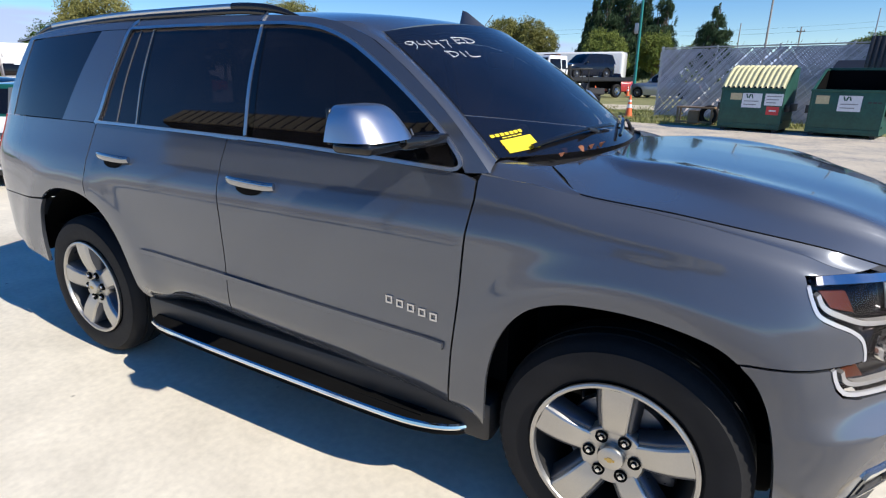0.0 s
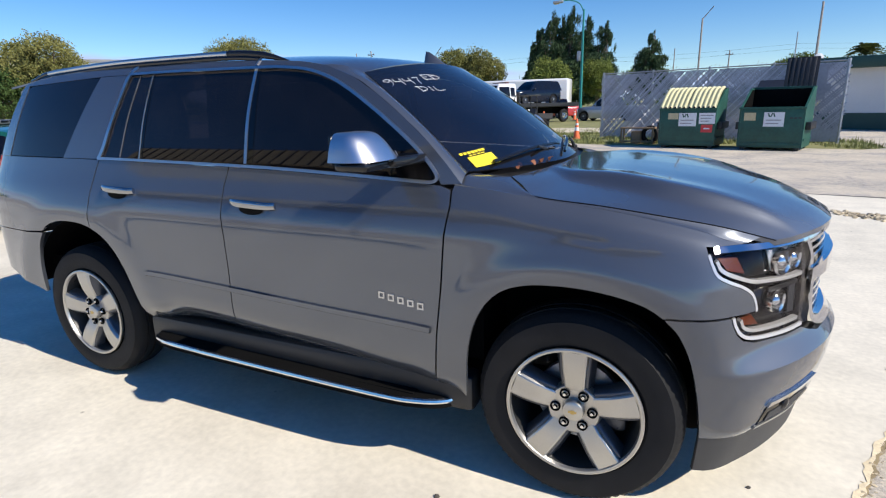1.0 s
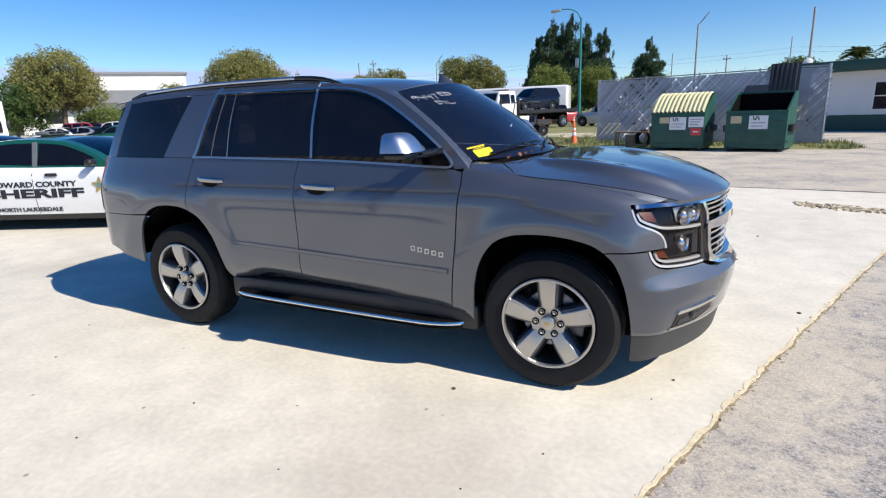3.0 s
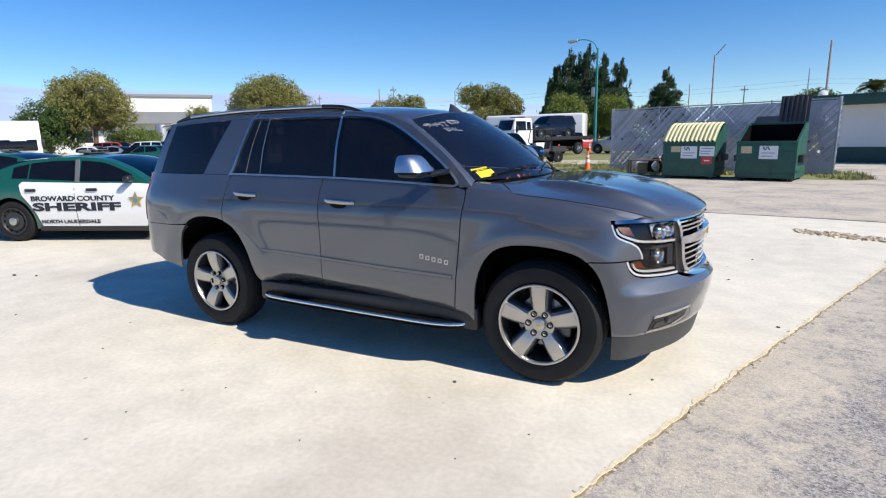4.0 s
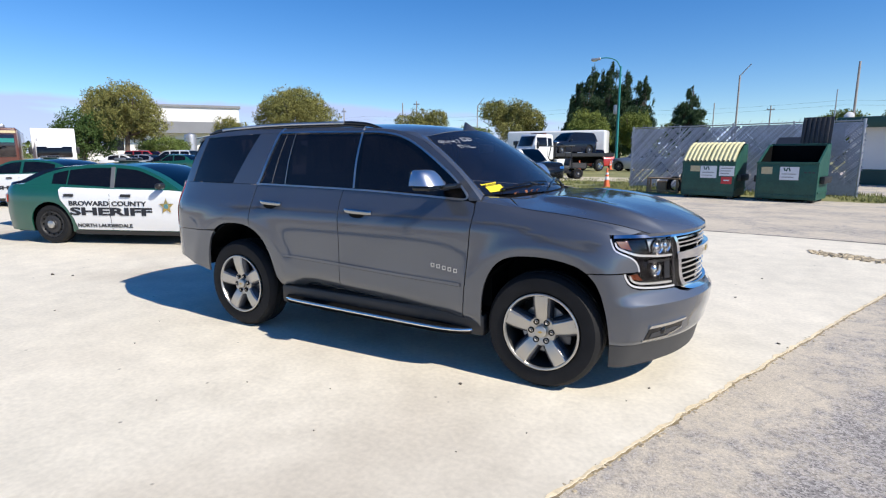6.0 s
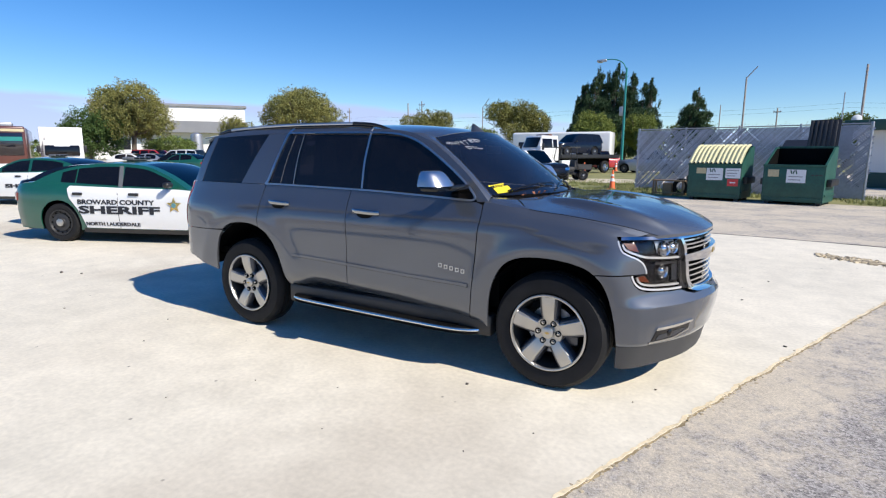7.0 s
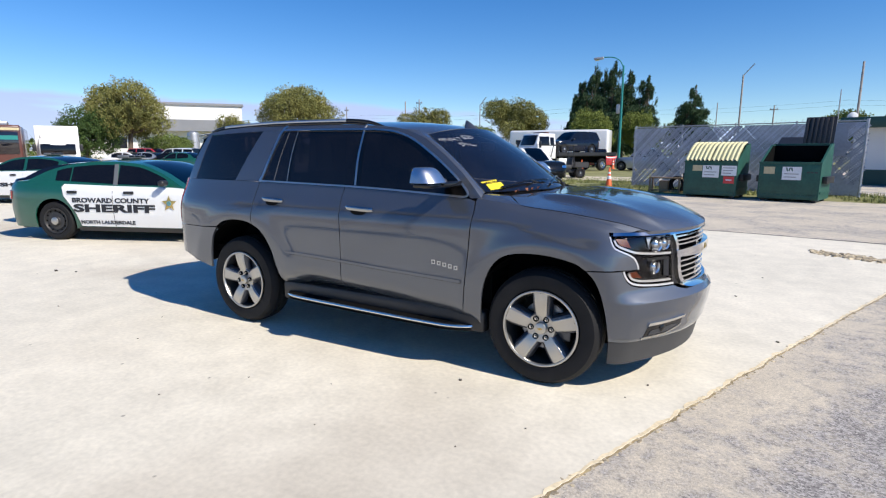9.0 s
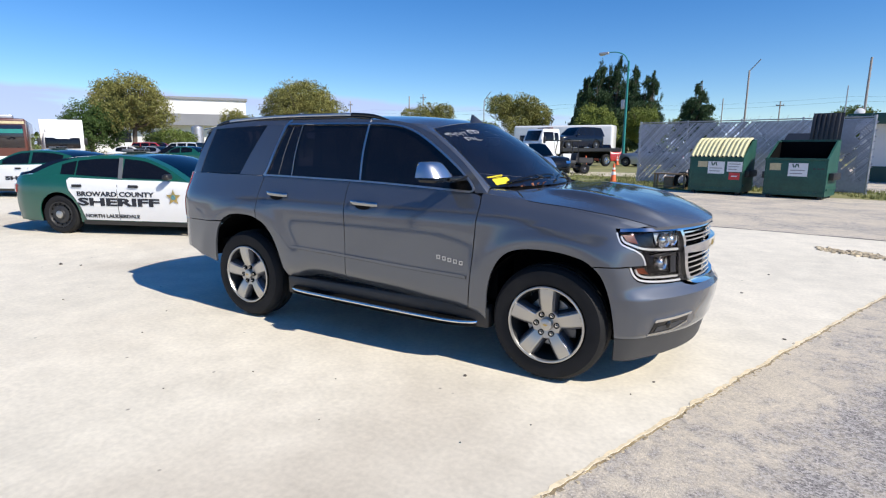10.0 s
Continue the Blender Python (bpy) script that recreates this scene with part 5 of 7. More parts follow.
grille_band("grille_surround", [(UY(0.632), 1.089), (UY(0.5), 1.091), (UY(0.25), 1.093), (UY(0.0), 1.094)], 0.015, 0.004, 0.03, "chrome strip over the grille")
grille_band("grille_side", [(UY(0.600), 1.078), (UY(0.580), 1.04), (UY(0.568), 1.00), (UY(0.566), 0.966)], 0.013, 0.004, 0.03, "chrome grille frame")
grille_band("grille_side", [(UY(0.548), 0.924), (UY(0.540), 0.86), (UY(0.520), 0.79), (UY(0.480), 0.738), (UY(0.42), 0.716), (UY(0.30), 0.708), (UY(0.15), 0.706), (UY(0.0), 0.705)], 0.017, 0.006, 0.03, "chrome grille frame")
front_panel("grille_bar", [(UY(0.580), 0.968), (UY(0.3), 0.978), (UY(0.0), 0.982), (UY(0.0), 0.908), (UY(0.3), 0.910), (UY(0.580), 0.922)], CHROME, grille, 0.014, 0.04, "broad chrome middle bar")
for z0 in (1.058, 1.030, 1.003):
    front_panel("grille_slat", [(UY(0.56), z0), (UY(0.0), z0 + 0.004), (UY(0.0), z0 - 0.008), (UY(0.56), z0 - 0.010)], CHROME, grille, -0.016, 0.025)
for k, z0 in enumerate((0.885, 0.848, 0.810, 0.772, 0.738)):
    yo = 0.525 - 0.016 * k
    front_panel("grille_slat", [(UY(yo), z0), (UY(0.0), z0 + 0.004), (UY(0.0), z0 - 0.010), (UY(yo), z0 - 0.011)], CHROME, grille, -0.014, 0.025)
part("emblem", box(2.385, 2.409, -0.12, 0.12, 0.925, 0.965, 0.006), GOLD, grille, "plain gold emblem bar")
front_panel("front_bumper", [(U(1.782), 0.852)] + on_x(ARCH_F2[1:]) + [(U(2.0), 0.380), (UY(0.86), 0.378), (UY(0.5), 0.378), (UY(0.0), 0.378), (UY(0.0), 0.690), (UY(0.47), 0.690), (UY(0.54), 0.708), (UY(0.585), 0.728), (UY(0.7), 0.730), (UY(0.86), 0.744), (U(2.055), 0.765), (U(2.024), 0.795), (U(2.005), 0.832), (U(1.996), 0.860), (U(1.9), 0.858), (U(1.8), 0.854)], PAINT, None, 0.0, 0.02, "grey painted front bumper", dv=0.0093, angle=32)
front_panel("air_dam", [(U(1.940), 0.381), (U(1.942), 0.30), (U(1.946), 0.215), (U(2.0), 0.212), (UY(0.87), 0.212), (UY(0.6), 0.225), (UY(0.0), 0.235), (UY(0.0), 0.375), (UY(0.5), 0.375), (UY(0.86), 0.375), (U(2.0), 0.377)], DAM, None, -0.004, 0.02, "dark grey plastic air dam")
for left in (False, True):
    fog = new("fog_lamp")
    fog.parent = suv
    def fog_part(name, pts, mat, base, thick=0.008, label=""):
        part(name, sheet(pts, BODY.at, 0.04, 0.03, thick, left, base), mat, fog, label)
    fog_part("pocket", [(UY(0.80), 0.492), (UY(0.830), 0.404), (UY(0.66), 0.414), (UY(0.52), 0.455), (UY(0.52), 0.503), (UY(0.6), 0.499)], GLOSSBLACK, 0.003)
    fog_part("lower_panel", [(UY(0.785), 0.448), (UY(0.800), 0.416), (UY(0.66), 0.424), (UY(0.55), 0.456), (UY(0.60), 0.468)], DAM, 0.006, 0.006)
    fog_part("chrome_bar", [(UY(0.805), 0.506), (UY(0.812), 0.486), (UY(0.65), 0.492), (UY(0.50), 0.502), (UY(0.50), 0.518), (UY(0.65), 0.511)], CHROME, 0.010, 0.02, "chrome bar over the fog lamp")
    fog_part("lower_lip", [(UY(0.838), 0.406), (UY(0.842), 0.394), (UY(0.67), 0.402), (UY(0.52), 0.442), (UY(0.52), 0.454), (UY(0.66), 0.414)], SATIN, 0.008, 0.02)
    p = BODY.at(UY(0.70), 0.458, 0.004)
    part("lens_ball", turned(lathe([(0.024, 0.0), (0.022, 0.005), (0.014, 0.009), (0.001, 0.010)], 20, "X"), Matrix.Translation((p.x, p.y * (-1 if left else 1), p.z)) @ pose(0, 0, 0, 0, 0, 30 if left else -30)), GLOSSBLACK, fog)
# rear
suv_panel("rear_bumper", on_x(ARCH_R3[:1]) + on_x(ARCH_R3[1:]) + [(U(-1.90), 0.50), (U(-2.1), 0.545), (U(-2.3), 0.60), (RY(0.7), 0.62), (RY(0.0), 0.62), (RY(0.0), 0.72), (RY(0.6), 0.74), (RY(0.84), 0.886), (U(-2.37), 0.886), (U(-2.2), 0.888), (U(-2.0), 0.890)], PAINT, thick=0.02, mapped=True)
suv_panel("tail_lamp", [(U(-2.39), 0.91), (RY(0.80), 0.91), (RY(0.80), 1.345), (U(-2.352), 1.345), (U(-2.368), 1.25), (U(-2.398), 1.1), (U(-2.412), 0.95)], REDLENS, base=0.004, mapped=True, label="red vertical tail lamp")
suv_panel("tailgate", [(RY(0.795), 0.75), (RY(0.0), 0.73), (RY(0.0), 1.32), (RY(0.795), 1.32)], PAINT, mapped=True)
suv_panel("rear_glass", [(RY(0.79), 1.33), (RY(0.0), 1.33), (RY(0.0), 1.77), (RY(0.70), 1.75), (RY(0.78), 1.55)], TINT, mapped=True, thick=0.004)
part("roof_spoiler", grid(lambda a, b, o: Vector((-2.20 - 0.27 * a * (1 - 0.5 * (2 * b - 1) ** 2), (2 * b - 1) * 0.66, 1.832 - 0.05 * a - 0.035 * (2 * b - 1) ** 2 + o)), 4, 12, 0.02), PAINT, suv)

# sills, boards, arches, underside
for sg in (-1, 1):
    part("sill", box(-0.95, 1.05, sg * 0.93 - 0.06, sg * 0.93 + 0.06, 0.30, 0.47, 0.03), BLACK, suv, "black sill")
    board = new("running_board")
    board.parent = suv
    line = [(-0.885, 0.905), (-0.86, 1.00), (-0.80, 1.055), (-0.6, 1.075), (0.0, 1.080), (0.6, 1.075), (0.80, 1.055), (0.92, 1.005), (0.975, 0.93)]
    edge = spline([(x, sg * y, 0.386 - 0.030 * (x + 0.88) / 1.85) for x, y in line], 8)
    bm = bmesh.new()
    up = [bm.verts.new(p) for p in edge]
    dn = [bm.verts.new(p - Vector((0, -sg * 0.004, 0.045))) for p in edge]
    iu = [bm.verts.new((p.x, sg * 0.80, p.z + 0.002)) for p in edge]
    idn = [bm.verts.new((p.x, sg * 0.80, p.z - 0.05)) for p in edge]
    for i in range(len(edge) - 1):
        for a, b in ((up, dn), (iu, up), (dn, idn)):
            bm.faces.new((a[i], a[i + 1], b[i + 1], b[i]))
    bmesh.ops.recalc_face_normals(bm, faces=bm.faces[:])
    # black pad, toned darker than rubber to carry the shade under the doors
    part("step_pad", bm, DARKVOID, board, "black ribbed step")
    part("step_edge", tube([p + Vector((0, sg * 0.002, -0.012)) for p in edge[4:]], 0.0125, 8), CHROME, board, "bright chrome step edge")
    for k in range(4):
        part("step_rib", box(-0.70, 0.78, sg * (0.93 + 0.032 * k) - 0.006, sg * (0.93 + 0.032 * k) + 0.006, 0.352, 0.367, 0.002, 1), DARKVOID, board)
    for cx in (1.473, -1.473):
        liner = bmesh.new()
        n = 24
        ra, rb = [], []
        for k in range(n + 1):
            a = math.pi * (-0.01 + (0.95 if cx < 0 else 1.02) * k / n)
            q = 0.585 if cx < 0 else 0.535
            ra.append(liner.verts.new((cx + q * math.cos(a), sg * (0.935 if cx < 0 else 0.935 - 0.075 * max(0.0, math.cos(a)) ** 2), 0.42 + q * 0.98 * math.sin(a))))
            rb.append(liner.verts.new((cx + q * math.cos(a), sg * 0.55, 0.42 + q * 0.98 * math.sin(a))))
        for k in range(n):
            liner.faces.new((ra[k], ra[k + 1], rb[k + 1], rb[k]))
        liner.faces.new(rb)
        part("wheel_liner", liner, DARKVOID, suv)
# filler boxes close off the hollow body; near-black stands in for shade there
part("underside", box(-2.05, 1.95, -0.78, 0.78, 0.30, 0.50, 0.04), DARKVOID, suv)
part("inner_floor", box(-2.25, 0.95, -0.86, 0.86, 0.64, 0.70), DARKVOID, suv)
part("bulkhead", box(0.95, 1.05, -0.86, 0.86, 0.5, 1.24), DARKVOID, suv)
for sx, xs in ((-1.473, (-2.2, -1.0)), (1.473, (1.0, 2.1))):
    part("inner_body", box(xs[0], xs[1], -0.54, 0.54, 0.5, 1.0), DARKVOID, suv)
# cabin
part("dashboard", box(0.62, 1.0, -0.78, 0.78, 0.95, 1.17, 0.06, 3), BLACK, suv, "dark dashboard")
for y in (-0.40, 0.40):
    seat = new("front_seat")
    seat.parent = suv
    part("seat_cushion", box(-0.30, 0.22, y - 0.25, y + 0.25, 0.75, 0.92, 0.06, 3), SEAT, seat)
    part("seat_back", turned(box(-0.09, 0.07, -0.25, 0.25, 0.0, 0.62, 0.06, 3), pose(-0.30, y, 0.85, 0, -12, 0)), SEAT, seat)
    part("headrest", turned(box(-0.05, 0.05, -0.13, 0.13, 0.66, 0.86, 0.04, 3), pose(-0.30, y, 0.85, 0, -12, 0)), SEAT, seat)
part("rear_seat", box(-1.25, -1.05, -0.7, 0.7, 0.7, 1.42, 0.07, 3), SEAT, suv)
sw = lathe([(0.165 + 0.014 * math.cos(a), 0.014 * math.sin(a)) for a in (2 * math.pi * k / 8 for k in range(8))], 32, "X", True)
box(-0.012, 0.012, -0.15, 0.15, -0.025, 0.02, bm=sw)
part("steering_wheel", turned(sw, pose(0.50, 0.40, 1.17, 0, 24, 0)), BLACK, suv)
part("rear_view_mirror", turned(box(-0.02, 0.02, -0.12, 0.12, -0.035, 0.035, 0.012), pose(0.60, 0.0, 1.66)), BLACK, suv)
suv_wheel(suv, 1.473, -0.872, -1, 90)
suv_wheel(suv, -1.473, -0.872, -1, 98)
suv_wheel(suv, 1.473, 0.872, 1, 70)
suv_wheel(suv, -1.473, 0.872, 1, 40)

# marker writing, sticker and leaves on the windshield
WRITE = [[(0.10, 0.62), (0.02, 0.72), (0.0, 0.9), (0.1, 1.0), (0.17, 0.9), (0.12, 0.72), (0.17, 0.95), (0.17, 0.5), (0.10, 0.18)],
         [(0.26, 1.0), (0.26, 0.62), (0.42, 0.62)], [(0.42, 0.98), (0.42, 0.15)],
         [(0.52, 1.0), (0.52, 0.62), (0.68, 0.62)], [(0.68, 0.98), (0.68, 0.15)],
         [(0.78, 0.95), (0.95, 0.98), (0.88, 0.6), (0.85, 0.15)],
         [(1.16, 1.25), (1.14, 0.75), (1.18, 0.55)], [(1.14, 1.28), (1.34, 1.3)], [(1.14, 0.98), (1.30, 1.0)], [(1.15, 0.66), (1.34, 0.7)],
         [(1.42, 1.3), (1.44, 0.72)], [(1.36, 1.32), (1.62, 1.15), (1.66, 0.85), (1.5, 0.68), (1.38, 0.72)],
         [(0.62, -0.25), (0.64, -0.85)], [(0.58, -0.2), (0.78, -0.32), (0.80, -0.62), (0.62, -0.85)],
         [(0.92, -0.25), (0.92, -0.85)], [(1.06, -0.25), (1.06, -0.82), (1.28, -0.80)]]
note = new("marker_writing")
note.parent = suv
note["label"] = "white hand-written marker letters and numbers"
for stroke in WRITE:
    pts = [ws_at(-0.955 + 0.30 * x, 0.800 + 0.085 * z - 0.03 * x, 0.0012) for x, z in ((p.x, p.y) for p in spline(stroke, 4))]
    part("pen_stroke", tube(pts, 0.0011, 5), CHALK, note)
st = new("sticker")
st.parent = suv
st["label"] = "yellow paper sticker with unreadable lines"


def sticker_at(a, b):
    s = -0.975 + 0.20 * a
    return ws_at(s, 0.015 + 0.115 * b + 0.03 * a, 0.003)


part("paper", grid(lambda a, b, o: sticker_at(0.15 + 0.85 * a, 0.72 * b), 6, 4), YELLOW, st, "yellow paper")
for k in range(7):
    part("print_bar", grid(lambda a, b, o: sticker_at(0.02 + (k + 0.75 * a) * 0.125, 0.92 + 0.16 * b), 1, 1), YELLOW, st)
for k in range(4):
    part("print_bar", grid(lambda a, b, o: sticker_at(0.25 + (k + 0.8 * a) * 0.14, 0.79 + 0.06 * b), 1, 1), YELLOW, st)
random.seed(4)
for k, (x, y, z) in enumerate(((1.10, -0.52, 1.312), (1.14, -0.44, 1.315), (1.17, -0.38, 1.318), (1.12, -0.60, 1.306), (1.19, -0.30, 1.32))):
    bm = grid(lambda a, b, o: Vector(((a - 0.5) * 0.038, (b - 0.5) * 0.022 * math.sin(math.pi * (0.1 + 0.8 * a)), 0.012 * math.sin(3 * a))), 4, 2)
    solo("dead_leaf", bm, DEADLEAF, pose(x, y, z + 0.012, random.uniform(-25, 25), random.uniform(-25, 25), random.uniform(0, 360)), "small dry brown leaf lying on the cowl", "leaf", "leaves on the cowl")


# ---- other vehicles ----
STEELGREY = surface("satin grey trim", (0.16, 0.165, 0.17), 0.4, 0.2, 0.1, 5, 60, 0)


def simple_wheel(parent, x, y, r, side, rim_mat=ALLOY, rim=0.66, width=0.22):
    w = new("wheel")
    w.parent = parent
    w.matrix_basis = pose(x, y, r, 0, 0, 0 if side < 0 else 180)
    q = r * rim
    part("tyre", tyre_mesh(r, q, width, 48, 3), RUBBER, w, "", 30)
    h = -width / 2
    part("rim", lathe([(q + 0.004, h * 0.85), (q, h * 1.0), (q - 0.015, h * 0.98), (q - 0.03, h * 0.7), (q * 0.72, h * 0.62), (q * 0.68, h * 0.8), (q * 0.40, h * 0.85), (q * 0.36, h * 1.05), (q * 0.2, h * 1.15), (0.001, h * 1.15)], 40), rim_mat, w)
    part("hub_cap", lathe([(q * 0.30, h * 1.08), (q * 0.28, h * 1.2), (q * 0.16, h * 1.27), (0.001, h * 1.28)], 24), SATIN, w)
    for k in range(12):
        a = 2 * math.pi * k / 12
        part("vent", turned(lathe([(q * 0.075, h * 0.70), (0.001, h * 0.70)], 8), Matrix.Translation((q * 0.80 * math.cos(a), -0.012, q * 0.80 * math.sin(a)))), DARKVOID, w)
    return w


def vehicle(name, m, label, category, L, W, wheelbase, rear, wheel_r, belt, hood, roof, cabin, paint, sill=0.22, windows=None, glass_mat=PANE, roof_mat=None, rim=ALLOY, group="",
            deck=None, arch=1.16, doors=None, door_mat=None, tumble=0.17, lamp_z=0.62, lights=True, fast=True):
    """A parked car in its own space: x ahead, the rear axle at x = 0. belt: points (x, z) of the shoulder line from tail to nose; cabin: foot rear, head rear, head front, foot front in x;
    windows: ranges (x0, x1) at the belt."""
    root = thing(name, m, label, category, group)
    x0, x1, h = -rear, L - rear, W / 2
    plan = [(x0, 0), (x0 + 0.01, -h * 0.45), (x0 + 0.07, -h * 0.78), (x0 + 0.24, -h * 0.93), (x0 + 0.7, -h * 0.985), (0.6, -h), (wheelbase * 0.6, -h), (wheelbase, -h * 0.995), (x1 - 0.6, -h * 0.96), (x1 - 0.28, -h * 0.88), (x1 - 0.10, -h * 0.68), (x1 - 0.02, -h * 0.38), (x1, 0)]
    top = curve(belt)
    prof = curve([(0.0, -0.10), (0.3, -0.03), (0.55, 0.0), (0.8, -0.006), (0.93, -0.03), (1.0, -0.09)])
    sh = Shell(plan, lambda x, z: prof(min(1, max(0, z / top(x)))))
    pts = [(sh.start, sill + 0.05), (sh.u(x0 + 0.25), sill + 0.02)]
    for cx in (0.0, wheelbase):
        r = wheel_r * arch
        pts.append((sh.u(cx - r * 0.97), sill))
        for k in range(13):
            a = math.pi * (1 - k / 12)
            pts.append((sh.u(cx + r * math.cos(a)), wheel_r + r * math.sin(a) * 1.0 if math.sin(a) > 0.01 else wheel_r))
        pts.append((sh.u(cx + r * 0.97), sill))
    pts += [(sh.u(x1 - 0.3), sill + 0.0), (sh.end, sill)]
    for k in range(33):
        u = sh.end + (sh.start - sh.end) * k / 32
        x = float(np.interp(u, sh.s, sh.xs))
        pts.append((u, top(x)))
    bm = bmesh.new()
    for left in (False, True):
        join(bm, sheet(pts, sh.at, 0.18, 0.14, 0.02, left))

    def lid(a, b, o):
        u = sh.start + (sh.end - sh.start) * a
        x = float(np.interp(u, sh.s, sh.xs))
        p = sh.at(u, top(x))
        s = 2 * b - 1
        return Vector((p.x, -p.y * s, p.z + 0.05 * (1 - s * s) * step01(0, 0.25, abs(p.y))))

    join(bm, grid(lid, 60, 10))
    part("body", bm, paint, root, "", 35)
    part("underside", box(x0 + 0.25, x1 - 0.25, -h * 0.78, h * 0.78, sill - 0.02, min(0.62, top(0.5) * 0.7)), DARKVOID, root)
    # cabin
    fr, hr, hf, ff = cabin
    zb = [top(fr) - 0.03, roof, roof, top(ff) - 0.03]
    side = curve([(fr, zb[0]), (fr + (hr - fr) * 0.55, zb[0] + (roof - zb[0]) * 0.66), (hr, roof - 0.035), ((hr + hf) / 2, roof), (hf, roof - 0.035), (hf + (ff - hf) * 0.45, zb[3] + (roof - zb[3]) * 0.63), (ff, zb[3])])

    def cab_y(x, z):
        b = top(x) - 0.03
        t = (z - b) / max(0.05, roof - b)
        return -(h - 0.085) + tumble * min(1, max(0, t))

    poly = [(fr, zb[0])] + [(fr + (ff - fr) * k / 24, side(fr + (ff - fr) * k / 24)) for k in range(1, 24)] + [(ff, zb[3])]
    poly += [(ff + (fr - ff) * k / 8, top(ff + (fr - ff) * k / 8) - 0.03) for k in range(1, 8)]
    cm = lambda u, v, o: Vector((u, cab_y(u, v) - o, v))
    for left in (False, True):
        part("cabin_side", sheet(poly, cm, 0.25, 0.15, 0.03, left), roof_mat or paint, root)

    def over(xa, xb, b0=0.0, b1=1.0):
        def f(a, b, o):
            x = xa + (xb - xa) * a
            z = side(x)
            s = 2 * (b0 + (b1 - b0) * b) - 1
            y = cab_y(x, z)
            return Vector((x, -y * s, z + 0.035 * (1 - s * s) + o))
        return f

    part("roof", grid(over(hr, hf), 14, 10, 0.02), roof_mat or paint, root)
    part("windshield", grid(over(hf, ff, 0.11, 0.89), 8, 10), glass_mat, root)
    for b0, b1 in ((0.0, 0.11), (0.89, 1.0)):
        part("front_pillar", grid(over(hf, ff, b0, b1), 8, 3, 0.02), roof_mat or paint, root)
    part("rear_glass", grid(over(fr, hr), 8, 10), glass_mat, root)
    part("cabin_floor", box(fr + 0.2, ff - 0.1, -h + 0.2, h - 0.2, 0.5, 0.6), DARKVOID, root)
    for xs in ((fr * 0.3 + ff * 0.7 - 0.45,), (fr * 0.55 + ff * 0.45 - 0.45,)):
        for yy in (-0.36, 0.36):
            part("seat", turned(box(-0.07, 0.07, -0.24, 0.24, 0, 0.72, 0.05), pose(xs[0], yy, 0.58, 0, -10, 0)), SEAT, root)
    for a, b in windows or []:
        za = lambda x: top(x) + 0.015
        wp = [(a, za(a))]
        lo, hi = a, b
        for k in range(13):
            x = a + (b - a) * k / 12
            wp.append((x, max(za(x) + 0.012, min(side(x) - 0.055, roof - 0.06))))
        wp += [(b, za(b)), ((a + b) / 2, za((a + b) / 2))]
        for left in (False, True):
            part("window", sheet(wp, cm, 0.3, 0.2, 0.004, left, 0.006), GLOSSBLACK if glass_mat is None else TINT, root)
    for cx in (0.0, wheelbase):
        for s in (-1, 1):
            simple_wheel(root, cx, s * (h - 0.125), wheel_r, s, rim)
    if lights:
        for left in (False, True):
            part("headlamp", sheet([(sh.u(x1 - 0.42), lamp_z + 0.10), (sh.uy(h * 0.45), lamp_z + 0.06), (sh.uy(h * 0.45), lamp_z - 0.06), (sh.u(x1 - 0.3), lamp_z - 0.04)], sh.at, 0.1, 0.1, 0.01, left, 0.006), LAMPSILVER, root)
            part("tail_lamp", sheet([(sh.u(x0 + 0.22), lamp_z + 0.18), (sh.ry(h * 0.55), lamp_z + 0.20), (sh.ry(h * 0.55), lamp_z + 0.06), (sh.u(x0 + 0.20), lamp_z + 0.04)], sh.at, 0.1, 0.1, 0.01, left, 0.006), REDLENS, root)
            s = 1 if left else -1
            part("door_mirror", box(ff - 0.40, ff - 0.28, min(s * (h - 0.05), s * (h + 0.13)), max(s * (h - 0.05), s * (h + 0.13)), top(ff - 0.4) + 0.015, top(ff - 0.4) + 0.12, 0.045, 3), BLACK, root)
        part("grille", sheet([(sh.uy(h * 0.42), lamp_z + 0.05), (sh.end, lamp_z + 0.05), (sh.end, lamp_z - 0.14), (sh.uy(h * 0.42), lamp_z - 0.14)], sh.at, 0.2, 0.1, 0.01, False, 0.004), GLOSSBLACK, root)
        part("grille", sheet([(sh.uy(h * 0.42), lamp_z + 0.05), (sh.end, lamp_z + 0.05), (sh.end, lamp_z - 0.14), (sh.uy(h * 0.42), lamp_z - 0.14)], sh.at, 0.2, 0.1, 0.01, True, 0.004), GLOSSBLACK, root)
    return root, sh, top, cab_y


SEAL = surface("teal printed seal", (0.10, 0.24, 0.26), 0.5, 0, 0.3, 40, 120, 0)
SEDAN = dict(L=5.04, W=1.90, wheelbase=3.05, rear=1.10, wheel_r=0.352, belt=[(-1.10, 0.92), (-1.0, 1.03), (-0.4, 1.075), (0.3, 1.055), (1.2, 1.01), (2.2, 0.985), (3.1, 0.93), (3.6, 0.85), (3.94, 0.68)], hood=0.98, roof=1.42,
             cabin=(-0.62, 0.42, 1.55, 2.55))


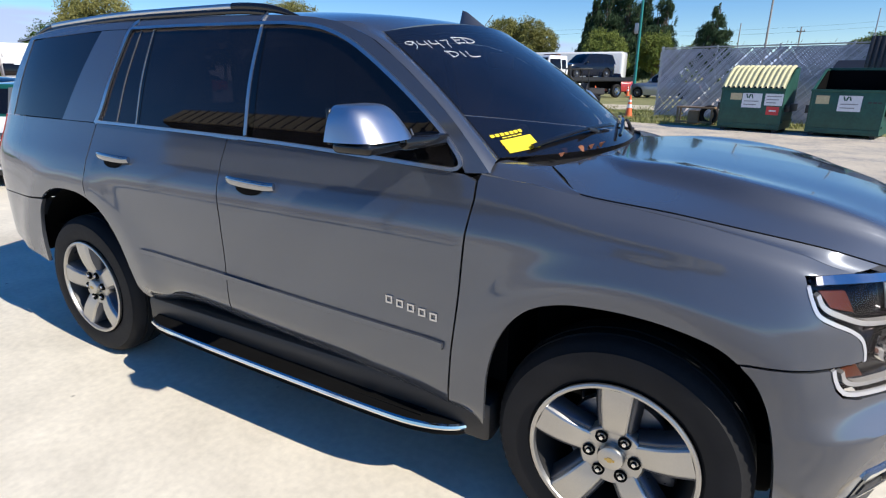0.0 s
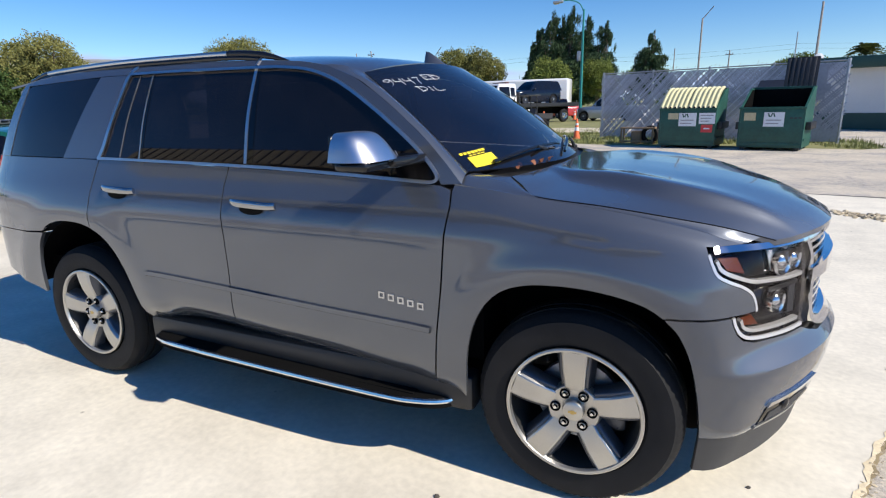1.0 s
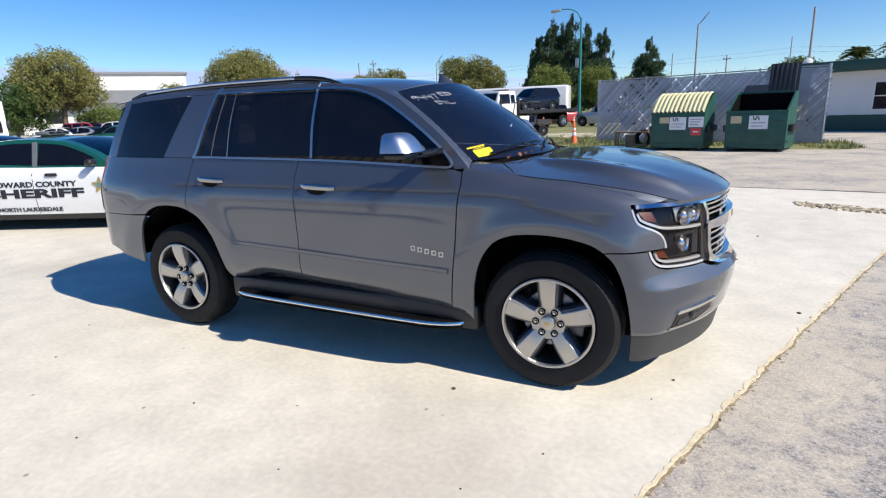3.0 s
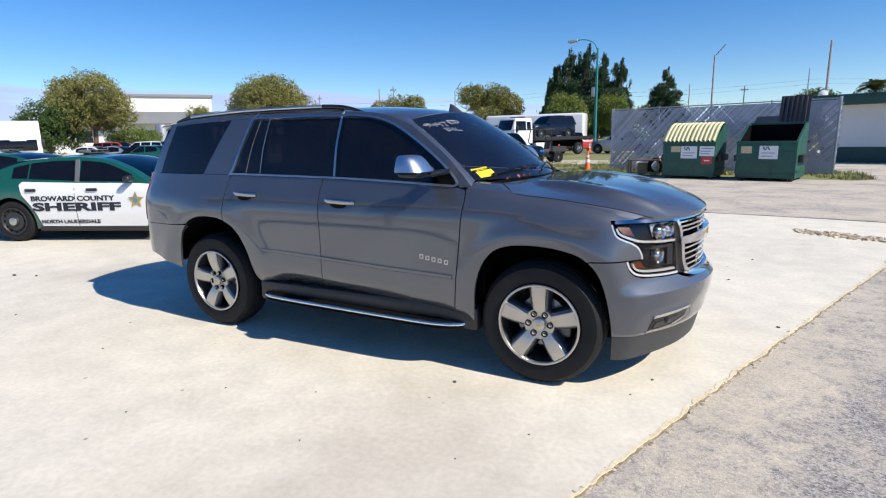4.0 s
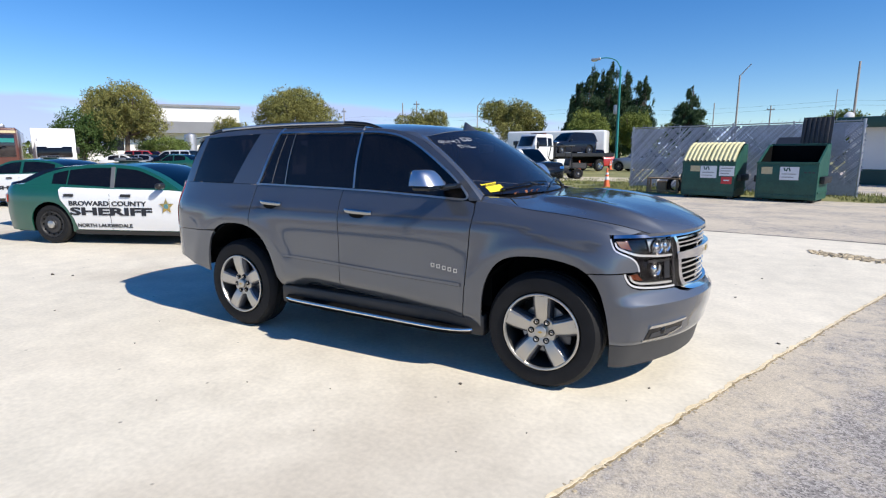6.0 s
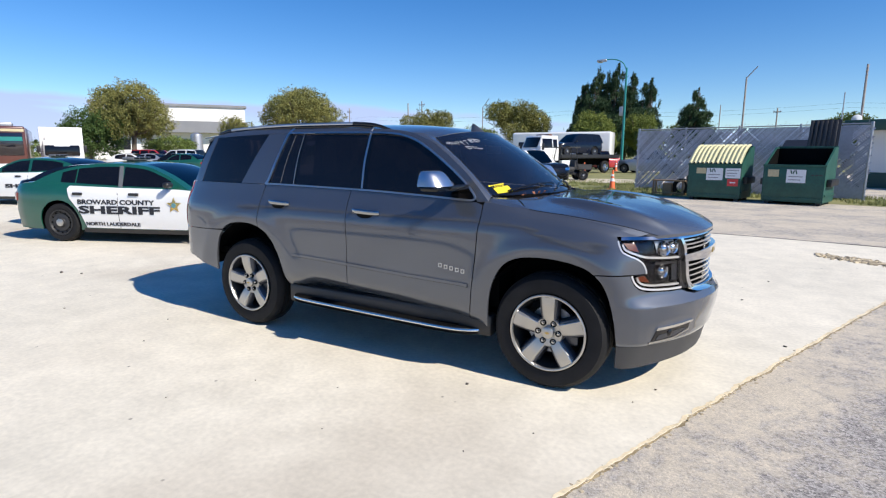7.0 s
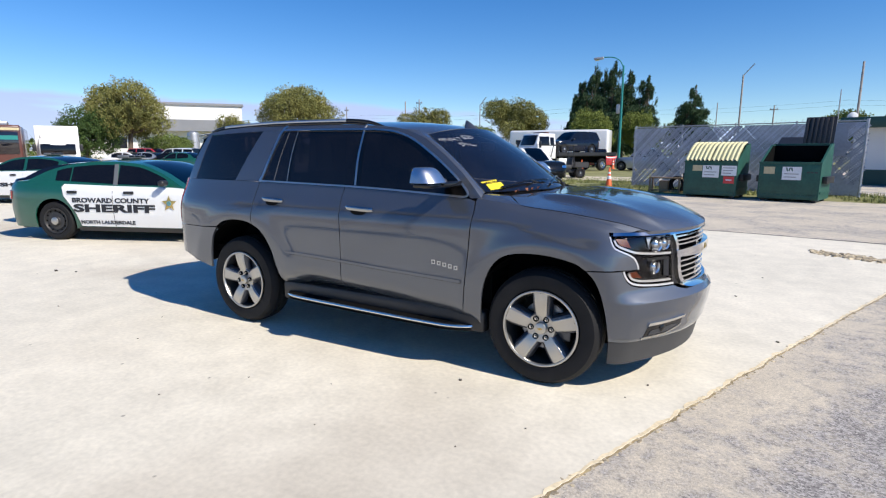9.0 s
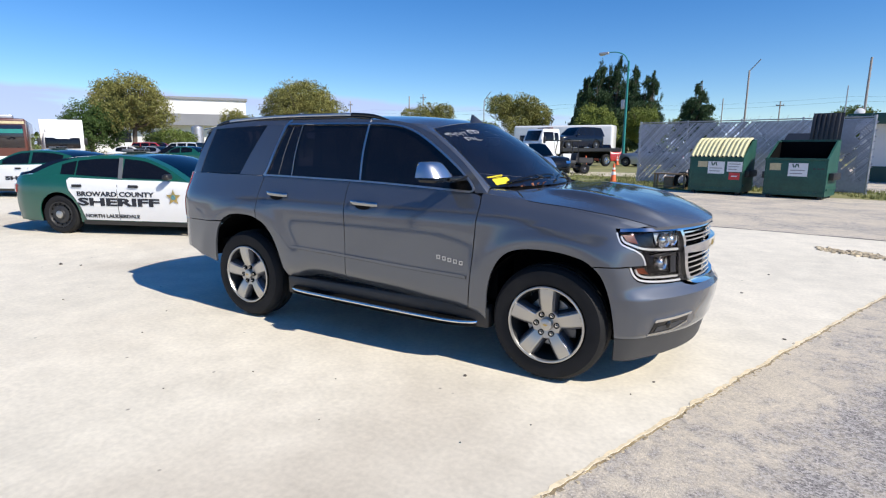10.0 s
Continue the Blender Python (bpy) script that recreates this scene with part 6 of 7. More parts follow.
def patrol_sedan(m, label, near):
    root, sh, top, cab = vehicle("police_car", m, label, "car", paint=GREENPAINT, windows=[(0.02, 0.30), (0.33, 1.16), (1.24, 2.16)] if near else [(0.1, 1.15), (1.25, 2.15)], rim=STEELWHEEL, group="parked police cars", lamp_z=0.70, **SEDAN)
    for left in (False, True):
        door = [(0.52, 0.27), (1.2, 0.265), (2.45, 0.26), (2.62, 0.30), (2.60, 0.95), (2.30, 0.972), (1.2, 0.992), (0.24, 1.022), (0.20, 0.97), (0.24, 0.80), (0.38, 0.62), (0.46, 0.48)]
        part("door_panel", sheet([(sh.u(x), z) for x, z in door], sh.at, 0.1, 0.06, 0.018, left, 0.010), WHITEPAINT, root, "white door panel")
        part("sill_strip", sheet([(sh.u(0.45), 0.255), (sh.u(2.6), 0.245), (sh.u(2.6), 0.17), (sh.u(0.45), 0.18)], sh.at, 0.4, 0.1, 0.012, left, 0.004), BLACK, root)
        part("door_gap", sheet([(sh.u(1.19), 0.27), (sh.u(1.20), 0.27), (sh.u(1.20), 0.99), (sh.u(1.19), 0.99)], sh.at, 0.4, 0.1, 0.0, left, 0.0115), GLOSSBLACK, root)
        s = 1 if left else -1
        for x in (0.32, 1.42):
            part("door_handle", box(x, x + 0.19, min(s * 0.945, s * 0.975), max(s * 0.945, s * 0.975), 0.855, 0.905, 0.012), BLACK, root)
    # writing on the side that shows
    for text, size, x, z, st, bold, mat in (("BROWARD COUNTY", 0.115, 0.40, 0.70, 1.36, 0.0030, LETTER), ("SHERIFF", 0.185, 0.42, 0.535, 2.45, 0.0075, LETTER), ("NORTH LAUDERDALE", 0.088, 0.52, 0.315, 1.22, 0.0020, LETTER)):
        if not near and text != "SHERIFF":
            continue
        bm = letters(text, size if near else 0.15, 0.003, st, 0.0, bold)
        for v in bm.verts:
            if near:
                v.co = sh.at(sh.u(x + v.co.x), z + v.co.z, 0.015 - v.co.y)
            else:
                q = sh.at(sh.u(1.98 - v.co.x), z + v.co.z, 0.015 - v.co.y)
                v.co = (q.x, -q.y, q.z)
        part("lettering", bm, mat, root, "black lettering on the door")
    if near:
        for left in (False, True):
            post = [(1.165, 1.00), (1.245, 1.00), (1.20, 1.375), (1.13, 1.375)]
            part("centre_post", sheet(post, lambda u, v, o: Vector((u, cab(u, v) - o, v)), 0.3, 0.2, 0.01, left, 0.010), STEELGREY, root, "grey window post")
    out = -1 if near else 1
    star = bmesh.new()
    c = star.verts.new((2.28, out * 0.979, 0.70))
    ring = [star.verts.new((2.28 + (0.145 if k % 2 == 0 else 0.062) * math.sin(math.pi * k / 5), out * 0.972, 0.70 + (0.145 if k % 2 == 0 else 0.062) * math.cos(math.pi * k / 5))) for k in range(10)]
    for k in range(10):
        star.faces.new((c, ring[k], ring[(k + 1) % 10]))
    bmesh.ops.recalc_face_normals(star, faces=star.faces[:])
    part("badge_star", star, GOLD, root, "plain gold star on the door", 10)
    disc = lathe([(0.001, out * 0.985), (0.042, out * 0.983), (0.044, out * 0.974)], 20)
    part("badge_disc", turned(disc, Matrix.Translation((2.28, 0, 0.70))), SEAL, root, "teal seal in the star")
    bar = new("light_bar")
    bar.parent = root
    part("bar_body", box(0.82, 1.06, -0.26, 0.26, 1.465, 1.53, 0.025), STEELGREY, bar)
    for k in range(3):
        part("bar_lens", box(0.815, 1.065, -0.235 + 0.16 * k, -0.235 + 0.16 * k + 0.145, 1.485, 1.522, 0.012), PANE, bar, "clear light bar lens")
    part("bar_foot", box(0.88, 1.0, -0.20, 0.20, 1.40, 1.47), BLACK, bar)
    part("push_bumper", box(3.90, 4.0, -0.35, 0.35, 0.35, 0.75, 0.02), BLACK, root)
    return root


def beside(x, y, deg):
    return pose(x, y, 0, 0, 0, deg)


patrol_sedan(beside(-8.68, 1.57, 22), "green and white police sedan with black door lettering on concrete", True)
patrol_sedan(beside(-15.75, 5.15, 202), "green and white police sedan parked behind another", False)

SMALL = dict(L=4.7, W=1.82, wheelbase=2.75, rear=1.0, wheel_r=0.33, belt=[(-1.0, 0.85), (-0.9, 0.98), (-0.3, 1.02), (1.0, 0.96), (2.1, 0.93), (3.0, 0.85), (3.7, 0.6)], hood=0.9, roof=1.45, cabin=(-0.6, 0.3, 1.35, 2.3), windows=[(0.0, 0.95), (1.05, 1.95)])
UTE = dict(L=4.9, W=1.95, wheelbase=2.9, rear=1.0, wheel_r=0.38, belt=[(-1.0, 1.0), (-0.9, 1.12), (0.5, 1.12), (2.2, 1.10), (3.0, 1.06), (3.6, 0.98), (3.9, 0.75)], hood=1.05, roof=1.78, cabin=(-0.95, -0.62, 1.50, 2.35), windows=[(-0.7, 0.1), (0.2, 1.0), (1.1, 1.95)], lamp_z=0.78)
LOW = dict(SMALL, roof=1.34)
vehicle("parked_car", beside(-11.15, 2.55, 22), "dark blue saloon between two police cars", "car", paint=NAVYPAINT, **LOW)
vehicle("patrol_wagon", beside(-9.6, 26.3, -35), "black patrol car with a white roof on the verge", "car", paint=DARKPAINT, roof_mat=WHITEPAINT, **UTE)
cars = ((-41.0, 24.5, 200, SILVERPAINT, SMALL, "silver"), (-41.2, 27.6, 205, WHITEPAINT, UTE, "white"), (-43.5, 22.6, 20, WHITEPAINT, SMALL, "white"), (-38.5, 25.2, 205, DARKPAINT, SMALL, "black"), (-47.0, 26.8, 20, REDPAINT, UTE, "red"),
        (-36.0, 24.2, 200, GREENPAINT, SMALL, "green"), (-50.5, 29.0, 10, DARKPAINT, UTE, "black"), (-37.0, 28.2, 205, REDPAINT, SMALL, "red"), (-45.0, 30.5, 200, SILVERPAINT, UTE, "silver"))
for x, y, d, pm, spec, col in cars:
    vehicle("parked_car", beside(x, y, d), col + " car in the far parking rows", "car", paint=pm, group="cars in the far rows", **spec)
PICK = dict(L=5.6, W=1.98, wheelbase=3.6, rear=1.15, wheel_r=0.39, belt=[(-1.15, 1.05), (-1.1, 1.12), (1.0, 1.12), (3.0, 1.12), (3.8, 1.06), (4.3, 0.98), (4.45, 0.8)], hood=1.05, roof=1.82, cabin=(1.0, 1.15, 2.2, 3.0), windows=[(1.2, 1.75), (1.85, 2.6)], lamp_z=0.8)
vehicle("pickup_truck", beside(-10.2, 51.5, 135), "red pickup truck parked across the yard", "truck", paint=REDPAINT, **PICK)
vehicle("pickup_truck", beside(-3.2, 43.0, 165), "silver pickup truck parked behind the fence", "truck", paint=SILVERPAINT, **PICK)
vehicle("parked_car", beside(11.2, 36.0, 200), "dark car beside the beige building", "car", paint=DARKPAINT, **SMALL)
vehicle("parked_car", beside(-5.5, 53.0, 190), "white car far behind the lamp post", "car", paint=WHITEPAINT, group="cars in the far rows", **SMALL)

# flatbed tow truck with a dark vehicle on its bed
tow = thing("tow_truck", pose(-10.25, 40.95, 0, 0, 0, 238), "white flatbed tow truck with a vehicle on its bed", "truck")


def cab_shell(x0, x1, half, z0, z1, lean, top_half):
    """A cab with a raked windshield and sides that lean in."""
    bm = bmesh.new()
    foot = [bm.verts.new(p) for p in ((x0, -half, z0), (x1, -half, z0), (x1, half, z0), (x0, half, z0))]
    waist = z0 + (z1 - z0) * 0.48
    mid = [bm.verts.new((v.co.x, v.co.y, waist)) for v in foot]
    head = [bm.verts.new(p) for p in ((x0, -top_half, z1), (x1 - lean, -top_half, z1), (x1 - lean, top_half, z1), (x0, top_half, z1))]
    for a, b in ((foot, mid), (mid, head)):
        for k in range(4):
            bm.faces.new((a[k], a[(k + 1) % 4], b[(k + 1) % 4], b[k]))
    bm.faces.new(foot[::-1])
    bm.faces.new(head)
    bmesh.ops.bevel(bm, geom=bm.edges[:], offset=0.09, segments=3, affect="EDGES", profile=0.5)
    bmesh.ops.recalc_face_normals(bm, faces=bm.faces[:])
    return bm


part("cab", cab_shell(3.0, 5.0, 1.15, 1.0, 2.95, 0.42, 0.98), WHITEPAINT, tow)
hood = bmesh.new()
q = [hood.verts.new(p) for p in ((4.9, -0.98, 0.95), (6.25, -0.82, 0.95), (6.25, 0.82, 0.95), (4.9, 0.98, 0.95), (4.9, -0.92, 1.92), (6.15, -0.70, 1.62), (6.15, 0.70, 1.62), (4.9, 0.92, 1.92))]
for k in ((0, 3, 2, 1), (4, 5, 6, 7), (0, 1, 5, 4), (1, 2, 6, 5), (2, 3, 7, 6), (3, 0, 4, 7)):
    hood.faces.new([q[i] for i in k])
bmesh.ops.bevel(hood, geom=hood.edges[:], offset=0.09, segments=3, affect="EDGES", profile=0.5)
part("engine_hood", hood, WHITEPAINT, tow)
part("windshield", turned(box(-0.015, 0.015, -0.88, 0.88, -0.42, 0.42, 0.01), pose(4.82, 0, 2.42, 0, -23.5, 0)), TINT, tow)
for s_ in (-1, 1):
    part("side_window", turned(box(-0.52, 0.44, -0.012, 0.012, -0.36, 0.36, 0.01), pose(4.18, s_ * 1.085, 2.36, s_ * 9.5, 0, 0)), TINT, tow)
    part("vent_window", turned(box(-0.20, 0.20, -0.012, 0.012, -0.30, 0.30, 0.01), pose(3.38, s_ * 1.085, 2.36, s_ * 9.5, 0, 0)), TINT, tow)
    part("door_seam", box(3.60, 3.62, s_ * 1.155 - 0.006, s_ * 1.155 + 0.006, 1.1, 1.95), BLACK, tow)
    part("headlamp", box(6.18, 6.28, s_ * 0.66 - 0.12, s_ * 0.66 + 0.12, 1.12, 1.34, 0.02), LAMPSILVER, tow)
    part("fender", box(4.85, 6.05, s_ * 1.04 - 0.14, s_ * 1.04 + 0.14, 0.80, 1.22, 0.10, 3), WHITEPAINT, tow)
    part("mirror", box(4.75, 4.85, s_ * 1.40 - 0.11, s_ * 1.40 + 0.11, 1.85, 2.35, 0.03), BLACK, tow)
    part("mirror_arm", tube([(4.8, s_ * 1.05, 2.1), (4.8, s_ * 1.32, 2.1)], 0.02, 6), BLACK, tow)
    part("tool_box", box(1.2, 2.7, s_ * 0.95 - 0.22, s_ * 0.95 + 0.22, 0.55, 1.05, 0.02), WHITEPAINT, tow)
    part("bed_rail", box(-3.4, 2.85, s_ * 1.25 - 0.03, s_ * 1.25 + 0.03, 1.25, 1.50), BLACK, tow)
    for cx in (-2.0, 5.4):
        simple_wheel(tow, cx, s_ * 0.98, 0.5, s_, LAMPSILVER, 0.58, 0.28)
part("grille", box(6.17, 6.30, -0.48, 0.48, 1.02, 1.56, 0.03), CHROME, tow)
for k in range(4):
    part("grille_slat", box(6.29, 6.32, -0.44, 0.44, 1.08 + 0.12 * k, 1.13 + 0.12 * k), BLACK, tow)
part("front_bumper", box(6.15, 6.45, -1.12, 1.12, 0.5, 0.85, 0.05), CHROME, tow)
part("bed", box(-3.4, 2.85, -1.22, 1.22, 1.18, 1.36, 0.03), BLACK, tow)
part("head_rack", box(2.70, 2.80, -1.15, 1.15, 1.36, 2.25, 0.02), BLACK, tow)
part("frame", box(-3.0, 4.8, -0.5, 0.5, 0.65, 1.18), DARKVOID, tow)
part("beacon_bar", box(3.5, 3.78, -0.8, 0.8, 2.94, 3.07, 0.03), AMBER, tow)
vehicle("towed_vehicle", pose(-9.78, 41.73, 1.37, 0, 0, 238), "dark blue sport utility vehicle on a flatbed", "car", paint=NAVYPAINT, **UTE)

# golf cart
cart = thing("golf_cart", beside(-7.35, 28.3, 215), "dark utility cart with a flat roof on the verge", "cart")
part("chassis", box(-1.25, 1.2, -0.42, 0.42, 0.34, 0.50, 0.03), BLACK, cart)
part("nose", turned(box(-0.28, 0.28, -0.52, 0.52, -0.22, 0.22, 0.10, 3), pose(0.95, 0, 0.80, 0, 16, 0)), DAM, cart)
part("seat", box(-0.35, 0.15, -0.52, 0.52, 0.62, 0.80, 0.05), SEAT, cart)
part("seat_back", turned(box(-0.05, 0.05, -0.52, 0.52, 0.0, 0.45, 0.04), pose(-0.36, 0, 0.78, 0, -10, 0)), SEAT, cart)
part("cargo_floor", box(-1.35, -0.55, -0.58, 0.58, 0.62, 0.68, 0.01), BLACK, cart)
for s_ in (-1, 1):
    part("cargo_side", box(-1.35, -0.55, s_ * 0.57 - 0.02, s_ * 0.57 + 0.02, 0.68, 0.95), DAM, cart)
    part("seat_base", box(-0.30, 0.12, s_ * 0.30 - 0.2, s_ * 0.30 + 0.2, 0.50, 0.62), BLACK, cart)
    for xa, xb in ((-0.50, -0.42), (0.75, 0.50)):
        part("roof_post", tube([(xa, s_ * 0.54, 0.62), (xb, s_ * 0.52, 1.93)], 0.028, 6), BLACK, cart)
    for x in (-0.85, 0.85):
        simple_wheel(cart, x, s_ * 0.55, 0.31, s_, ALLOY, 0.52, 0.22)
part("tail_gate", box(-1.37, -1.33, -0.58, 0.58, 0.68, 0.95), DAM, cart)
part("roof", box(-0.62, 0.72, -0.62, 0.62, 1.92, 1.98, 0.025), BLACK, cart)
part("steering_wheel", turned(lathe([(0.15 + 0.014 * math.cos(a), 0.014 * math.sin(a)) for a in (2 * math.pi * k / 6 for k in range(6))], 20, "X", True), pose(0.45, 0.25, 1.05, 0, 35, 0)), BLACK, cart)

# box truck, coach, travel trailer
bt = thing("box_truck", pose(-39.8, 16.3, 0, 0, 0, -26), "white box truck facing the yard", "truck")
part("cargo_box", box(-5.2, 0.6, -1.25, 1.25, 1.0, 3.25, 0.04), WHITEPAINT, bt)
part("cab", box(0.75, 2.5, -1.05, 1.05, 0.7, 2.35, 0.15, 3), WHITEPAINT, bt)
part("windshield", turned(box(-0.02, 0.02, -0.96, 0.96, -0.50, 0.46, 0.05), pose(2.50, 0, 1.82, 0, -6, 0)), TINT, bt)
part("sun_shade", turned(box(0.022, 0.028, -0.42, 0.42, 0.14, 0.32), pose(2.50, 0, 1.80, 0, -6, 0)), LABELWHITE, bt, "white sheet behind the windshield")
part("wiper", tube([(2.56, -0.1, 1.40), (2.55, 0.55, 1.44)], 0.012), BLACK, bt)
part("air_deflector", box(0.9, 2.2, -0.95, 0.95, 2.30, 2.62, 0.12, 3), WHITEPAINT, bt)
part("grille", box(2.48, 2.54, -0.7, 0.7, 0.95, 1.2), BLACK, bt)
for s in (-1, 1):
    part("mirror", box(2.2, 2.3, s * 1.28 - 0.1, s * 1.28 + 0.1, 1.55, 2.0, 0.03), BLACK, bt)
    part("headlamp", box(2.48, 2.55, s * 0.85 - 0.13, s * 0.85 + 0.13, 0.92, 1.12, 0.02), LAMPSILVER, bt)
    for cx in (-3.6, 1.6):
        simple_wheel(bt, cx, s * 0.95, 0.42, s, GALV, 0.58, 0.25)
part("frame", box(-5.0, 1.5, -0.5, 0.5, 0.6, 1.0), DARKVOID, bt)
coach = thing("coach", pose(-40.3, 13.1, 0, 0, 0, -26), "maroon and green coach with a large windshield", "bus")
part("body", box(-8.0, 2.6, -1.25, 1.25, 0.5, 3.15, 0.12, 3), BROWNPAINT, coach)
part("windshield", box(2.56, 2.63, -1.1, 1.1, 1.35, 2.75, 0.02), TINT_FRONT, coach)
part("dash_panel", box(2.40, 2.52, -1.1, 1.1, 1.3, 2.2), TEAL, coach)
# teal strip on the glass: a reflection put into the colour
part("windshield_reflection", box(2.632, 2.645, -1.08, 1.08, 2.25, 2.50), TEAL, coach, "teal strip painted as a reflection on the windshield")
part("front_strip", box(2.58, 2.64, -1.2, 1.2, 2.82, 2.98), LABELTAN, coach)
part("roof_unit", box(0.3, 1.6, -0.6, 0.6, 3.15, 3.4, 0.06), GALV, coach)
part("bumper", box(2.55, 2.75, -1.2, 1.2, 0.45, 0.85, 0.05), WHITEPAINT, coach)
for s in (-1, 1):
    for cx in (-5.5, 1.2):
        simple_wheel(coach, cx, s * 1.02, 0.48, s, GALV, 0.58, 0.28)
rv = thing("travel_trailer", pose(-17.1, 58.4, 0, 0, 0, 2), "long white travel trailer with dark windows", "trailer")
part("body", box(-5.7, 5.7, -1.2, 1.2, 0.6, 3.95, 0.25, 4), WHITEPAINT, rv)
part("stripe", box(-5.4, 5.0, -1.215, -1.195, 1.2, 1.5), ROOFGREY, rv)
for k in range(6):
    part("window", box(-4.9 + 1.65 * k, -4.1 + 1.65 * k, -1.225, -1.19, 2.35, 2.85, 0.01), TINT, rv)
for cx in (-1.0, 0.2):
    simple_wheel(rv, cx, -1.05, 0.38, -1, GALV)
    simple_wheel(rv, cx, 1.05, 0.38, 1, GALV)

# ---- dumpsters ----
DW = 1.74


def dumpster(m, open_top, label):
    d = thing("dumpster", m, label, "dumpster", "dumpsters by the fence")
    w, dep, hf, hb = DW, 1.45, 1.27, 1.86
    side = [(0, 0.10), (dep, 0.10), (dep, hb), (dep - 0.35, hb), (0, hf)]
    for x in (0.0, w - 0.05):
        bm = bmesh.new()
        a = [bm.verts.new((x, y, z)) for y, z in side]
        b = [bm.verts.new((x + 0.05, y, z)) for y, z in side]
        bm.faces.new(a)
        bm.faces.new(b[::-1])
        for i in range(5):
            bm.faces.new((a[i], b[i], b[(i + 1) % 5], a[(i + 1) % 5]))
        bmesh.ops.recalc_face_normals(bm, faces=bm.faces[:])
        part("side_wall", bm, DUMPGREEN, d)
        part("side_rib", box(x - 0.03 if x == 0 else x + 0.05, x if x == 0 else x + 0.08, 0.10, dep, 0.30, 0.36), DUMPGREEN, d)
        sx = -0.14 if x == 0 else w
        part("fork_pocket", box(sx, sx + 0.14, 0.25, dep - 0.15, 0.62, 0.84, 0.01), BLACK, d, "black fork pocket")
    part("front_wall", box(0.05, w - 0.05, 0.0, 0.05, 0.10, hf, 0.008), DUMPGREEN, d)
    part("back_wall", box(0.05, w - 0.05, dep - 0.05, dep, 0.10, hb, 0.008), DUMPGREEN, d)
    part("bottom", box(0.05, w - 0.05, 0.05, dep - 0.05, 0.10, 0.16), DUMPGREEN, d)
    # near-black sheets added over the inner walls
    part("inner_lining", box(0.055, w - 0.055, dep - 0.075, dep - 0.055, 0.17, hb - 0.04), DARKVOID, d, "near-black inside")
    for x in (0.052, w - 0.072):
        bm = sheet([(0.06, 0.17), (dep - 0.06, 0.17), (dep - 0.06, hb - 0.05), (dep - 0.36, hb - 0.05), (0.06, hf - 0.03)], lambda u, v, o: Vector((x - o * 1.0, u, v)), 0.5, 0.5, 0.02)
        part("inner_lining", bm, DARKVOID, d)
    part("front_rim", box(-0.02, w + 0.02, -0.035, 0.045, hf - 0.035, hf + 0.025, 0.01), DUMPGREEN, d)
    for x in (0.08, w - 0.20):
        for y in (0.1, dep - 0.22):
            part("skid", box(x, x + 0.12, y, y + 0.12, 0, 0.10), BLACK, d)
    part("front_rib", box(0.05, w - 0.05, -0.02, 0.0, 0.16, 0.24), DUMPGREEN, d)
    # labels
    part("label_plate", box(0.28, 0.60, -0.008, -0.003, 0.94, 1.14) if not open_top else box(0.14, 0.46, -0.008, -0.003, 0.90, 1.13), LABELTAN, d, "faded tan label")
    lx = 0.62 if not open_top else 0.68
    plate = part("label_plate", box(lx, lx + 0.54, -0.009, -0.003, 0.72, 1.14), LABELWHITE, d, "white label with plain logo bars")
    for k in range(3):
        part("logo_bar", turned(box(-0.018, 0.018, -0.003, 0.0, -0.06, 0.06), Matrix.Translation((lx + 0.13 + 0.07 * k, -0.010, 1.06)) @ pose(0, 0, 0, 0, 18 if k % 2 else -18, 0)), DUMPGREEN, plate)
    part("print_bar", box(lx + 0.06, lx + 0.46, -0.012, -0.009, 0.90, 0.925), ROOFGREY, plate)
    part("print_bar", box(lx + 0.06, lx + 0.40, -0.012, -0.009, 0.80, 0.825), ROOFGREY, plate)
    if not open_top:
        p2 = part("label_plate", box(1.24, 1.72, -0.009, -0.003, 0.80, 1.14), LABELWHITE, d, "white label with unreadable lines")
        for k in range(3):
            part("print_bar", box(1.29, 1.67 - 0.06 * k, -0.012, -0.009, 1.05 - 0.09 * k, 1.075 - 0.09 * k), ROOFGREY, p2)
        p3 = part("label_plate", box(1.32, 1.66, -0.009, -0.003, 0.53, 0.77), LABELRED, d, "red label with unreadable line")
        part("print_bar", box(1.40, 1.58, -0.012, -0.009, 0.63, 0.67), LABELWHITE, p3)
    else:
        for k in range(3):
            part("painted_mark", box(1.36 + 0.11 * k, 1.44 + 0.11 * k, -0.006, -0.003, 0.95, 0.99), DAM, d)
    if not open_top:
        for x0 in (0.0, w / 2 + 0.01):
            lid = bmesh.new()
            n, mres = 42, 10
            vs = []
            for i in range(n + 1):
                x = x0 + (w / 2 - 0.01) * i / n
                ph = (i % 7) / 7
                bumpz = 0.045 if 0.15 < ph < 0.65 else 0.0
                row = []
                for j in range(mres + 1):
                    t = j / mres
                    y = -0.07 + (dep - 0.20) * t
                    z = hf + 0.03 + (hb - hf + 0.03) * math.sin(math.pi / 2 * min(1, t * 1.12)) + bumpz
                    row.append(lid.verts.new((x, y, z)))
                vs.append(row)
            for i in range(n):
                for j in range(mres):
                    lid.faces.new((vs[i][j], vs[i + 1][j], vs[i + 1][j + 1], vs[i][j + 1]))
            part("lid", lid, LIDYELLOW, d, "faded cream ribbed lid, closed", 25)
        part("back_rim", box(0, w, dep - 0.30, dep, hb, hb + 0.04, 0.01), DUMPGREEN, d)
    else:
        part("back_rim", box(0, w, dep - 0.06, dep + 0.03, hb - 0.03, hb + 0.03, 0.01), DUMPGREEN, d)
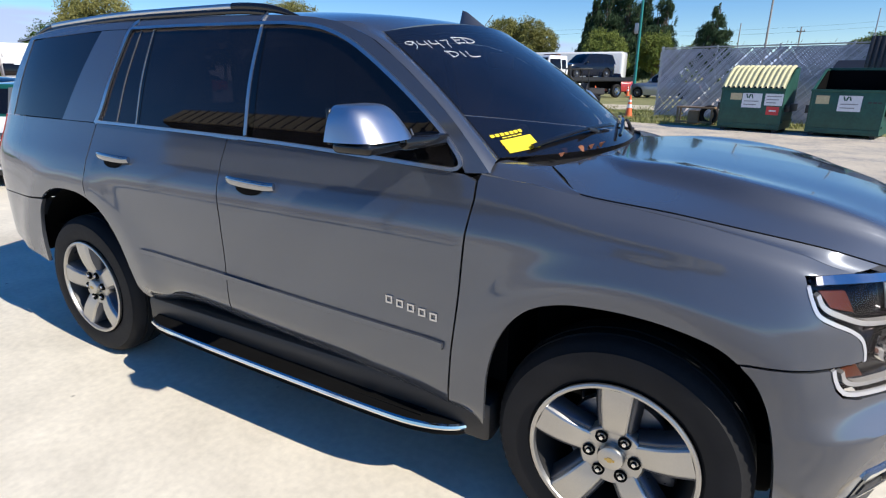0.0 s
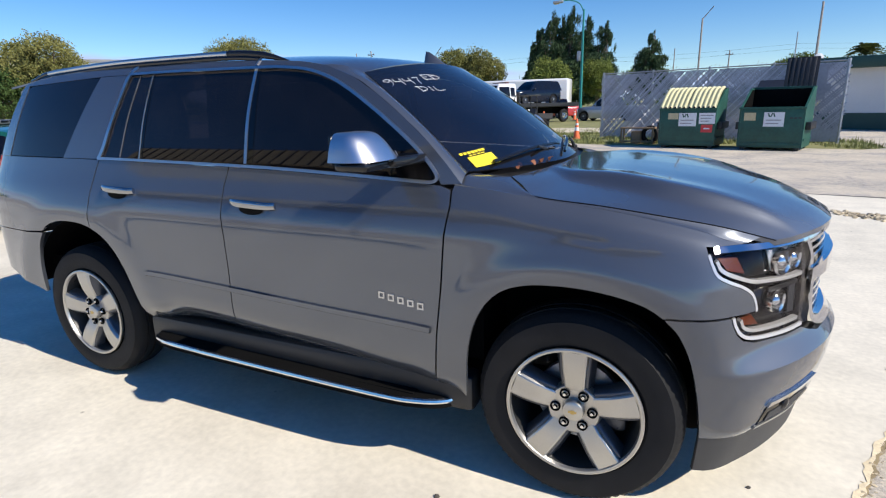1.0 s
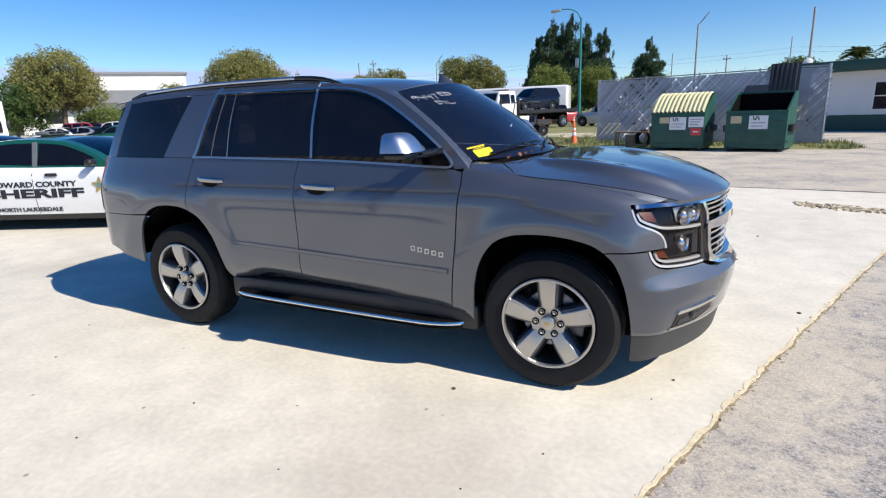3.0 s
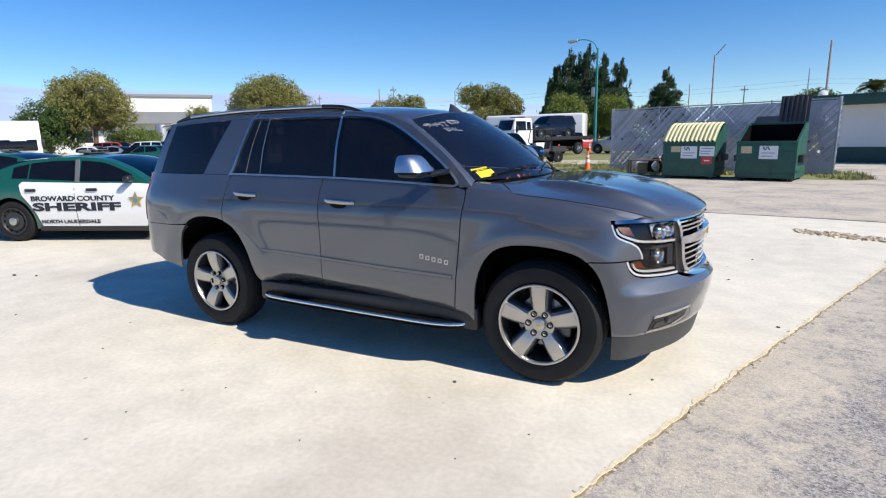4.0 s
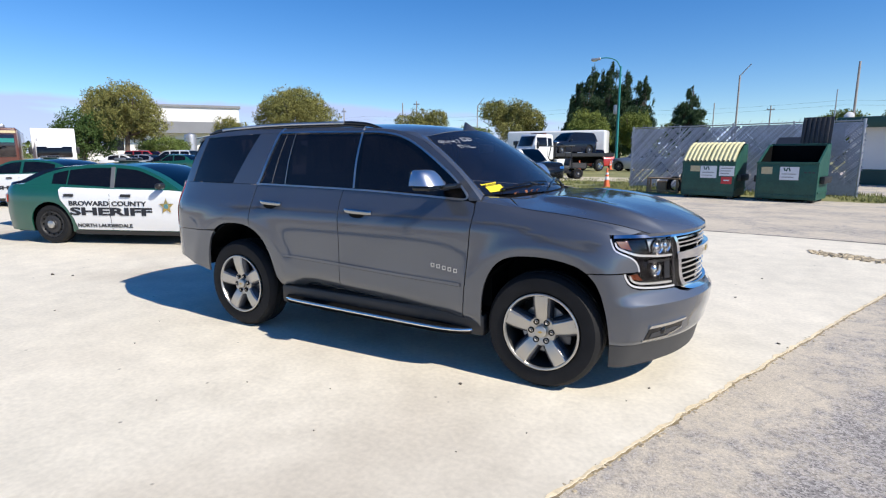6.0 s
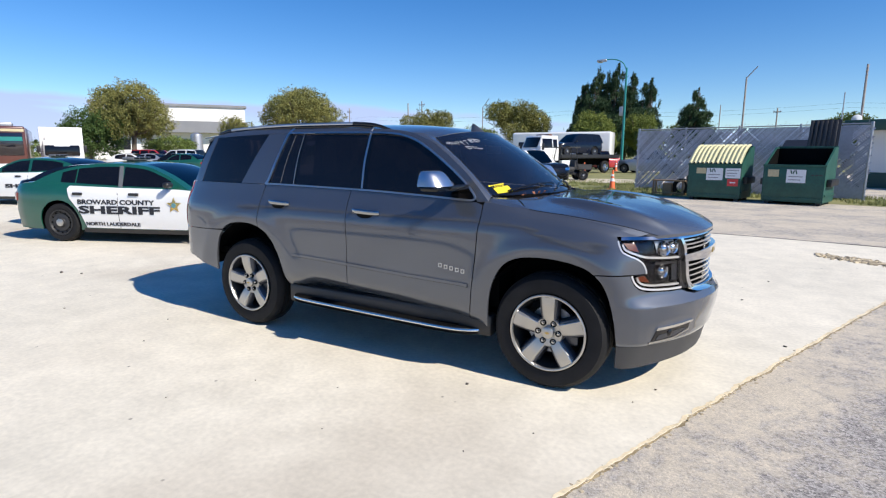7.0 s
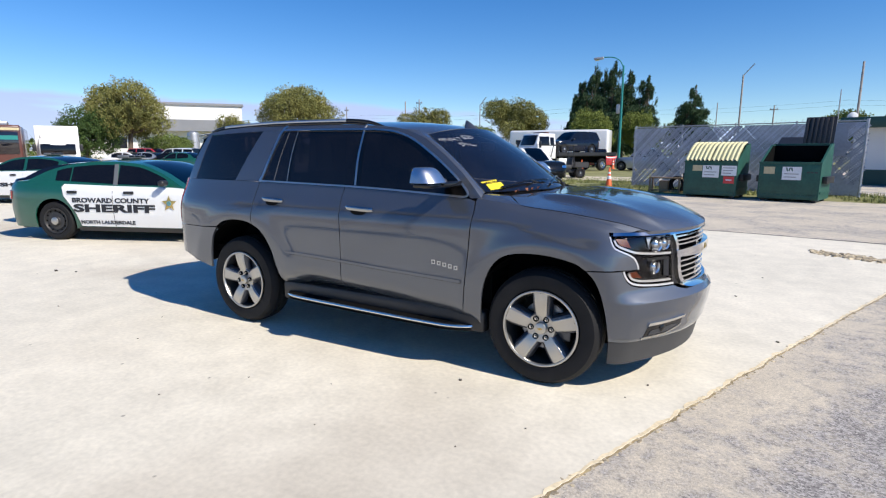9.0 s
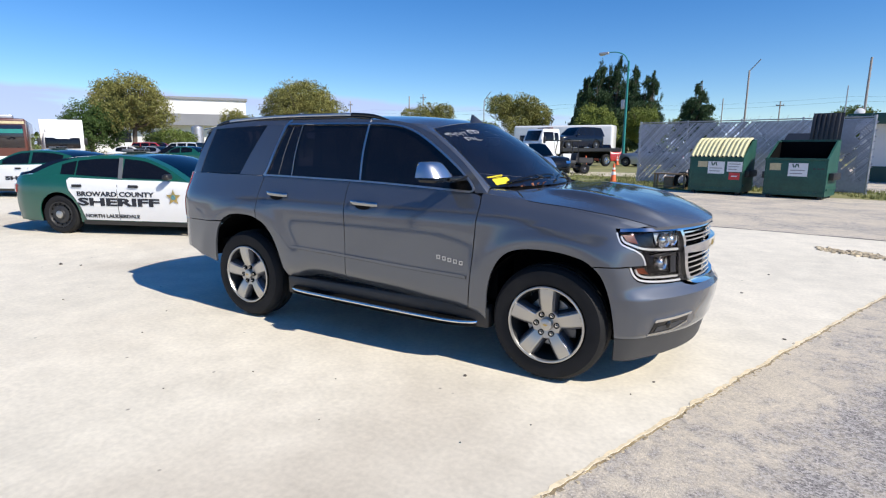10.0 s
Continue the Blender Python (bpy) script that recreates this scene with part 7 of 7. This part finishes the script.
        lid = box(0.83, 1.70, 0.0, 0.03, -0.02, 0.92, 0.008)
        lid = part("lid", turned(lid, pose(0, dep + 0.02, hb, -12, 0, 0)), LIDBLACK, d, "black lid folded back")
        for k in range(6):
            part("lid_rib", turned(box(0.86 + 0.135 * k, 0.86 + 0.135 * k + 0.075, -0.045, 0.0, 0.0, 0.88, 0.012), pose(0, dep + 0.02, hb, -12, 0, 0)), DAM, lid)
        lid = bmesh.new()
        box(0.05, 0.80, 0.0, 0.03, -0.02, 0.65, bm=lid)
        part("lid", turned(lid, pose(0, dep + 0.03, hb - 0.05, -62, 0, 0)), LIDBLACK, d, "black lid folded back")
    return d


dumpster(pose(0.52, 17.25, -0.01, 0, 0, -13), False, "green steel dumpster with closed cream lids by the fence")
dumpster(pose(2.86, 16.75, -0.01, 0, 0, -16), True, "green steel dumpster standing open, black lids thrown back")

# ---- slatted fence ----
FA, FB, FH = Vector((-2.2, 22.4, 0)), Vector((6.0, 19.6, 0)), 2.68
fl = (FB - FA).length
fence = thing("slatted_fence", Matrix.Translation(FA) @ pose(0, 0, 0, 0, 0, math.degrees(math.atan2(FB.y - FA.y, FB.x - FA.x))), "tall wire fence filled with grey diagonal slats, torn in places", "fence")
rf = random.Random(5)
bm = bmesh.new()


def slat(bm, x, lean, y, z0=0.05, z1=FH - 0.05, w=0.048):
    pts = []
    for zz in (z0, z1):
        xx = x + lean * (zz - z0)
        pts += [(xx - w, y, zz), (xx + w, y, zz)]
    if any(p[0] < 0 or p[0] > fl for p in pts):
        t = [p for p in pts]
        # cut the slat at the end posts
        lo, hi = 0.0, 1.0
        for k in range(21):
            f = k / 20
            xx = x + lean * (z1 - z0) * f
            if xx < 0.03 or xx > fl - 0.03:
                if lean > 0 and xx > fl - 0.03 or lean < 0 and xx < 0.03:
                    hi = min(hi, f)
                else:
                    lo = max(lo, f)
        if hi - lo < 0.05:
            return
        a, b = z0 + (z1 - z0) * lo, z0 + (z1 - z0) * hi
        pts = []
        for zz in (a, b):
            xx = x + lean * (zz - z0)
            pts += [(xx - w, y, zz), (xx + w, y, zz)]
    v = [bm.verts.new(p) for p in pts]
    bm.faces.new((v[0], v[1], v[3], v[2]))


x = -FH
while x < fl:
    if rf.random() > 0.07:
        slat(bm, x, 0.95, rf.uniform(-0.006, 0.006), w=0.035)
    x += 0.085
x = 0.0
while x < fl + FH:
    dens = 0.30 if x < fl * 0.72 else 0.12
    if rf.random() > dens:
        slat(bm, x, -0.95, 0.02 + rf.uniform(-0.006, 0.006), w=0.033)
    x += 0.098
tagged(part("slats", bm, SLAT, fence, "grey diagonal plastic slats"), kind="stuff")
bm = bmesh.new()
x = fl * 0.78
while x < fl - 0.05:
    z = 0.08
    while z < FH - 0.1:
        a = noise.noise((x * 1.5, z * 1.5, 3.0))
        if a > -0.22 and not (0.8 < z < 1.7 and a < 0.08):
            v = [bm.verts.new(p) for p in ((x, -0.015, z), (x + 0.125, -0.015, z), (x + 0.125, -0.015, z + 0.125), (x, -0.015, z + 0.125))]
            bm.faces.new(v)
        z += 0.125
    x += 0.125
bmesh.ops.remove_doubles(bm, verts=bm.verts[:], dist=1e-3)
part("torn_sheet", bm, SLAT, fence, "torn grey sheet hung on the fence")
for k in range(5):
    part("fence_post", tube([(fl * k / 4, 0.04, -0.05), (fl * k / 4, 0.04, FH + 0.06)], 0.035 if k % 4 else 0.05, 10), GALV, fence)
part("top_rail", tube([(0, 0.04, FH), (fl, 0.04, FH)], 0.022), GALV, fence)
part("bottom_rail", tube([(0, 0.04, 0.06), (fl, 0.04, 0.06)], 0.015), GALV, fence)
bm = bmesh.new()
for k in range(60):
    x0 = fl * k / 60
    slat(bm, x0, 0.35, 0.06, FH - 0.02, FH + rf.uniform(0.02, 0.16), 0.006)
tagged(part("wire_ends", bm, GALV, fence), kind="stuff")

# timber bench frame, box and old tyre by the fence
tb = thing("timber_bench", pose(-0.95, 18.9, 0, 0, 0, -14), "weathered timber bench frame by the fence", "bench")
part("top_board", box(0, 1.25, 0, 0.35, 0.55, 0.60, 0.005), WOOD, tb)
for x in (0.02, 1.17):
    for y in (0.02, 0.28):
        part("leg", box(x, x + 0.06, y, y + 0.05, 0, 0.55), WOOD, tb)
part("lower_board", box(0.0, 1.25, 0, 0.06, 0.06, 0.12), WOOD, tb)
solo("wooden_box", box(0, 0.36, 0, 0.3, 0, 0.46, 0.01), WOOD, pose(-0.55, 18.95, 0.0, 0, 0, -14), "small wooden box under a bench", "box")
solo("old_tyre", tyre_mesh(0.33, 0.20, 0.21, 48, 3), RUBBER, pose(0.12, 19.0, 0.33, 0, 0, -14), "worn black tyre standing beside a bench by the fence", "tyre", "", "", 30)


# ---- cones, lamp post, poles ----
def traffic_cone(m, h, label):
    c = thing("traffic_cone", m, label, "cone", "traffic cones")
    part("base", box(-0.19, 0.19, -0.19, 0.19, 0, 0.035, 0.012), ORANGE, c)
    part("cone_body", lathe([(0.145, 0.03), (0.135, 0.05), (0.03, h - 0.01), (0.022, h), (0.001, h)], 24, "Z"), ORANGE, c)
    for a, b in ((0.42, 0.58), (0.68, 0.78)):
        ra, rb = 0.140 + (0.03 - 0.14) * a, 0.140 + (0.03 - 0.14) * b
        part("collar", lathe([(ra + 0.004, a * h), (rb + 0.004, b * h)], 24, "Z"), CONEWHITE, c, "white reflective collar")


traffic_cone(pose(-3.0, 21.1, 0), 0.88, "orange traffic cone with white collars on the verge")
traffic_cone(pose(-8.35, 46.5, 0), 0.95, "orange traffic cone beside the lamp post")
traffic_cone(pose(-8.6, 37.0, 0), 0.95, "orange traffic cone near the golf cart")

lp = thing("street_lamp", pose(-8.0, 47.0, 0), "teal steel street lamp with a curved arm", "street lamp")
part("pole", tube([(0, 0, 0), (0, 0, 4.5), (0, 0, 9.0)], [0.14, 0.11, 0.08], 12), TEAL, lp)
part("arm", tube(spline([(0, 0, 8.8), (-0.35, -0.05, 9.45), (-1.0, -0.15, 9.75), (-1.75, -0.25, 9.78)], 6), 0.045, 8), TEAL, lp)
part("lamp_head", turned(box(-0.50, 0.35, -0.17, 0.17, -0.11, 0.09, 0.07, 3), pose(-2.05, -0.28, 9.72, 0, -4, 8)), GALV, lp, "grey lamp head")
part("lamp_glass", turned(box(-0.40, 0.0, -0.12, 0.12, -0.17, -0.09, 0.03), pose(-2.05, -0.28, 9.72, 0, -4, 8)), LABELTAN, lp)
part("control_box", box(-0.42, -0.14, -0.12, 0.12, 4.9, 5.7, 0.03), GALV, lp)


def utility_pole(x, y, h, r=0.13, arm=0.0, mat=POLEWOOD, lamp=0.0, label="tall grey timber utility pole"):
    p = thing("utility_pole", pose(x, y, 0), label, "pole", "poles on the skyline")
    part("pole", tube([(0, 0, 0), (0, 0, h)], [r * 0.66, r * 0.50], 8), mat, p)
    if arm:
        part("crossarm", box(-arm, arm, -0.06, 0.06, h - 0.75, h - 0.6), mat, p)
        for k in (-0.8, 0.0, 0.8):
            part("insulator", lathe([(0.05, h - 0.6), (0.07, h - 0.5), (0.03, h - 0.4), (0.001, h - 0.4)], 8, "Z"), GALV, p).location.x = arm * k
    if lamp:
        part("lamp_arm", tube([(0, 0, h - 0.1), (lamp, 0, h + abs(lamp) * 1.1)], 0.06, 6), GALV, p)


utility_pole(0.9, 65.5, 9.8, 0.17, lamp=1.0)
utility_pole(4.95, 105.5, 9.2, 0.2, 0.6)
utility_pole(10.3, 70.0, 8.2, 0.11, mat=GALV, label="slim grey steel lighting pole")
utility_pole(10.1, 55.0, 9.1, 0.17)
utility_pole(-57.4, 87.7, 11.0, 0.22)
utility_pole(-55.1, 89.1, 11.4, 0.2, 0.7)
utility_pole(-40.4, 85.8, 9.6, 0.16, lamp=1.2)
utility_pole(-3.1, 95.3, 9.2, 0.14)
utility_pole(-66.5, 81.0, 9.9, 0.18, 0.5)
for k, (a, b, z) in enumerate((((-120, 96), (60, 108), 9.6), ((-120, 96.4), (60, 108.4), 8.9))):
    pts = [(a[0] + (b[0] - a[0]) * t, a[1] + (b[1] - a[1]) * t, z - 0.8 * math.sin(math.pi * (t * 4 % 1))) for t in (i / 40 for i in range(41))]
    solo("overhead_wire", tube(pts, 0.010, 4), BLACK, None, "thin overhead wire between poles", "wire", "overhead wires")
dish = lathe([(0.001, 0.0), (0.14, 0.025), (0.28, 0.09), (0.288, 0.094), (0.28, 0.098), (0.14, 0.04), (0.001, 0.016)], 28, "Y")
sd = thing("satellite_dish", pose(7.45, 35.2, 3.55, 15, 0, 20), "white satellite dish over the building roof", "dish")
part("reflector", dish, CONEWHITE, sd)
part("mast", tube([(0, 0.1, 0), (0, 0.15, -0.6)], 0.03), GALV, sd)
part("feed_arm", tube([(0, 0.05, -0.3), (0, -0.3, 0.0)], 0.015), GALV, sd)

# ---- buildings ----
wh = thing("warehouse", pose(-108, 80, 0, 0, 0, 53), "long white warehouse with a grey roof band", "building")
part("wall", box(-22, 9, 0, 30, 0, 11.6), WALLWHITE, wh)
part("roof", box(-22.4, 9.4, -0.4, 30.4, 11.6, 12.1), ROOFGREY, wh)
part("canopy", box(-22.3, 9.3, -2.5, 0.0, 5.8, 8.3), ROOFGREY, wh, "grey canopy band")
for k in range(4):
    part("window", box(-18 + 6.5 * k, -15 + 6.5 * k, -0.05, 0.02, 2.0, 4.4), GLOSSBLACK, wh)
tank = lathe([(0.65, 0), (0.66, 2.6), (0.6, 2.9), (0.001, 3.1)], 24, "Z")
solo("storage_tank", tank, GALV, pose(-53.5, 37.3, 0.7), "grey storage tank by the trees", "tank")
solo("tank_stand", box(-0.7, 0.7, -0.7, 0.7, 0, 0.7), POLEWOOD, pose(-53.5, 37.3, 0), "grey stand under a storage tank", "stand")
gb = thing("beige_building", pose(6.9, 29.5, 0, 0, 0, -22), "low beige building with a dark green roof edge", "building")
part("wall", box(0, 16, 0, 8, 0, 2.75), WALLBEIGE, gb)
part("roof", box(-0.5, 16.5, -0.6, 8.5, 2.75, 3.25, 0.03), FASCIAGREEN, gb, "dark green roof edge")
for x in (2.6, 6.4):
    wd = part("window", box(x, x + 1.0, -0.03, 0.02, 1.0, 2.2), TINT, gb)
    for a in ((x - 0.06, x, 0.94, 2.26), (x + 1.0, x + 1.06, 0.94, 2.26), (x, x + 1.0, 0.94, 1.0), (x, x + 1.0, 2.2, 2.26), (x, x + 1.0, 1.57, 1.62)):
        part("window_frame", box(a[0], a[1], -0.05, 0.0, a[2], a[3]), WALLWHITE, wd)
part("base_band", box(0, 16, -0.04, 0.0, 0, 0.75), FASCIAGREEN, gb)


# ---- trees ----
def crown_mesh(lobes, count, size, seed, droop=0.0, fuzz=0.0):
    """Leaf clumps spread over the shells of lobes (x, y, z, rx, ry, rz), uneven and with gaps."""
    rg = np.random.default_rng(seed)
    wts = np.array([(l[3] * l[5]) for l in lobes])
    wts = wts / wts.sum()
    verts, faces = [], []
    pick = rg.choice(len(lobes), count, p=wts)
    for i in range(count):
        x, y, z, rx, ry, rz = lobes[pick[i]]
        d = rg.normal(size=3)
        d /= np.linalg.norm(d)
        q = noise.noise((d[0] * 2.3 + seed, d[1] * 2.3, d[2] * 2.3 + pick[i]))
        r = (0.80 + 0.42 * q) * rg.uniform(0.72, 1.04) * (1 + fuzz * abs(rg.normal()) * 0.5)
        c = np.array((x, y, z)) + d * r * np.array((rx, ry, rz))
        if noise.noise((c[0] * 0.9 + seed, c[1] * 0.9, c[2] * 0.9)) < (-0.2 if droop else -0.42):
            continue
        s = size * rg.uniform(0.55, 1.3)
        a = rg.normal(size=3)
        a /= np.linalg.norm(a)
        if droop:
            a = a * (1 - droop) + np.array((0.45, 0, 1.0)) * droop
            a /= np.linalg.norm(a)
        b = np.cross(a, rg.normal(size=3))
        b /= np.linalg.norm(b)
        k = len(verts)
        w = s * (0.16 if droop else 0.45)
        verts += [tuple(c - a * s), tuple(c + b * w), tuple(c + a * s), tuple(c - b * w)]
        faces.append((k, k + 1, k + 2, k + 3))
    me = bpy.data.meshes.new("crown")
    me.from_pydata(verts, [], faces)
    return me


def tree(name, x, y, h, lobes, leaf, count, size, seed, label, trunk=0.28, fork=0.45, droop=0.0, category="tree"):
    t = thing(name, pose(x, y, 0), label, category)
    rg = random.Random(seed)
    bm = tube(spline([(0, 0, -0.1), (rg.uniform(-0.2, 0.2), 0, h * 0.2), (rg.uniform(-0.2, 0.2), 0.1, h * fork)], 4), [trunk * (1 - 0.035 * i) for i in range(9)], 9)
    part("trunk", bm, BARK, t)
    for l in lobes:
        a, b = Vector((0, 0, h * fork * 0.85)), Vector(l[:3])
        part("limb", tube(spline([a, a.lerp(b, 0.5) + Vector((rg.uniform(-0.3, 0.3), rg.uniform(-0.3, 0.3), -0.2)), b + Vector((0, 0, l[5] * 0.3))], 4), [trunk * 0.55 * (1 - 0.09 * i) for i in range(9)], 6), BARK, t)
    me = crown_mesh(lobes, count, size, seed, droop, 0.55 if droop else 0.10)
    me.materials.append(leaf)
    c = new("crown", me)
    c.parent = t
    return t


def round_lobes(w, h, base, n, seed):
    rg = random.Random(seed)
    out = [(0, 0, base + (h - base) * 0.52, w * 0.34, w * 0.34, (h - base) * 0.44)]
    for k in range(n):
        a = 2 * math.pi * k / n + rg.uniform(-0.3, 0.3)
        r = w * rg.uniform(0.22, 0.32)
        out.append((math.cos(a) * r, math.sin(a) * r, base + (h - base) * rg.uniform(0.32, 0.72), w * rg.uniform(0.17, 0.24), w * rg.uniform(0.17, 0.24), (h - base) * rg.uniform(0.20, 0.30)))
    return out


tree("broadleaf_tree", -50.0, 27.8, 9.0, round_lobes(8.0, 8.9, 1.9, 11, 1), LEAF_OLIVE, 40800, 0.098, 21, "broad olive-green tree standing before parked cars", 0.26, 0.42)
tree("broadleaf_tree", -51.4, 24.4, 6.6, round_lobes(6.6, 6.4, 0.2, 9, 12), LEAF_DEEP, 23800, 0.101, 61, "low dark green tree under a broad olive one", 0.16, 0.3)
tree("broadleaf_tree", -52.5, 33.2, 3.7, round_lobes(6.2, 3.7, 0.4, 7, 2), LEAF_GREEN, 10880, 0.091, 22, "low green bushy tree beside a larger one", 0.12, 0.3)
tree("broadleaf_tree", -49.1, 49.8, 10.4, round_lobes(12.0, 10.4, 2.2, 10, 3), LEAF_OLIVE, 38080, 0.122, 23, "wide round olive-green tree behind the yard", 0.3, 0.35)
tree("broadleaf_tree", -69.9, 56.8, 7.6, round_lobes(6.4, 7.6, 1.5, 7, 4), LEAF_OLIVE, 9520, 0.134, 24, "distant round tree with yellow-green leaves")
tree("broadleaf_tree", -49.0, 81.1, 9.7, round_lobes(10.0, 9.7, 2.0, 9, 5), LEAF_OLIVE, 24480, 0.146, 25, "distant round tree with yellowing leaves")
tree("broadleaf_tree", -41.0, 86.0, 6.6, round_lobes(7.5, 6.6, 1.0, 8, 15), LEAF_GREEN, 9520, 0.146, 45, "low distant green tree")
tree("broadleaf_tree", -29.1, 74.4, 9.7, round_lobes(10.6, 9.7, 2.0, 9, 6), LEAF_OLIVE, 35360, 0.128, 26, "round olive tree above the parked trucks", 0.3, 0.35)
tree("broadleaf_tree", -14.9, 63.3, 7.1, round_lobes(6.6, 7.1, 1.0, 8, 7), LEAF_BRIGHT, 27200, 0.104, 27, "bright green round tree")
tree("broadleaf_tree", -10.2, 69.4, 7.2, round_lobes(5.6, 7.2, 1.0, 8, 8), LEAF_BRIGHT, 23120, 0.109, 28, "bright green tree behind the lamp post")
tree("broadleaf_tree", 11.6, 75.0, 7.0, round_lobes(7.0, 7.0, 1.2, 8, 9), LEAF_GREEN, 24480, 0.122, 29, "green tree over the building roof")


def spire_lobes(h, w, base, seed, lean=0.06):
    """Ragged tiers of boughs that lean with the wind and thin out to an uneven top."""
    rg = random.Random(seed)
    out = []
    n = 13
    for k in range(n):
        t = k / (n - 1)
        z = base + (h - base) * t * 0.95
        r = w * (0.50 * (1 - t) ** 0.75 + 0.055) * rg.uniform(0.70, 1.15)
        out.append((lean * z + rg.uniform(-0.2, 0.2) * r, rg.uniform(-0.3, 0.3) * r, z, max(0.3, r * 0.72), max(0.3, r * 0.72), (h - base) / n * 0.9))
        for q in range(2):
            a = rg.uniform(0, 6.28)
            out.append((lean * z + math.cos(a) * r * 0.75, math.sin(a) * r * 0.75, z + rg.uniform(0.0, 0.9), r * 0.34, r * 0.34, rg.uniform(0.5, 0.95)))
    return out


for k, (x, y, h, w, base) in enumerate(((-16.2, 77.5, 13.6, 7.4, 2.0), (-18.6, 76.8, 13.0, 6.2, 2.0), (-20.1, 76.3, 11.0, 4.8, 2.0), (-20.9, 75.9, 8.4, 4.2, 1.5), (-14.0, 78.1, 12.2, 6.0, 2.0), (-17.6, 79.0, 12.4, 6.8, 2.0), (-11.7, 78.4, 11.4, 6.2, 2.0), (-5.5, 79.2, 10.0, 5.6, 3.0))):
    tree("pine_tree", x, y, h, spire_lobes(h, w, base, 31 + k, 0.055), LEAF_DARK, 19000, 0.27, 51 + k, "tall dark feathery pine leaning with the wind", 0.22, 0.3, 0.55)
tree("broadleaf_tree", -6.4, 88.6, 7.6, round_lobes(8.6, 7.6, 1.0, 8, 10), LEAF_GREEN, 13600, 0.134, 58, "dense green tree under a pine behind the fence", 0.25)


def palm(x, y, h, seed):
    t = thing("palm_tree", pose(x, y, 0), "palm with a round head of fronds above the roof", "tree", "palms behind the building")
    rg = random.Random(seed)
    part("trunk", tube([(0, 0, 0), (0.1, 0, h * 0.5), (0, 0, h)], [0.2, 0.16, 0.14], 9), BARK, t)
    verts, faces = [], []
    for k in range(64):
        a, el = rg.uniform(0, 6.28), rg.uniform(-0.6, 1.3)
        d = Vector((math.cos(a) * math.cos(el), math.sin(a) * math.cos(el), math.sin(el)))
        side = d.cross(Vector((0, 0, 1))).normalized()
        for i in range(7):
            s = i / 6
            p = Vector((0, 0, h)) + d * 1.35 * s + Vector((0, 0, -0.75 * s * s))
            for sg in (-1, 1):
                q = p + side * sg * 0.55 * math.sin(math.pi * (0.12 + 0.85 * s)) + d * 0.25 - Vector((0, 0, 0.14))
                n = len(verts)
                verts += [tuple(p), tuple(p + d * 0.16), tuple(q)]
                faces.append((n, n + 1, n + 2))
    me = bpy.data.meshes.new("fronds")
    me.from_pydata(verts, [], faces)
    me.materials.append(LEAF_PALM)
    f = new("fronds", me)
    f.parent = t


palm(13.5, 54.8, 5.0, 1)
palm(16.2, 55.5, 5.4, 2)
palm(18.3, 57.0, 5.0, 3)
# far woods along the horizon
rgw = np.random.default_rng(9)
lob = []
for k in range(130):
    x = -330 + 5.2 * k
    lob.append((x, 190 + rgw.uniform(-12, 12) + abs(x) * 0.05, 2.2, 6.5, 4.0, rgw.uniform(2.5, 4.2)))
me = crown_mesh(lob, 16000, 0.85, 77)
me.materials.append(LEAF_GREEN)
tagged(new("far_woods", me), "distant band of green trees along the horizon", "woods", kind="stuff")
lob = []
for k in range(60):
    y = -40 + 4.0 * k
    lob.append((-170 + rgw.uniform(-8, 8), y, 2.2, 4.0, 5.5, rgw.uniform(2.5, 4.0)))
me = crown_mesh(lob, 7000, 0.85, 78)
me.materials.append(LEAF_GREEN)
tagged(new("far_woods", me), "distant band of green trees beyond the warehouse", "woods", kind="stuff")
